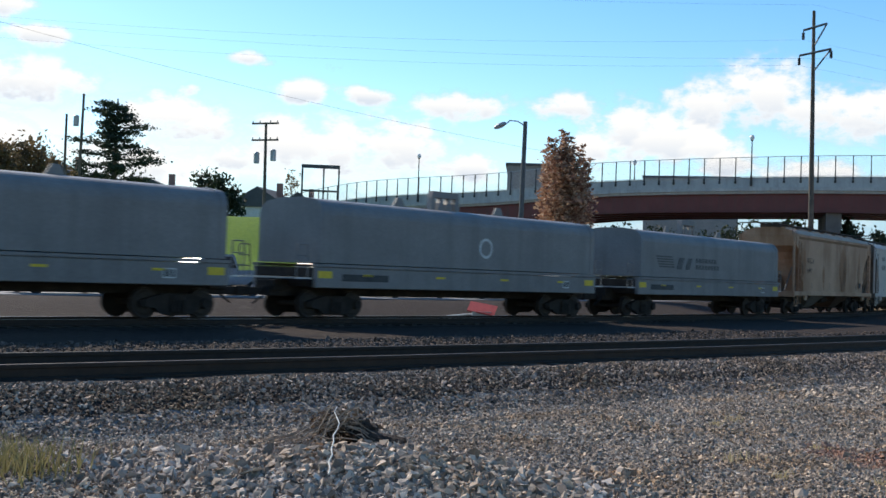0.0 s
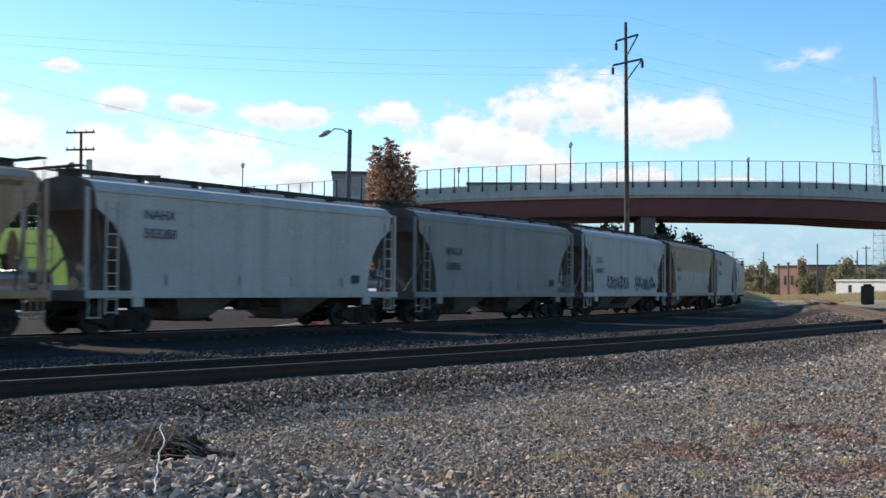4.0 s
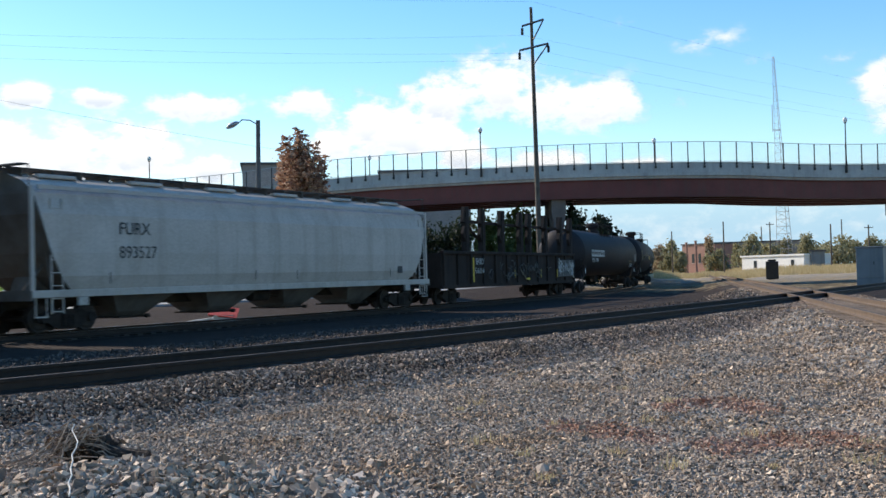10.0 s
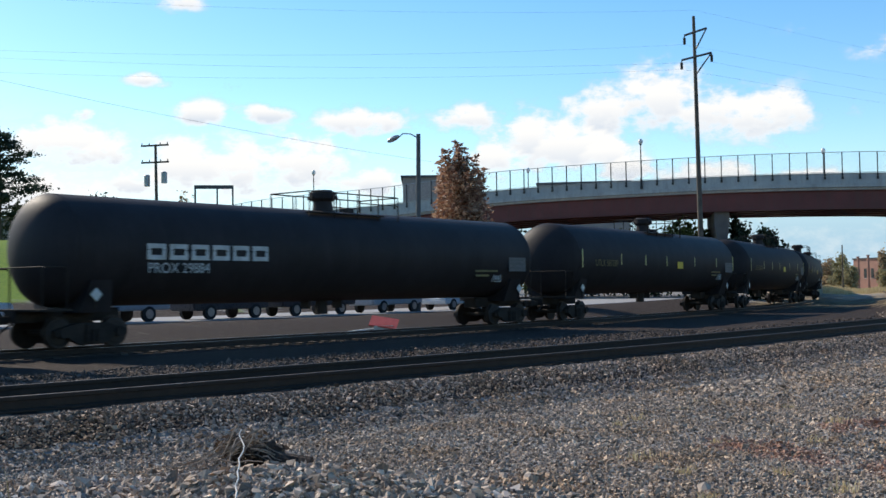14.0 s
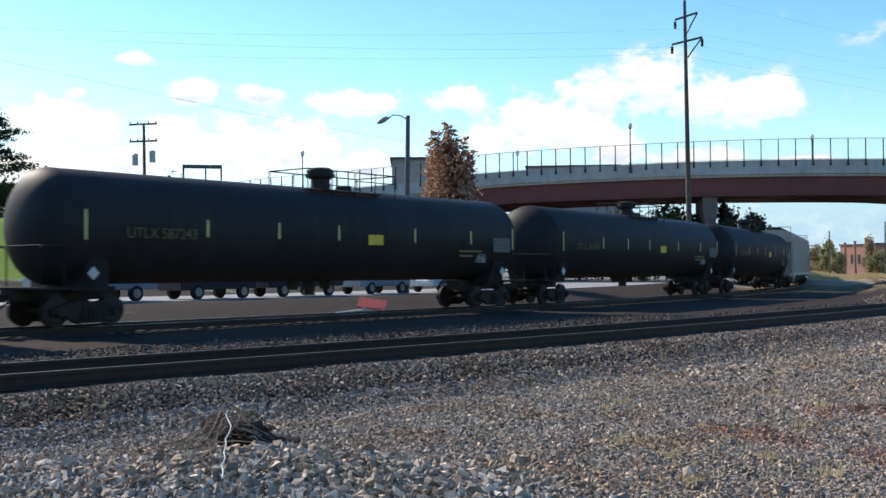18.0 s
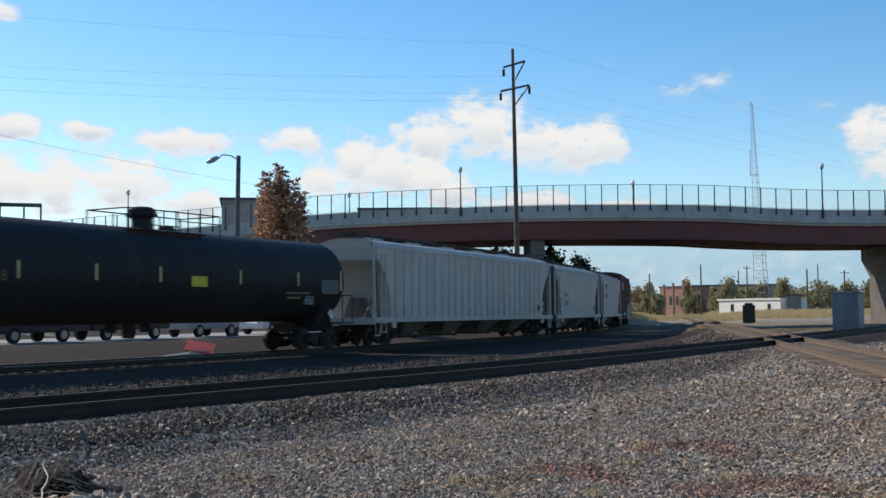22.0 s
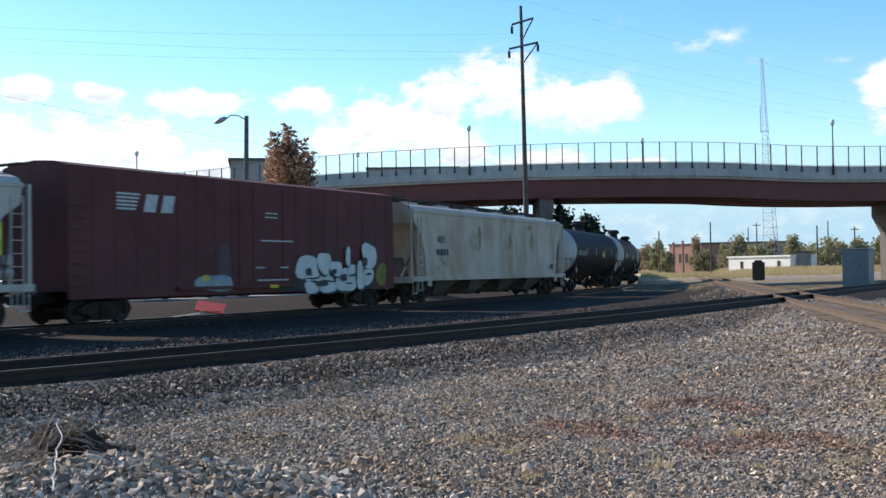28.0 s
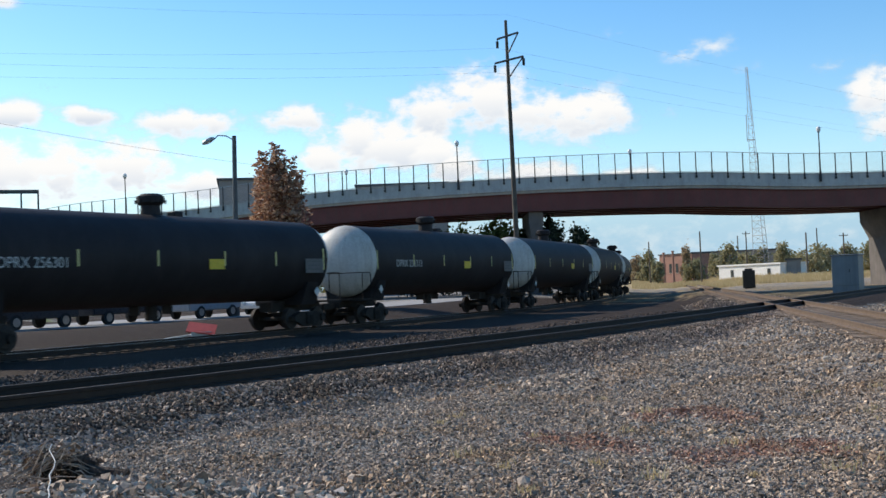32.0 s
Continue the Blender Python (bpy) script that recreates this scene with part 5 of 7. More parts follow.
for k, (x, z, w, h, mt) in enumerate(((-3.6, 3.1, 1.6, 1.0, "old_rust"), (-2.9, 3.3, 0.4, 1.2, "dark_rust"), (1.3, 3.2, 1.2, 0.9, "old_rust"), (1.6, 3.25, 0.3, 0.8, "dark_rust"), (5.3, 3.1, 1.3, 1.1, "old_rust"), (5.2, 3.35, 0.35, 0.9, "dark_rust"), (4.9, 4.0, 0.9, 0.3, "dark_rust"), (-7.0, 2.1, 1.8, 0.5, "old_rust"))):
    stain(CARS[-1][0], x, z, w, h, -1.534, M[mt], 50 + k, "rusty run-down stain on the side sheet")
for k in range(4):
    bar_mark(CARS[-1][0], -8.45 + k * 0.36, -8.22 + k * 0.36, 2.3, 2.6, -1.6, M["faded_dark"], "marking")
for s0, L in ((374.6, 20.8), (395.4, 20.3), (415.7, 20.4), (435.6, 20.6), (456.2, 20.6), (476.8, 20.6)):
    tank_car(s0, L, "black tank car with white dished ends and yellow notices", tank_black, tank_white, R=1.6, zc=2.8, texts=[("DPRX 256301" if s0 < 380 else "DPRX 256313", 0.46, -7.75 if s0 < 380 else -6.4, 2.5, LT)] if s0 < 400 else (), marks=(-1.0, -0.56, -0.15, 0.25, 0.6, 0.97), sign=0.15)


# ---- clouds: one far sheet that drifts slowly ----
CLOUDS_MID = [(-0.8, 9.0, 1.58, 1.15), (1.7, 9.5, 2.01, 1.38), (4.4, 8.7, 1.72, 1.15), (6.9, 8.4, 1.86, 1.15), (8.3, 8.5, 1.0, 0.86), (1.6, 10.4, 0.72, 0.43), (-4.6, 7.8, 1.78, 1.2), (-2.8, 7.3, 2.44, 1.29), (-1.0, 6.8, 1.58, 0.92), (-6.0, 6.7, 1.29, 0.86), (-7.4, 8.7, 1.72, 0.57), (0.3, 6.1, 1.15, 0.72), (4.5, 5.6, 2.2, 0.5), (9.0, 5.2, 2.0, 0.4)]
CLOUDS_LEFT = [(-13.1, 8.6, 1.95, 0.63), (-17.8, 9.0, 1.2, 0.4), (-21.1, 9.0, 1.2, 0.54), (-23.6, 10.5, 0.77, 0.32), (-22.0, 14.3, 0.92, 0.43), (-16.2, 6.6, 2.15, 1.38), (-18.9, 6.3, 2.58, 1.29), (-21.5, 6.4, 2.01, 1.29), (-23.8, 5.6, 1.43, 0.72), (-12.5, 5.6, 1.8, 0.6), (-34.0, 8.7, 2.44, 0.95), (-33.8, 10.8, 1.2, 0.49), (-27.5, 7.4, 2.06, 1.03), (-26.1, 7.0, 1.43, 0.72), (-26.6, 8.8, 0.46, 0.26), (-35.1, 12.0, 0.86, 0.52), (-29.0, 5.0, 3.0, 0.9), (-36.5, 5.5, 3.0, 1.2)]
CLOUDS_THIN = [(12.2, 11.1, 1.29, 0.52), (13.3, 11.3, 1.15, 0.52), (8.7, 12.3, 0.72, 0.29), (14.8, 10.1, 0.86, 0.29), (-19.6, 10.3, 0.63, 0.29), (18.8, 9.8, 0.92, 0.34), (10.3, 8.6, 1.2, 0.6)]
CLOUDS_RIGHT = [(21.3, 8.4, 1.43, 1.09), (22.6, 7.4, 2.01, 1.72), (27.0, 9.5, 2.6, 1.2), (34.0, 7.0, 3.2, 1.4)]


def cloud_sheet():
    az, el = np.linspace(-60, 50, 330), np.linspace(-1.0, 21, 120)
    A, E = np.meshgrid(az, el)
    cover, low = np.zeros_like(A), np.zeros_like(A)
    for group, top in ((CLOUDS_MID, 1.0), (CLOUDS_LEFT, 1.0), (CLOUDS_THIN, 0.58), (CLOUDS_RIGHT, 0.95)):
        for a, e, w, h in group:
            q = ((A - a) / (w * 1.5)) ** 2 + ((E - e) / (h * 1.42)) ** 2
            v = top * np.exp(-q * 0.75)
            low = np.where(v > cover, np.clip((e + 0.15 - E) / h, 0, 1), low)
            cover = np.maximum(cover, v)
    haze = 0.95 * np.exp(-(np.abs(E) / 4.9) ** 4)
    R = 2600.0
    a, e = np.radians(A).ravel(), np.radians(E).ravel()
    verts = np.stack([R * np.sin(a) * np.cos(e), R * np.cos(a) * np.cos(e), R * np.sin(e)], 1)
    w, h = len(az), len(el)
    i = (np.arange(h - 1)[:, None] * w + np.arange(w - 1)[None]).ravel()
    me = bpy.data.meshes.new("clouds")
    me.from_pydata(verts.tolist(), [], np.stack([i, i + 1, i + w + 1, i + w], 1).tolist())
    me.attributes.new("cover", "FLOAT", "POINT").data.foreach_set("value", cover.ravel().astype(np.float32))
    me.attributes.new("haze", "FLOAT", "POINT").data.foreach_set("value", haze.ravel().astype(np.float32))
    me.attributes.new("low", "FLOAT", "POINT").data.foreach_set("value", low.ravel().astype(np.float32))
    m = bpy.data.materials.new("cloud_vapour")
    m.use_nodes = True
    n, l = m.node_tree.nodes, m.node_tree.links
    n.remove(n["Principled BSDF"])
    co = n.new("ShaderNodeTexCoord")
    at = [n.new("ShaderNodeAttribute") for _ in range(3)]
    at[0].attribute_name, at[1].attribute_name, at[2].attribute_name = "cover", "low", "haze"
    ns = n.new("ShaderNodeTexNoise")
    ns.inputs["Scale"].default_value, ns.inputs["Detail"].default_value, ns.inputs["Roughness"].default_value = 0.014, 9.0, 0.6
    mp = n.new("ShaderNodeMapping")
    mp.inputs["Scale"].default_value = (1, 1, 1.7)
    l.new(co.outputs["Object"], mp.inputs[0])
    l.new(mp.outputs[0], ns.inputs["Vector"])

    def math_of(op, x, y):
        k = n.new("ShaderNodeMath")
        k.operation = op
        for s, v in zip(k.inputs, (x, y)):
            if isinstance(v, float):
                s.default_value = v
            else:
                l.new(v, s)
        return k.outputs[0]

    def smooth(x, lo, hi):
        r = n.new("ShaderNodeMapRange")
        r.interpolation_type = "SMOOTHSTEP"
        r.inputs["From Min"].default_value, r.inputs["From Max"].default_value = lo, hi
        l.new(x, r.inputs["Value"])
        return r.outputs[0]

    dens = math_of("ADD", at[0].outputs["Fac"], math_of("MULTIPLY", math_of("SUBTRACT", ns.outputs[0], 0.5), 1.75))
    fac = math_of("MULTIPLY", smooth(dens, 0.32, 0.92), smooth(at[0].outputs["Fac"], 0.05, 0.75))
    grey = math_of("MULTIPLY", at[1].outputs["Fac"], smooth(dens, 0.6, 1.05))
    mix = n.new("ShaderNodeMix")
    mix.data_type = "RGBA"
    mix.inputs["A"].default_value, mix.inputs["B"].default_value = (1.0, 0.99, 0.97, 1), (0.70, 0.77, 0.86, 1)
    l.new(grey, mix.inputs["Factor"])
    em = n.new("ShaderNodeEmission")
    em.inputs["Strength"].default_value = 0.92
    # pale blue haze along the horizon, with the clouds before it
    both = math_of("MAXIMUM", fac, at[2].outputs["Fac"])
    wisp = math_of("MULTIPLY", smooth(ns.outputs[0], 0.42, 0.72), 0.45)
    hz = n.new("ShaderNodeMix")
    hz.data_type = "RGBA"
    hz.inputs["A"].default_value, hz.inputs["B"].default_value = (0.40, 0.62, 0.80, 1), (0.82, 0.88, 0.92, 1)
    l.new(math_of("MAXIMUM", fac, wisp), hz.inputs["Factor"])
    tone = n.new("ShaderNodeMix")
    tone.data_type = "RGBA"
    l.new(fac, tone.inputs["Factor"])
    l.new(hz.outputs["Result"], tone.inputs["A"])
    l.new(mix.outputs["Result"], tone.inputs["B"])
    l.new(tone.outputs["Result"], em.inputs["Color"])
    tr = n.new("ShaderNodeBsdfTransparent")
    ms = n.new("ShaderNodeMixShader")
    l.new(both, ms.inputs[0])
    l.new(tr.outputs[0], ms.inputs[1])
    l.new(em.outputs[0], ms.inputs[2])
    l.new(ms.outputs[0], n["Material Output"].inputs["Surface"])
    me.materials.append(m)
    return tagged(new("backdrop_clouds", me), "white fair-weather clouds drifting in a blue sky", "clouds", kind="structure")


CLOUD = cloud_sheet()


# ---- loose stone ----
def stone_shapes(k, seed):
    """k small angular stones: hulls of a few scattered points."""
    rnd = random.Random(seed)
    out = []
    for _ in range(k):
        bm = B()
        for _ in range(6):
            v = Vector((rnd.gauss(0, 1), rnd.gauss(0, 1), rnd.gauss(0, 1))).normalized() * rnd.uniform(0.75, 1.1)
            bm.verts.new((v.x * 1.2, v.y * 0.9, v.z * 0.68))
        r = bmesh.ops.convex_hull(bm, input=bm.verts)
        junk = [g for g in r["geom_interior"] if isinstance(g, bmesh.types.BMVert)]
        bmesh.ops.delete(bm, geom=junk, context="VERTS")
        bmesh.ops.triangulate(bm, faces=bm.faces)
        bm.verts.index_update()
        out.append((np.array([v.co[:] for v in bm.verts]), np.array([[v.index for v in f.verts] for f in bm.faces])))
        bm.free()
    return out


def stone_material(name, dark, light):
    m = bpy.data.materials.new(name)
    m.use_nodes = True
    n, l = m.node_tree.nodes, m.node_tree.links
    geo = n.new("ShaderNodeNewGeometry")
    rp = n.new("ShaderNodeValToRGB")
    rp.color_ramp.elements[0].color, rp.color_ramp.elements[1].color = (*dark, 1), (*light, 1)
    e = rp.color_ramp.elements.new(0.75)
    e.color = (*[(a + b) * 0.5 for a, b in zip(dark, light)], 1)
    l.new(geo.outputs["Random Per Island"], rp.inputs[0])
    ns = n.new("ShaderNodeTexNoise")
    ns.inputs["Scale"].default_value, ns.inputs["Detail"].default_value = 60.0, 4.0
    l.new(geo.outputs["Position"], ns.inputs["Vector"])
    ns2 = n.new("ShaderNodeTexNoise")
    ns2.inputs["Scale"].default_value, ns2.inputs["Detail"].default_value = 0.8, 4.0
    l.new(geo.outputs["Position"], ns2.inputs["Vector"])
    mx = n.new("ShaderNodeMix")
    mx.data_type, mx.blend_type = "RGBA", "MULTIPLY"
    mx.inputs["Factor"].default_value = 0.45
    l.new(rp.outputs[0], mx.inputs["A"])
    l.new(ns.outputs[0], mx.inputs["B"])
    warm = n.new("ShaderNodeMix")
    warm.data_type, warm.blend_type = "RGBA", "MULTIPLY"
    warm.inputs["B"].default_value = (0.95, 0.8, 0.62, 1)
    mr = n.new("ShaderNodeMapRange")
    mr.inputs["From Min"].default_value, mr.inputs["From Max"].default_value = 0.45, 0.72
    l.new(ns2.outputs[0], mr.inputs["Value"])
    l.new(mr.outputs[0], warm.inputs["Factor"])
    l.new(mx.outputs["Result"], warm.inputs["A"])
    l.new(warm.outputs["Result"], n["Principled BSDF"].inputs["Base Color"])
    n["Principled BSDF"].inputs["Roughness"].default_value = 0.88
    bp = n.new("ShaderNodeBump")
    bp.inputs["Strength"].default_value, bp.inputs["Distance"].default_value = 0.4, 0.01
    l.new(ns.outputs[0], bp.inputs["Height"])
    l.new(bp.outputs[0], n["Principled BSDF"].inputs["Normal"])
    return m


def scatter(name, label, x, y, z, size, shapes, material, seed):
    """One mesh of many stones at the given places."""
    rg = np.random.default_rng(seed)
    n = len(x)
    q = rg.normal(size=(n, 4))
    q[:, :2] *= 0.45
    q /= np.linalg.norm(q, axis=1)[:, None]
    a, b, c, d = q[:, 3], q[:, 0], q[:, 1], q[:, 2]
    R = np.stack([1 - 2 * (c * c + d * d), 2 * (b * c - d * a), 2 * (b * d + c * a), 2 * (b * c + d * a), 1 - 2 * (b * b + d * d), 2 * (c * d - b * a), 2 * (b * d - c * a), 2 * (c * d + b * a), 1 - 2 * (b * b + c * c)], 1).reshape(n, 3, 3)
    pick = rg.integers(0, len(shapes), n)
    V, F, off = [], [], 0
    for k, (sv, sf) in enumerate(shapes):
        i = np.where(pick == k)[0]
        if not len(i):
            continue
        v = np.einsum("nij,vj->nvi", R[i] * size[i][:, None, None], sv) + np.stack([x[i], y[i], z[i]], 1)[:, None]
        V.append(v.reshape(-1, 3))
        F.append((sf[None] + (np.arange(len(i)) * len(sv))[:, None, None] + off).reshape(-1, 3))
        off += len(i) * len(sv)
    V, F = np.concatenate(V), np.concatenate(F)
    me = bpy.data.meshes.new(name)
    me.vertices.add(len(V))
    me.vertices.foreach_set("co", V.ravel().astype(np.float32))
    me.loops.add(len(F) * 3)
    me.loops.foreach_set("vertex_index", F.ravel().astype(np.int32))
    me.polygons.add(len(F))
    me.polygons.foreach_set("loop_start", np.arange(0, len(F) * 3, 3, dtype=np.int32))
    me.polygons.foreach_set("loop_total", np.full(len(F), 3, dtype=np.int32))
    me.attributes.new("sharp_face", "BOOLEAN", "FACE").data.foreach_set("value", np.ones(len(F), dtype=bool))
    me.update()
    me.materials.append(material)
    return tagged(new(name, me), label, "gravel", kind="stuff")


def build_gravel():
    rg = np.random.default_rng(11)
    shapes = stone_shapes(14, 4)
    stone = stone_material("crushed_limestone", (0.134, 0.097, 0.071), (0.95, 0.725, 0.525))
    heapm = stone_material("coarse_broken_stone", (0.175, 0.14, 0.112), (0.97, 0.79, 0.63))
    X, Y, S, RX, RY, RS = [], [], [], [], [], []
    for d0, d1, dens, s in ((6.3, 10.5, 1800, 0.0165), (10.5, 15.5, 1050, 0.0185), (15.5, 24.0, 400, 0.025), (24.0, 46.0, 120, 0.032), (46.0, 72.0, 26, 0.042)):
        n = int(dens * 1.13 * (d1 * d1 - d0 * d0) / 2)
        r, a = np.sqrt(rg.uniform(d0 * d0, d1 * d1, n)), np.radians(rg.uniform(-37, 27.5, n))
        x, y = r * np.sin(a), r * np.cos(a)
        side = (x - np.interp(y, NY, NX)) * np.cos(np.interp(y, NY, _nh))
        cs = np.abs((x - CX - np.tan(CROSS_H) * (y - CY)) * math.cos(CROSS_H))
        ok = ((side > 2.45) | ((side < -1.6) & (cs < 3.6))) & (cs > 0.9) & (x < CX + np.tan(CROSS_H) * (y - CY) + 6)
        red = zones(x, y)["red"]
        ok &= rg.uniform(size=n) > red * 0.95
        warm = (zones(x, y)["red"] > rg.uniform(0.25, 1.0, n)) & (side > 0.85)
        RX.append(x[warm]), RY.append(y[warm]), RS.append(s * np.exp(rg.normal(0, 0.35, warm.sum())))
        X.append(x[ok]), Y.append(y[ok]), S.append(s * np.exp(rg.normal(0, 0.3, ok.sum())))
    x, y, s = np.concatenate(X), np.concatenate(Y), np.concatenate(S)
    scatter("gravel", "loose grey crushed stone covering the yard", x, y, ground_z(x, y) + s * 0.25, s, shapes, stone, 12)
    x, y, s = np.concatenate(RX), np.concatenate(RY), np.concatenate(RS)
    scatter("red_gravel", "patches of crushed red brick among the grey stones", x, y, ground_z(x, y) + s * 0.3, s, shapes, stone_material("crushed_brick", (0.31, 0.165, 0.11), (0.57, 0.345, 0.245)), 15)
    # coarse heap
    n = 9000
    x, y = rg.normal(-2.35, 0.95, n), rg.normal(7.35, 0.62, n)
    x = x + (7.4 - y) * 0.25
    s = 0.035 * np.exp(rg.normal(0, 0.28, n))
    scatter("stone_heap", "low heap of coarse blue-grey broken stone", x, y, ground_z(x, y) + s * 0.35, s, shapes, heapm, 13)
    # darker ballast on the siding's shoulder
    n = 52000
    ss, off = rg.uniform(-16, 30, n), 1.3 + 1.5 * rg.uniform(0, 1, n)
    x = np.interp(ss, NS_, NX) + np.cos(np.interp(ss, NS_, _nh)) * off
    y = np.interp(ss, NS_, NY) - np.sin(np.interp(ss, NS_, _nh)) * off
    s = 0.024 * np.exp(rg.normal(0, 0.3, n))
    scatter("shoulder_ballast", "dark-speckled ballast on the slope beside the siding", x, y, ground_z(x, y) + s * 0.3, s, shapes, stone_material("dark_shoulder_stone", (0.08, 0.057, 0.043), (0.72, 0.545, 0.42)), 16)
    # stones between and beside the main track and the siding
    n = 16000
    ss, off = rg.uniform(-20, 45, n), rg.uniform(-9.0, -0.9, n)
    x = np.interp(ss, NS_, NX) + np.cos(np.interp(ss, NS_, _nh)) * off
    y = np.interp(ss, NS_, NY) - np.sin(np.interp(ss, NS_, _nh)) * off
    s = 0.038 * np.exp(rg.normal(0, 0.35, n))
    ss2, off2 = rg.uniform(-10, 22, 15000), rg.uniform(-11.4, -5.0, 15000)
    x = np.concatenate([x, np.interp(ss2, NS_, NX) + np.cos(np.interp(ss2, NS_, _nh)) * off2])
    y = np.concatenate([y, np.interp(ss2, NS_, NY) - np.sin(np.interp(ss2, NS_, _nh)) * off2])
    s = np.concatenate([s, 0.042 * np.exp(rg.normal(0, 0.3, 15000))])
    dark = stone_material("dark_ballast", (0.038, 0.026, 0.02), (0.24, 0.175, 0.14))
    scatter("ballast", "dark ballast stones between the tracks", x, y, ground_z(x, y) + s * 0.2, s, shapes, dark, 14)


# ---- plants ----
def leaf_material(name, a, b, c=None):
    m = bpy.data.materials.new(name)
    m.use_nodes = True
    n, l = m.node_tree.nodes, m.node_tree.links
    geo = n.new("ShaderNodeNewGeometry")
    rp = n.new("ShaderNodeValToRGB")
    rp.color_ramp.elements[0].color, rp.color_ramp.elements[1].color = (*a, 1), (*b, 1)
    if c:
        rp.color_ramp.elements.new(0.55).color = (*c, 1)
    l.new(geo.outputs["Random Per Island"], rp.inputs[0])
    bs = n["Principled BSDF"]
    l.new(rp.outputs[0], bs.inputs["Base Color"])
    bs.inputs["Roughness"].default_value = 0.7
    tl = n.new("ShaderNodeBsdfTranslucent")
    l.new(rp.outputs[0], tl.inputs["Color"])
    ms = n.new("ShaderNodeMixShader")
    ms.inputs[0].default_value = 0.35
    l.new(bs.outputs[0], ms.inputs[1])
    l.new(tl.outputs[0], ms.inputs[2])
    l.new(ms.outputs[0], n["Material Output"].inputs["Surface"])
    return m


def leaves(name, pts, size, material, parent, seed, label="", flat=0.0):
    """Small folded leaves at pts, each turned at random."""
    rg = np.random.default_rng(seed)
    n = len(pts)
    u = rg.normal(size=(n, 3))
    u[:, 2] *= 1 - flat
    u /= np.linalg.norm(u, axis=1)[:, None]
    w = np.cross(u, rg.normal(size=(n, 3)))
    w /= np.linalg.norm(w, axis=1)[:, None]
    s = size * np.exp(rg.normal(0, 0.3, n))[:, None]
    nn = np.cross(u, w) * s * 0.25
    V = np.stack([pts - u * s, pts + w * s * 0.55 + nn, pts + u * s, pts - w * s * 0.55 + nn], 1).reshape(-1, 3)
    i = np.arange(n) * 4
    F = np.concatenate([np.stack([i, i + 1, i + 2], 1), np.stack([i, i + 2, i + 3], 1)])
    me = bpy.data.meshes.new(name)
    me.from_pydata(V.tolist(), [], F.tolist())
    me.materials.append(material)
    o = new(name, me)
    o.parent = parent
    if label:
        o["label"] = label
    return o


def limbs(bm, base, top, r, n, rg, spread, up=0.5, start=0.3):
    base, top = Vector(base), Vector(top)
    cyl(bm, base, top, r, r * 0.25, 8)
    for i in range(n):
        t = start + (1 - start) * i / n
        p = base.lerp(top, t)
        a = rg.uniform(0, 2 * math.pi)
        q = p + Vector((math.cos(a), math.sin(a), up)) * spread * (1.15 - t) * rg.uniform(0.7, 1.1)
        cyl(bm, p, q, r * 0.4 * (1.1 - t), r * 0.1, 5)


def autumn_tree():
    base = Vector(polar(-8.35, 76.0))
    top = polar(-8.1, 76.0, 7.65)[2] - base.z
    e = empty("autumn_tree", "upright maple with thin rust-red autumn leaves", "tree")
    e.matrix_basis = pose(*base) @ Matrix.Diagonal((1.5, 1.5, 1, 1))
    rg = np.random.default_rng(28)
    bm = B()
    limbs(bm, (0, 0, -0.3), (0.2, 0, top * 0.93), 0.16, 46, rg, 2.1, 1.1, 0.18)
    part("trunk", bm, M["bark"], e)
    P = []
    for k in range(48):
        # leafy limbs that spread low and then rise to points of uneven height
        a, q = rg.uniform(0, 2 * math.pi), rg.uniform(0, 1) ** 0.75
        tip = top * (1.04 - 0.18 * q) * rg.uniform(0.8, 1.0)
        n = int(rg.uniform(240, 380))
        u = rg.uniform(0, 1, n)
        w = 0.34 * (1.05 - 0.72 * u) * (0.6 + 0.5 * np.sin(11 * u + k) ** 2)
        r = 1.35 * q * np.clip(u * 2.4, 0.1, 1) ** 0.5 * (1 - 0.1 * u)
        P.append(np.stack([math.cos(a) * r + rg.normal(size=n) * w + 0.1, math.sin(a) * r + rg.normal(size=n) * w, top * 0.12 + u * (tip - top * 0.12)], 1))
    leaves("crown", np.concatenate(P), 0.11, leaf_material("rust_leaves", (0.22, 0.095, 0.06), (0.52, 0.36, 0.24), (0.37, 0.21, 0.13)), e, 22, "sparse rust-red and brown leaves")


def pine_tree():
    d = 108.0
    base = Vector(polar(-30.55, d))
    top = polar(-30.6, d, 8.1)[2] - base.z
    e = empty("pine_tree", "tall dark pine with open tiers of branches", "tree")
    e.matrix_basis = pose(*base)
    rg = np.random.default_rng(31)
    bm, P = B(), []
    cyl(bm, (0, 0, -0.3), (0.1, 0, top), 0.3, 0.06, 9)
    for k in range(34):
        t = 0.3 + 0.7 * k / 34
        a = k * 2.4 + rg.uniform(-0.4, 0.4)
        L = (3.9 * (1 - t) ** 0.6 + 1.1) * rg.uniform(0.45, 1.2)
        p0 = Vector((0, 0, t * top - 0.4))
        p1 = p0 + Vector((math.cos(a) * L, math.sin(a) * L, 0.12 * L))
        cyl(bm, p0, p1, 0.07, 0.02, 5)
        for j in range(5):
            c = np.array(p0.lerp(p1, 0.45 + 0.55 * j / 4))
            P.append(c + rg.normal(size=(58, 3)) * np.array([0.45, 0.45, 0.13]))
    part("trunk", bm, M["bark"], e)
    leaves("crown", np.concatenate(P), 0.13, leaf_material("pine_needles", (0.012, 0.025, 0.014), (0.035, 0.055, 0.03)), e, 32, "dark green needle tiers", 0.6)


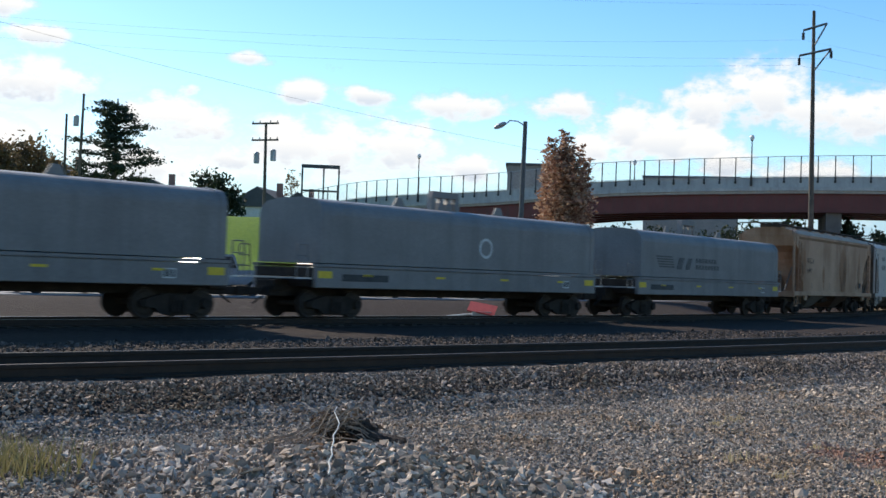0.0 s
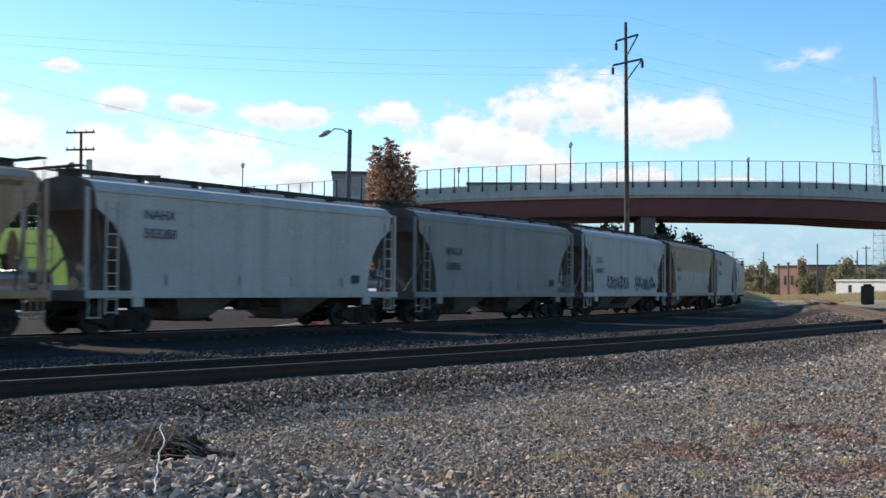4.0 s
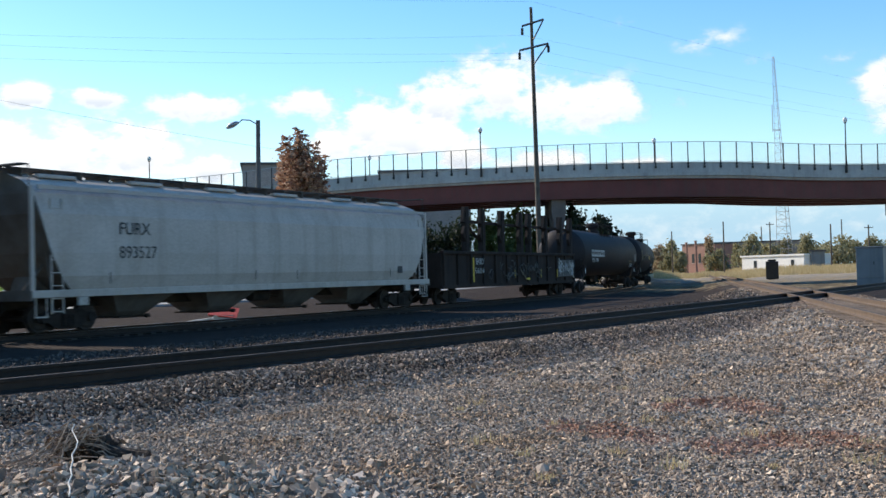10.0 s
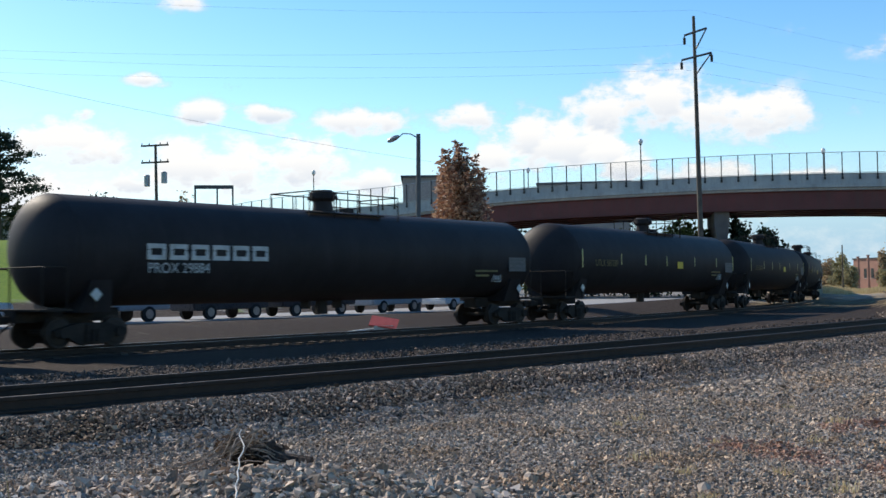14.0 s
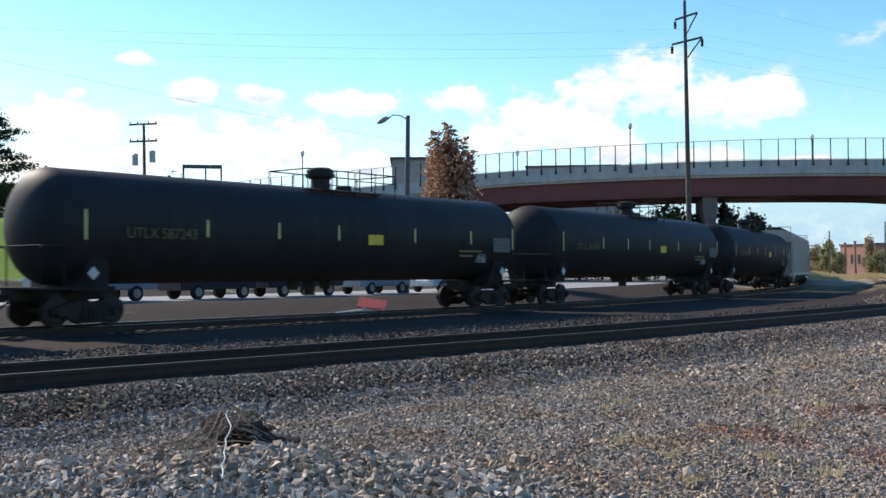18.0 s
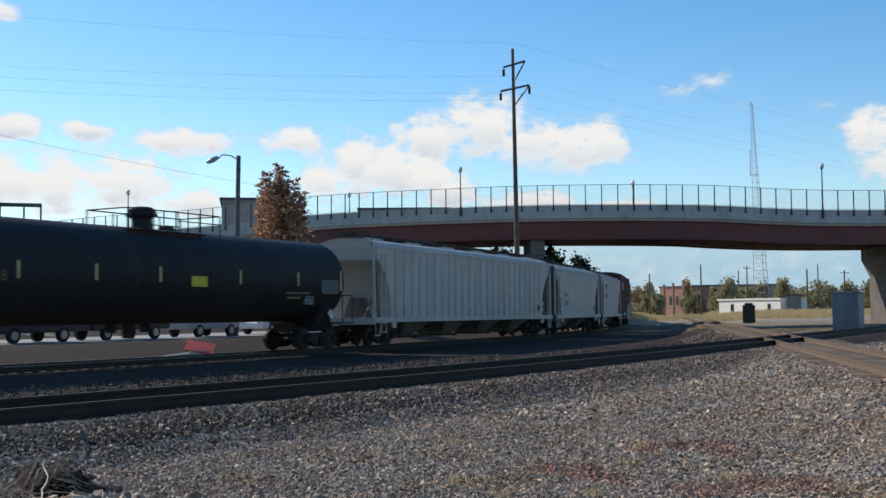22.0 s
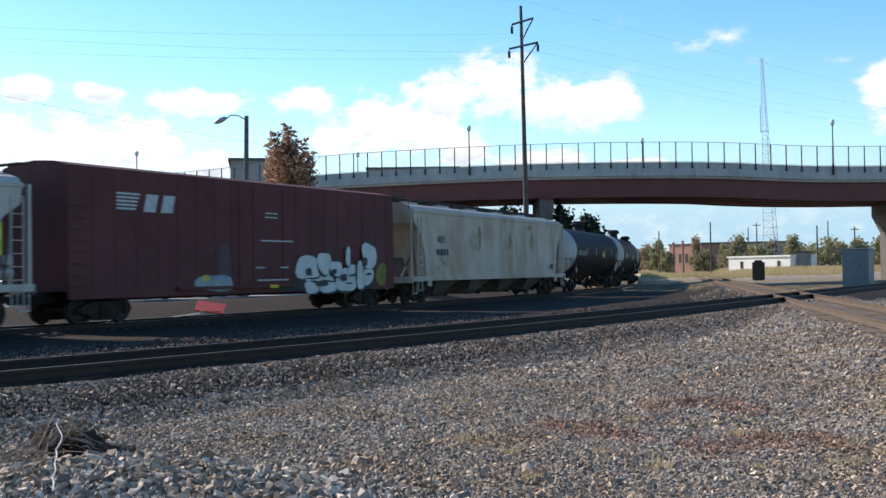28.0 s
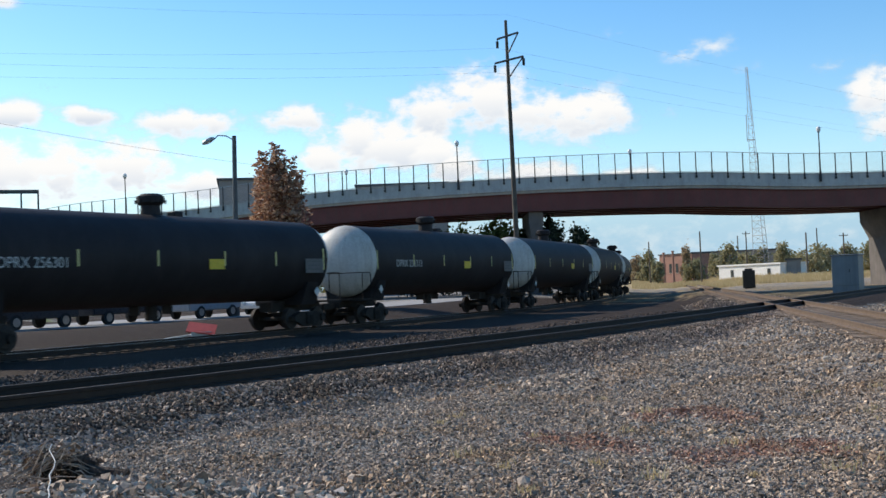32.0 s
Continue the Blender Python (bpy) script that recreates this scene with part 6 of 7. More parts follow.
def bush(az, d, el_top, width, material, label, seed, name="shrub", cat="bush", dens=900, size=0.16, el_bot=None):
    base = Vector(polar(az, d))
    h = max(0.6, EYE + d * math.tan(radians(el_top)) - base.z)
    w = d * math.tan(radians(width)) / 2
    e = empty(name, label, cat)
    e.matrix_basis = pose(*base)
    rg = np.random.default_rng(seed)
    bm = B()
    limbs(bm, (0, 0, -0.3), (0, 0, h * 0.8), 0.05 + h * 0.012, 14, rg, w * 0.9, 0.8, 0.15)
    part("trunk", bm, M["bark"], e)
    P = []
    for k in range(22):
        a, q, t = rg.uniform(0, 2 * math.pi), math.sqrt(rg.uniform(0, 1)), rg.uniform(0.12, 0.9)
        r = w * (1 - max(0, t - 0.5) * 1.1)
        c = np.array([math.cos(a) * r * q, math.sin(a) * r * q, t * h])
        P.append(c + rg.normal(size=(dens // 22, 3)) * np.array([w * 0.2, w * 0.2, h * 0.09]))
    leaves("crown", np.concatenate(P), size, material, e, seed + 1)


M["bark"] = surface("bark", (0.07, 0.05, 0.035), (0.11, 0.085, 0.06), 3, 0.9, bump=0.4)
LEAF = {
    "dark": leaf_material("dark_foliage", (0.012, 0.022, 0.01), (0.035, 0.05, 0.02)),
    "green": leaf_material("green_foliage", (0.045, 0.075, 0.018), (0.10, 0.13, 0.035)),
    "olive": leaf_material("olive_foliage", (0.10, 0.10, 0.03), (0.20, 0.17, 0.06)),
    "brown": leaf_material("brown_foliage", (0.11, 0.075, 0.035), (0.2, 0.14, 0.07)),
    # far foliage: distance haze is mixed into these paler leaf colours
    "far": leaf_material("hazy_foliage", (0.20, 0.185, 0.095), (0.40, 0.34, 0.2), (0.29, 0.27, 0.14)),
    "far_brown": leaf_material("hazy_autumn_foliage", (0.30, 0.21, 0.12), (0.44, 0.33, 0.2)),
    "straw": leaf_material("yellow_green_grass", (0.13, 0.115, 0.045), (0.26, 0.22, 0.095)),
    "dry": leaf_material("dry_grass", (0.45, 0.34, 0.17), (0.60, 0.48, 0.28), (0.50, 0.39, 0.20)),
}


def brush_pile():
    base = Vector(polar(-18.55, 8.55)) + Vector((0, 0, 0.03))
    e = empty("brush_pile", "heap of dead twigs with one pale bare branch", "brushwood")
    e.matrix_basis = pose(*base)
    rg = random.Random(41)
    bm = B()
    pts = [Vector(polar(*p)) - base for p in ((-19.56, 7.0, -10.0), (-19.5, 7.1, -9.7), (-19.58, 7.2, -9.4), (-19.42, 7.3, -9.05), (-19.47, 7.4, -8.75), (-19.36, 7.55, -8.4), (-19.4, 7.65, -8.1), (-19.2, 7.8, -7.8), (-19.12, 7.9, -7.5), (-19.28, 8.05, -7.15), (-19.38, 8.1, -6.95), (-19.26, 8.2, -6.7))]
    tube(bm, pts, 0.0058, 7, 0.0035)
    part("pale_branch", bm, M["pale_wood"], e, "pale peeled bare branch")
    for row in (((-20.2, 8.4, -7.97), (-19.95, 8.4, -7.5), (-19.7, 8.4, -6.91), (-19.42, 8.42, -6.45), (-19.33, 8.42, -6.05)), ((-20.3, 8.15, -8.12), (-19.6, 8.13, -8.28), (-18.9, 8.15, -8.22), (-18.2, 8.2, -8.3)), ((-21.2, 8.3, -8.1), (-20.6, 8.35, -7.7), (-20.2, 8.4, -7.35)), ((-19.33, 8.42, -6.05), (-19.2, 8.42, -6.12), (-19.12, 8.42, -6.25))):
        part("bare_branch", tube(B(), [Vector(polar(*p)) - base for p in row], 0.007, 5, 0.003), M["dead_wood"], e)
    # a dark root stump with a short log lying to one side
    bm = B()
    bmesh.ops.create_icosphere(bm, subdivisions=3, radius=1.0, matrix=Matrix.Translation((0.05, 0.12, 0.12)) @ Matrix.Diagonal((0.13, 0.1, 0.1, 1)))
    for v in bm.verts:
        v.co += Vector((rg.uniform(-0.025, 0.025), rg.uniform(-0.02, 0.02), rg.uniform(-0.03, 0.03)))
    part("root_stump", bm, M["rotten_wood"], e, "dark rotten root stump")
    bm = tube(B(), [(0.08, 0.05, 0.1), (0.2, 0.03, 0.09), (0.31, 0.02, 0.08), (0.42, 0.0, 0.07)], 0.07, 9, 0.045)
    for v in bm.verts:
        v.co += Vector((rg.uniform(-0.012, 0.012), rg.uniform(-0.012, 0.012), rg.uniform(-0.012, 0.012)))
    part("log", bm, M["rotten_wood"], e, "short rotten log")
    for k in range(32):
        a = Vector((rg.uniform(-0.15, 0.12), rg.uniform(-0.18, 0.12), rg.uniform(0.16, 0.36)))
        b = Vector((rg.uniform(-0.7, -0.05), rg.uniform(-0.4, 0.1), rg.uniform(0.0, 0.1)))
        if k > 24:
            a, b = Vector((rg.uniform(-0.1, 0.15), rg.uniform(-0.15, 0.1), rg.uniform(0.1, 0.3))), Vector((rg.uniform(0.1, 0.36), rg.uniform(-0.3, 0.1), rg.uniform(0.02, 0.12)))
        m = (a + b) / 2 + Vector((rg.uniform(-0.05, 0.05), rg.uniform(-0.05, 0.05), rg.uniform(-0.02, 0.04)))
        r = rg.uniform(0.003, 0.009)
        part("twig", tube(B(), [a, a.lerp(m, 0.5) + Vector((rg.uniform(-0.02, 0.02), 0, 0.02)), m, m.lerp(b, 0.5) + Vector((0, rg.uniform(-0.02, 0.02), -0.01)), b], r, 5, r * 0.4), M["dead_wood"], e)
    g = np.random.default_rng(5)
    leaves("dead_leaves", g.normal(size=(380, 3)) * np.array([0.12, 0.08, 0.07]) + np.array([-0.12, 0.08, 0.14]), 0.03, LEAF["deadleaf"], e, 43, "matted dark dead leaves")


M["rotten_wood"] = surface("rotten_wood", (0.028, 0.019, 0.014), (0.075, 0.05, 0.036), 9, 0.95, bump=0.6)
M["pale_wood"] = surface("peeled_wood", (0.78, 0.74, 0.66), (0.6, 0.56, 0.48), 20, 0.7, bump=0.2)
M["dead_wood"] = surface("dead_twigs", (0.19, 0.14, 0.105), (0.38, 0.3, 0.225), 12, 0.85, bump=0.2)
LEAF["deadleaf"] = leaf_material("dead_leaf", (0.045, 0.03, 0.02), (0.14, 0.095, 0.062))


def weed(az, d, h, n, seed, label, mat="dry"):
    base = Vector(polar(az, d))
    e = empty("weed_clump", label, "weeds", "weeds in the gravel")
    e.matrix_basis = pose(*base)
    rg = np.random.default_rng(seed)
    V, F = [], []
    for k in range(n):
        p = np.array([*rg.normal(0, h * 0.55, 2), -0.02])
        lean = rg.normal(0, 0.35, 2)
        L = h * rg.uniform(0.35, 1.1)
        a = rg.uniform(0, math.pi)
        w = np.array([math.cos(a), math.sin(a), 0]) * 0.006
        mid = p + np.array([lean[0] * L * 0.4, lean[1] * L * 0.4, L * 0.6])
        tip = p + np.array([lean[0] * L, lean[1] * L, L])
        i = len(V)
        V += [p - w, p + w, mid + w * 0.8, mid - w * 0.8, tip]
        F += [(i, i + 1, i + 2, i + 3), (i + 3, i + 2, i + 4)]
    me = bpy.data.meshes.new("foliage")
    me.from_pydata([tuple(v) for v in V], [], F)
    me.materials.append(LEAF[mat])
    o = tagged(new("foliage", me), kind="stuff")
    o.parent = e


build_gravel()
autumn_tree()
pine_tree()
brush_pile()
weed(-33.6, 8.2, 0.3, 130, 51, "tall clump of yellowing grass in the gravel", "straw")
weed(-35.0, 8.7, 0.28, 110, 52, "clump of yellow-green grass in the gravel", "straw")
rw = random.Random(8)
for k in range(26):
    weed(rw.uniform(-2, 22), rw.uniform(8.0, 15), rw.uniform(0.05, 0.14), 26, 60 + k, "small tuft of dry weeds between the stones")


# ---- street behind the train, with parked cars ----
def beside(s, off):
    """A point off metres to the left of the main track."""
    x, y, h = main_at(s)
    return x - math.cos(h) * off, y + math.sin(h) * off, h


def build_street():
    rows = []
    for s in np.arange(-70, 61, 3.0):
        x, y, h = beside(s, 15.0)
        rows.append((x, y, float(ground_z(x, y)) + 0.03, h))
    bm = sweep(B(), rows, [(-4.5, 0), (4.5, 0), (4.5, -0.6), (-4.5, -0.6)])
    tagged(part("street", bm, M["asphalt"]), "worn pale asphalt street behind the railway", "road", kind="structure")


M["asphalt"] = surface("pale_asphalt", (0.30, 0.29, 0.28), (0.36, 0.35, 0.335), 0.8, 0.9, bump=0.2, fine=30)
M["glass"] = surface("car_glass", (0.02, 0.025, 0.03), (0.03, 0.035, 0.04), 2, 0.1, bump=0)
M["tyre"] = surface("tyre_rubber", (0.02, 0.02, 0.02), (0.035, 0.035, 0.035), 8, 0.85, bump=0.2)
M["alloy"] = surface("alloy_rim", (0.45, 0.45, 0.46), (0.35, 0.35, 0.36), 8, 0.35, metal=0.8, bump=0)
M["lens"] = surface("lamp_lens", (0.8, 0.8, 0.78), (0.7, 0.7, 0.68), 8, 0.15, bump=0)


def parked_car(s, off, colour, label, kind="sedan", turn=0.0):
    x, y, h = beside(s, off)
    car = empty("parked_car", label, "car", "cars along the street")
    car.matrix_basis = pose(x, y, float(ground_z(x, y)) + 0.035, 0, 0, 90 - math.degrees(h) + turn)
    body = P.get(colour) or paint(colour, *CAR_PAINT[colour], streak=0.05, rough=0.3)
    if kind == "sedan":
        low = [(-2.25, 0.35), (-2.3, 0.62), (-2.1, 0.78), (-1.15, 0.88), (1.25, 0.95), (2.15, 0.92), (2.25, 0.6), (2.2, 0.32)]
        top = [(-1.2, 0.87), (-0.45, 1.38), (0.15, 1.45), (0.85, 1.4), (1.6, 0.93)]
    elif kind == "pickup":
        low = [(-2.7, 0.45), (-2.75, 1.0), (-1.5, 1.12), (2.75, 1.12), (2.75, 0.5)]
        top = [(-1.5, 1.1), (-0.8, 1.75), (0.7, 1.78), (0.95, 1.1)]
    else:
        low = [(-2.3, 0.4), (-2.35, 0.85), (-1.6, 1.02), (2.2, 1.08), (2.25, 0.45)]
        top = [(-1.6, 1.0), (-0.9, 1.66), (1.9, 1.68), (2.2, 1.06)]
    bm = plate(B(), low, -0.87, 0.87)
    bmesh.ops.bevel(bm, geom=list(bm.edges), offset=0.06, segments=2, affect="EDGES")
    part("body", bm, body, car)
    bm = plate(B(), top, -0.74, 0.74)
    bmesh.ops.bevel(bm, geom=list(bm.edges), offset=0.05, segments=2, affect="EDGES")
    part("cabin", bm, body, car)
    c = Vector((sum(p[0] for p in top) / len(top), 0, sum(p[1] for p in top) / len(top)))
    for sy in (-1, 1):
        win = [(c.x + (px - c.x) * 0.84, c.z + (pz - c.z) * 0.72) for px, pz in top]
        part("side_window", plate(B(), win, sy * 0.745 - 0.006, sy * 0.745 + 0.006), M["glass"], car)
        for wx in (-1.38, 1.38) if kind != "pickup" else (-1.75, 1.6):
            w = part("wheel", cyl(B(), (wx, sy * 0.7, 0.33), (wx, sy * 0.9, 0.33), 0.33, seg=20), M["tyre"], car)
            part("rim", cyl(B(), (wx, sy * 0.9, 0.33), (wx, sy * 0.915, 0.33), 0.2, seg=12), M["alloy"], w)
        part("headlight", box(B(), -2.3, -2.18, sy * 0.62 - 0.17, sy * 0.62 + 0.17, 0.62, 0.75, bev=0.02), M["lens"], car)


CAR_PAINT = {"car_white": ((0.72, 0.72, 0.7), (0.66, 0.66, 0.64)), "car_silver": ((0.40, 0.41, 0.42), (0.35, 0.36, 0.37)), "car_dark": ((0.03, 0.035, 0.045), (0.045, 0.05, 0.06)), "car_red": ((0.3, 0.03, 0.025), (0.25, 0.025, 0.02))}
build_street()
for s, off, col, lab, kind in ((-38, 12.5, "car_white", "white parked saloon car", "sedan"), (-29, 12.6, "car_silver", "silver parked saloon car", "sedan"), (-22.0, 12.4, "car_white", "white parked saloon car", "sedan"), (-14.8, 12.6, "car_silver", "silver parked pickup truck", "pickup"), (-8.2, 12.6, "car_dark", "dark parked estate car", "wagon"), (-2.0, 12.7, "car_dark", "dark parked pickup truck", "pickup"), (4.8, 12.7, "car_silver", "silver parked estate car", "wagon"), (12.0, 12.7, "car_white", "white parked saloon car", "sedan")):
    parked_car(s, off, col, lab, kind)


def debris():
    x, y, _ = polar(-12.55, 47.0)
    e = empty("broken_barricade", "broken red and white barricade boards lying by the track", "debris")
    e.matrix_basis = pose(x, y, float(ground_z(x, y)), 0, 0, 20)
    part("red_board", box(B(), -0.2, 0.95, -0.45, 0.45, 0.0, 0.05, m=pose(0, 0, 0.4, 24, 9, -14)), M["red_board"], e, "faded red board")
    part("white_board", box(B(), -1.9, 0.2, -0.3, -0.1, 0.0, 0.05, m=pose(0, 0, 0.12, 0, -6, 12)), M["white"], e, "white plank")
    part("foot", box(B(), -0.1, 0.7, -0.45, -0.35, 0.0, 0.24), M["white"], e)


M["red_board"] = surface("faded_red", (0.55, 0.10, 0.08), (0.45, 0.07, 0.06), 4, 0.6, bump=0)
debris()


# ---- far things ----
# brick and taupe wall colours are lightened to carry the haze of distance
M["brick"] = surface("hazy_old_brick", (0.40, 0.22, 0.165), (0.32, 0.18, 0.14), 0.4, 0.9, bump=0.1, fine=3)
M["roof"] = surface("dark_roof", (0.08, 0.08, 0.085), (0.11, 0.11, 0.11), 0.5, 0.85, bump=0.1, fine=5)
M["block_wall"] = surface("taupe_wall", (0.31, 0.28, 0.255), (0.25, 0.23, 0.215), 0.3, 0.85, bump=0.1, fine=3)
M["far_white"] = surface("far_white_wall", (0.8, 0.79, 0.76), (0.72, 0.71, 0.68), 0.3, 0.8, bump=0.05, fine=3)
M["shelter"] = surface("shelter_grey", (0.22, 0.24, 0.25), (0.18, 0.2, 0.21), 0.8, 0.5, metal=0.3, bump=0.05, streak=0.2)


def facing(az0, az1, d, el_top, depth, name, label, wall, cat="building", base_el=None, windows=(), roof=True, roof_mat="roof", turn=0.0):
    """A box-shaped building that faces the standpoint, between two bearings."""
    am = (az0 + az1) / 2
    x, y = d * math.sin(radians(am)), d * math.cos(radians(am))
    w = 2 * d * math.tan(radians((az1 - az0) / 2))
    z0 = float(ground_z(x, y)) - 0.5
    h = EYE + d * math.tan(radians(el_top)) - z0
    e = empty(name, label, cat)
    e.matrix_basis = pose(x, y, z0, 0, 0, -am + turn)
    w = w / math.cos(radians(turn))
    part("wall", box(B(), -w / 2, w / 2, 0, depth, 0, h), M[wall], e)
    if roof:
        part("roof", box(B(), -w / 2 - 0.3, w / 2 + 0.3, -0.3, depth + 0.3, h, h + 0.35), M[roof_mat], e)
    for x0, x1, za, zb in windows:
        wn_ = part("window", box(B(), w * x0, w * x1, -0.06, -0.01, h * za, h * zb), M["window"], e)
        part("window_sill", box(B(), w * x0 - 0.1, w * x1 + 0.1, -0.16, -0.01, h * za - 0.14, h * za - 0.02), M["concrete"], wn_)
    return e


M["window"] = surface("dark_window", (0.03, 0.035, 0.04), (0.05, 0.055, 0.06), 1, 0.2, bump=0)
facing(-11.05, -8.75, 172, 5.75, 14, "office_block", "plain taupe flat-roofed building behind the overpass", "block_wall")
facing(-4.2, 0.4, 200, 5.28, 18, "warehouse", "long low grey flat-roofed building behind the overpass", "block_wall")
facing(10.88, 12.45, 345, 1.2, 25, "brick_warehouse", "weathered red brick warehouse end", "brick", windows=[(-0.4 + 0.2 * k, -0.32 + 0.2 * k, 0.4, 0.7) for k in range(5)], turn=-42)
facing(12.47, 16.47, 347, 1.24, 25, "grey_warehouse", "long grey flat-roofed warehouse beyond the field", "block_wall")
facing(13.71, 16.6, 250, 0.52, 8, "white_shed", "long low white shed with dark doors", "far_white", windows=[(-0.3, -0.25, 0.3, 0.75), (-0.02, 0.03, 0.3, 0.75), (0.3, 0.35, 0.3, 0.75)], roof_mat="far_white", turn=-44)
facing(16.95, 17.6, 245, 0.70, 8, "grey_shed", "low plain grey metal shed", "shelter")
for az in (11.1, 11.55):
    x, y, z = polar(az, 330)
    t = empty("brick_stack", "tall narrow brick stack", "chimney")
    t.matrix_basis = pose(x, y, z - 0.5)
    part("shaft", cyl(B(), (0, 0, 0), (0, 0, 9.5), 0.4, 0.32, 10), M["brick"], t)
    part("cap", cyl(B(), (0, 0, 9.5), (0, 0, 9.8), 0.45, 0.45, 10), M["brick"], t)


def shelter():
    d = 80.0
    x, y, _ = polar(19.62, d)
    z = EYE + d * math.tan(radians(-0.71))
    e = empty("signal_shelter", "grey sheet-metal signal equipment shelter", "shelter")
    e.matrix_basis = pose(x, y, z, 0, 0, -28)
    part("body", box(B(), -0.85, 0.85, -0.2, 2.2, 0.1, 2.1, bev=0.02), M["shelter"], e)
    part("roof", box(B(), -0.92, 0.92, -0.28, 2.28, 2.1, 2.2, bev=0.03), M["shelter"], e)
    part("foundation", box(B(), -0.84, 0.84, -0.19, 2.19, -1.0, 0.1), M["shelter"], e)
    dr = part("door", box(B(), -0.5, 0.4, -0.225, -0.201, 0.2, 2.0), M["shelter"], e)
    part("handle", box(B(), 0.25, 0.3, -0.26, -0.225, 1.0, 1.2), M["black_steel"], dr)
    d = 150.0
    x, y, z = polar(15.15, d)
    z = min(z, EYE + d * math.tan(radians(-0.45)))
    e = empty("signal_cabinet", "black signal cabinet standing at the edge of the field", "cabinet")
    e.matrix_basis = pose(x, y, z, 0, 0, -15)
    part("body", box(B(), -0.78, 0.78, -0.5, 0.6, 0.1, 2.35, bev=0.05), M["black_steel"], e)
    part("hood", box(B(), -0.5, 0.5, -0.4, 0.5, 2.35, 2.6, bev=0.06), M["black_steel"], e)
    part("base", box(B(), -0.5, 0.5, -0.4, 0.4, -0.8, 0.1), M["black_steel"], e)
    for q in (-0.38, 0.38):
        part("door", box(B(), q - 0.34, q + 0.34, -0.53, -0.501, 0.2, 2.25), M["black_steel"], e)


shelter()


def lattice_tower():
    d = 300.0
    x, y, _ = polar(15.85, d)
    z0 = float(ground_z(x, y)) - 0.5
    top = EYE + d * math.tan(radians(10.12)) - z0
    e = empty("radio_mast", "slender steel lattice radio mast with side aerials", "tower")
    e.matrix_basis = pose(x, y, z0)
    lean = -d * math.tan(radians(0.35))

    def leg(k, z):
        w = 2.2 * (1 - z / top) ** 1.2 + 0.32
        a = k * 2 * math.pi / 3 + 0.5
        return Vector((lean * (z / top) + w * math.cos(a), w * math.sin(a), z))
    zs = np.linspace(0, top, 30)
    for k in range(3):
        part("leg", tube(B(), [leg(k, z) for z in zs], 0.075, 5, 0.045), M["mast"], e)
    bm = B()
    for a, b in zip(zs, zs[1:]):
        for k in range(3):
            cyl(bm, leg(k, a), leg((k + 1) % 3, b), 0.032, seg=4, caps=False)
            cyl(bm, leg(k, b), leg((k + 1) % 3, b), 0.032, seg=4, caps=False)
    part("bracing", bm, M["mast"], e)
    q = leg(0, top * 0.66)
    bm = B()
    cyl(bm, q + Vector((-2.0, 0, 0)), q, 0.08, seg=5), cyl(bm, q + Vector((-2.0, 0, -0.5)), q + Vector((-2.0, 0, 6.5)), 0.09, seg=6)
    part("aerial", bm, M["mast"], e)


M["mast"] = surface("mast_steel", (0.36, 0.33, 0.33), (0.45, 0.43, 0.43), 0.4, 0.6, metal=0.2, bump=0)
lattice_tower()


def utility_pole(az, d, el, label, arms=(), cans=(), lean=0.0, r=0.16, arm_w=2.4, group="utility poles"):
    base = Vector(polar(az, d))
    top = EYE + d * math.tan(radians(el)) - base.z
    e = empty("utility_pole", label, "utility pole", group)
    e.matrix_basis = pose(*base, 0, lean, 0)
    part("pole", cyl(B(), (0, 0, -0.5), (0, 0, top), r, r * 0.65, 10), M["pole_wood"], e)
    for dz in arms:
        part("cross_arm", box(B(), -arm_w / 2, arm_w / 2, -0.2, -0.1, top - dz - 0.07, top - dz + 0.07), M["pole_wood"], e)
        for q in (-0.46, -0.2, 0.2, 0.46):
            part("insulator", cyl(B(), (arm_w * q, -0.15, top - dz + 0.07), (arm_w * q, -0.15, top - dz + 0.25), 0.05, 0.03, 6), M["galv_dark"], e)
    for q, dz in cans:
        bm = B()
        cyl(bm, (q, -0.1, top - dz - 0.85), (q, -0.1, top - dz), 0.24, seg=14)
        cyl(bm, (q, -0.1, top - dz), (q, -0.1, top - dz + 0.1), 0.26, 0.16, seg=14)
        part("transformer", bm, M["galv"], e, "grey transformer can")
    return base + Vector((math.tan(radians(lean)) * top, 0, top))


utility_pole(-23.25, 96, 7.4, "wooden utility pole with two cross arms and transformers", (0.1, 1.5), ((-0.75, 2.6), (0.75, 2.4)), lean=-0.8)
utility_pole(-32.2, 104, 8.2, "wooden utility pole with a transformer can", (), ((-0.55, 2.0),), lean=1.2)
utility_pole(-32.85, 112, 7.2, "bare wooden utility pole", ())
for az, d, el in ((10.4, 260, 1.9), (12.9, 240, 2.3), (17.9, 230, 2.0), (18.4, 300, 2.2), (15.1, 280, 2.2), (19.6, 250, 1.9), (14.7, 330, 2.0)):
    bare = d not in (280, 250)
    utility_pole(az, d, el, "bare distant wooden pole" if bare else "distant wooden pole with a cross arm", () if bare else (0.6,), r=0.2, arm_w=1.8, group="distant poles")
for k, (a, off) in enumerate(zip(ENDS, (0, 0, 0, 0))):
    b = Vector((-150 + 3 * k, 62 - 9 * k, 31 + (k in (0, 3)) * 3))
    wire(a, b, 5.0)
    wire(a, (150, 210 + 4 * k, a.z + 1.5), 2.5)
wire(polar(-44, 95, 12.6), polar(-8, 118, 6.3), 1.0, r=0.012)


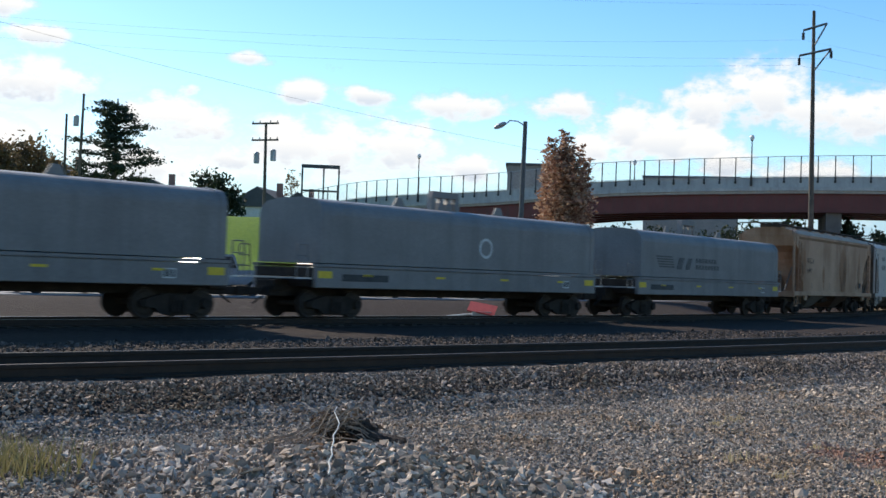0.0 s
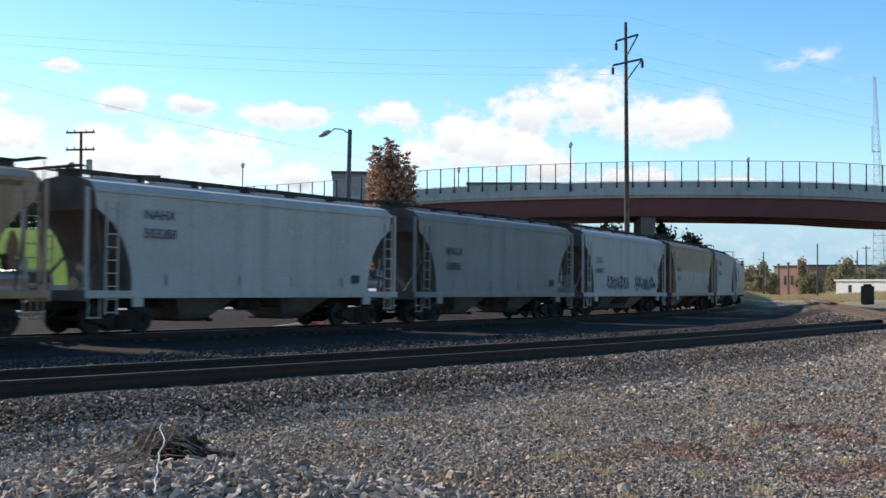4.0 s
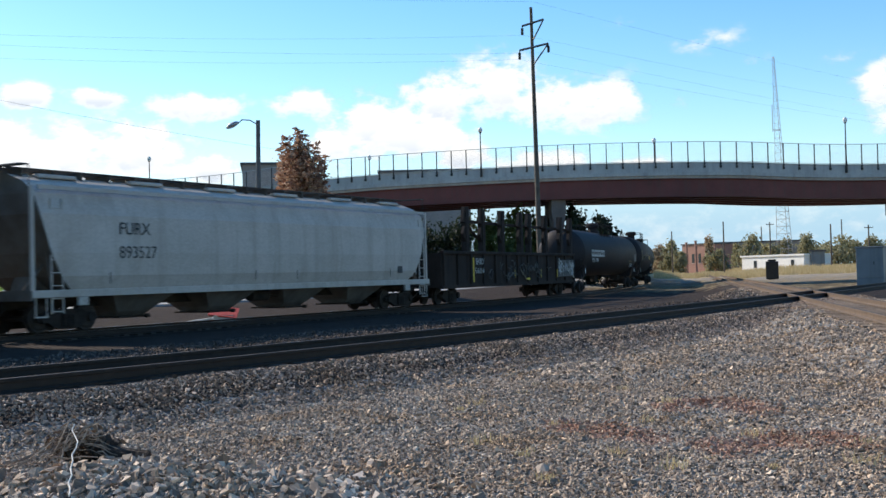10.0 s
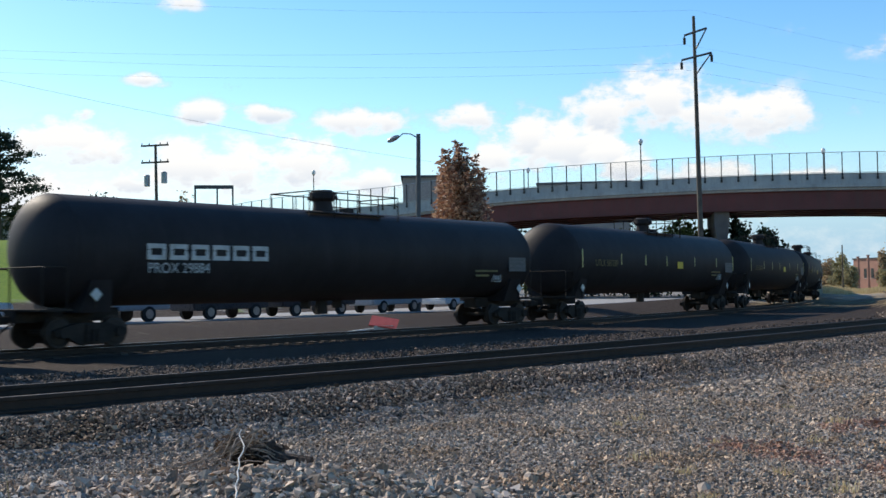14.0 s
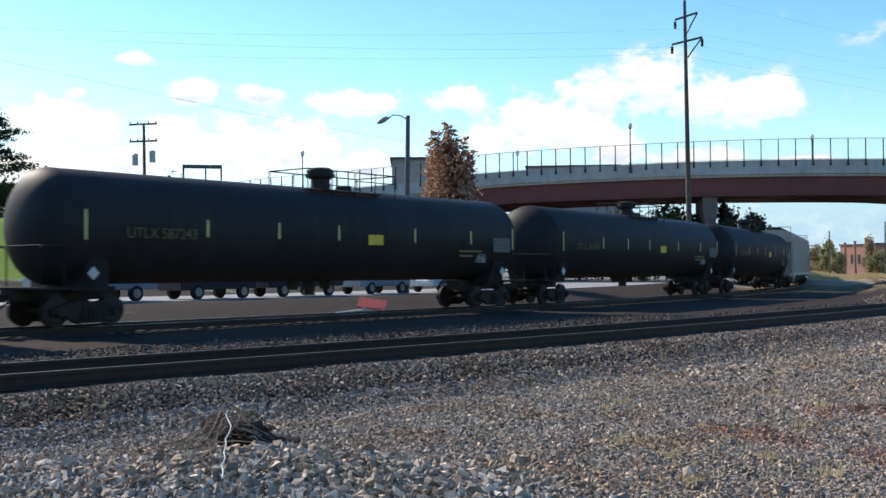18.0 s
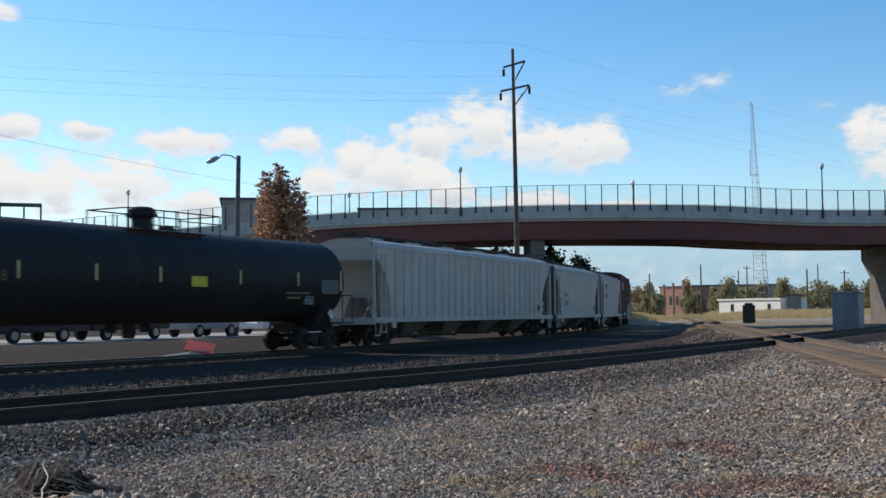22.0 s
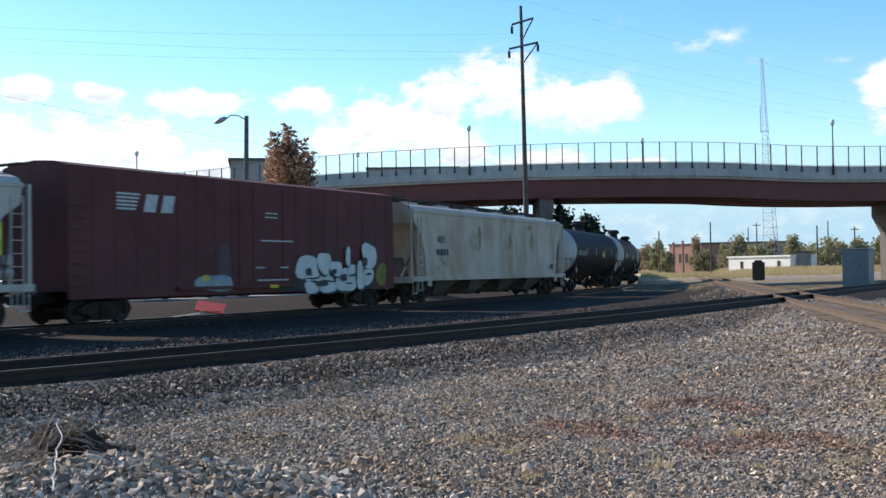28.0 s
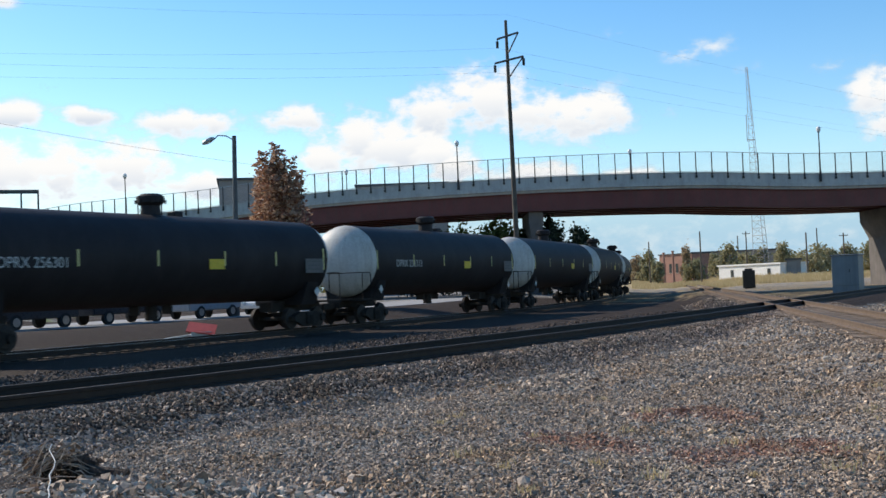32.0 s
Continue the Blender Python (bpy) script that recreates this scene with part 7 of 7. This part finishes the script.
def sign_gantry():
    d = 146.0
    x, y, _ = polar(-20.5, d)
    z = EYE + d * math.tan(radians(3.6))
    e = empty("steel_gantry", "square steel pipe gantry frame on the ramp", "gantry")
    e.matrix_basis = pose(x, y, z, 0, 0, 20)
    top = d * (math.tan(radians(5.42)) - math.tan(radians(3.6)))
    for yy in (0, 1.8):
        for xx in (-2.35, 0.4, 2.35):
            part("post", box(B(), xx - 0.1, xx + 0.1, yy - 0.1, yy + 0.1, -7, top), M["galv_dark"], e)
        part("beam", box(B(), -2.45, 2.45, yy - 0.11, yy + 0.11, top - 0.3, top), M["galv_dark"], e)
    part("walkway", box(B(), -2.4, 2.4, 0, 1.8, 1.3, 1.42), M["galv_dark"], e)


sign_gantry()


def house(az, d, el, w, label, wall, seed):
    base = Vector(polar(az, d))
    ridge = EYE + d * math.tan(radians(el)) - base.z
    eave = ridge * 0.62
    e = empty("house", label, "house", "houses on the hill")
    e.matrix_basis = pose(*base, 0, 0, seed * 13 % 40 - 20)
    part("wall", box(B(), -w / 2, w / 2, 0, 8, -0.5, eave), M[wall], e)
    rf = part("roof", plate(B(), [(-w / 2 - 0.5, eave - 0.1), (0, ridge), (w / 2 + 0.5, eave - 0.1)], -0.4, 8.4), M["roof"], e)
    part("chimney", box(B(), w * 0.2, w * 0.2 + 0.7, 3, 3.7, eave, ridge + 0.7), M["brick"], rf)
    for q in (-0.28, 0.12):
        wq = part("window", box(B(), w * q, w * q + 0.9, -0.05, -0.01, eave * 0.35, eave * 0.35 + 1.3), M["window"], e)
        part("frame", box(B(), w * q - 0.08, w * q + 0.98, -0.08, -0.051, eave * 0.35 + 1.3, eave * 0.35 + 1.4), M["far_white"], wq)


house(-21.6, 150, 4.0, 6.5, "far house with a grey gable roof on the hill", "block_wall", 3)
house(-23.6, 150, 4.2, 8, "far house with a dark gable roof on the hill", "far_white", 5)
house(-29.0, 140, 4.4, 10, "far house with a dark gable roof on the hill", "block_wall", 9)
house(-33.5, 150, 5.0, 11, "far house with a dark gable roof on the hill", "brick", 12)
for k, (az, d, el, w, col, n) in enumerate(((-34.6, 115, 5.9, 2.6, "brown", 2600), (-33.2, 118, 5.4, 2.0, "brown", 2000), (-36.2, 112, 5.6, 3.0, "brown", 2600), (-31.6, 122, 4.9, 2.2, "dark", 1600), (-29.2, 118, 4.6, 2.0, "dark", 1500), (-25.7, 116, 4.75, 2.3, "dark", 1900), (-21.9, 160, 5.0, 1.2, "brown", 500))):
    bush(az, d, el, w, LEAF[col], {"brown": "bare-topped brown autumn tree on the hill", "dark": "dark round-crowned tree on the hill"}[col], 100 + 3 * k, "hill_tree", "tree", n, 0.22)
for k, (az, d, el, w, col, n) in enumerate(((-4.9, 138, 2.75, 2.6, "dark", 3000), (-3.2, 140, 2.7, 2.4, "dark", 3000), (-1.6, 139, 2.8, 2.4, "dark", 3000), (0.0, 138, 2.8, 2.2, "dark", 3000), (3.0, 122, 3.1, 2.2, "green", 4560), (4.1, 126, 2.9, 1.6, "green", 3360), (6.2, 118, 2.95, 1.7, "dark", 6240), (7.1, 114, 2.6, 1.3, "dark", 4320), (5.4, 121, 3.2, 1.4, "dark", 4320), (1.5, 124, 3.05, 1.8, "green", 3600))):
    bush(az, d, el, w, LEAF[col], "dense dark shrubs growing beneath the overpass", 150 + 3 * k, "shrub", "bush", n, 0.2)
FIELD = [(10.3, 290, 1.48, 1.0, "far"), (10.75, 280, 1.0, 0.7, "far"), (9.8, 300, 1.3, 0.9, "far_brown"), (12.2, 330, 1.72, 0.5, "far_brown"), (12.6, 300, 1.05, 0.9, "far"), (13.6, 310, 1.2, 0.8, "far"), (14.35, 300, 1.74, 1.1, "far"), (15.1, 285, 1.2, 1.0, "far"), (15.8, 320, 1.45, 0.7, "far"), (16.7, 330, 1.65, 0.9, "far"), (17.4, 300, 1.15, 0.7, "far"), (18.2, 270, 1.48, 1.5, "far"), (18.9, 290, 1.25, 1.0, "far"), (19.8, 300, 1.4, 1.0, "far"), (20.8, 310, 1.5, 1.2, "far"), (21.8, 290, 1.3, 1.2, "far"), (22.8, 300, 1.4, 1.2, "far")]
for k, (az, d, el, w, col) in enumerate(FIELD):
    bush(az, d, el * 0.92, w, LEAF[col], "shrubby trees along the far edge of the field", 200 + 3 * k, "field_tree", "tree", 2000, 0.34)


def far_woods():
    P = []
    rg = np.random.default_rng(71)
    for a in np.arange(-62, 62, 0.55):
        d = rg.uniform(430, 620)
        h = rg.uniform(5, 11)
        if -20 < a < 8:
            h *= 1.2
        for _ in range(3):
            c = np.array([d * math.sin(radians(a)), d * math.cos(radians(a)), 1.0]) + rg.normal(size=3) * np.array([3, 3, 0])
            P.append(c + rg.normal(size=(34, 3)) * np.array([2.6, 2.6, 0]) + np.stack([np.zeros(34), np.zeros(34), rg.uniform(0, h, 34)], 1))
    o = leaves("far_woods", np.concatenate(P), 1.0, LEAF["olive"], None, 72)
    tagged(o, "low olive and brown woods along the horizon", "woods", kind="stuff")


far_woods()


def tall_grass():
    rg = np.random.default_rng(81)
    n = 16000
    d, a = rg.uniform(180, 300, n), np.radians(rg.uniform(9.5, 26, n))
    x, y = d * np.sin(a), d * np.cos(a)
    z = ground_z(x, y)
    h = rg.uniform(0.3, 1.0, n)
    w = rg.uniform(0.06, 0.2, n)
    V = np.stack([np.stack([x - w, y, z], 1), np.stack([x + w, y, z], 1), np.stack([x + rg.normal(0, 0.15, n), y, z + h], 1)], 1).reshape(-1, 3)
    me = bpy.data.meshes.new("dry_grass")
    me.from_pydata(V.tolist(), [], np.arange(3 * n).reshape(n, 3).tolist())
    me.materials.append(LEAF["dry"])
    tagged(new("dry_grass", me), "pale dry grass over the far field", "grass", kind="stuff")


tall_grass()


motions()
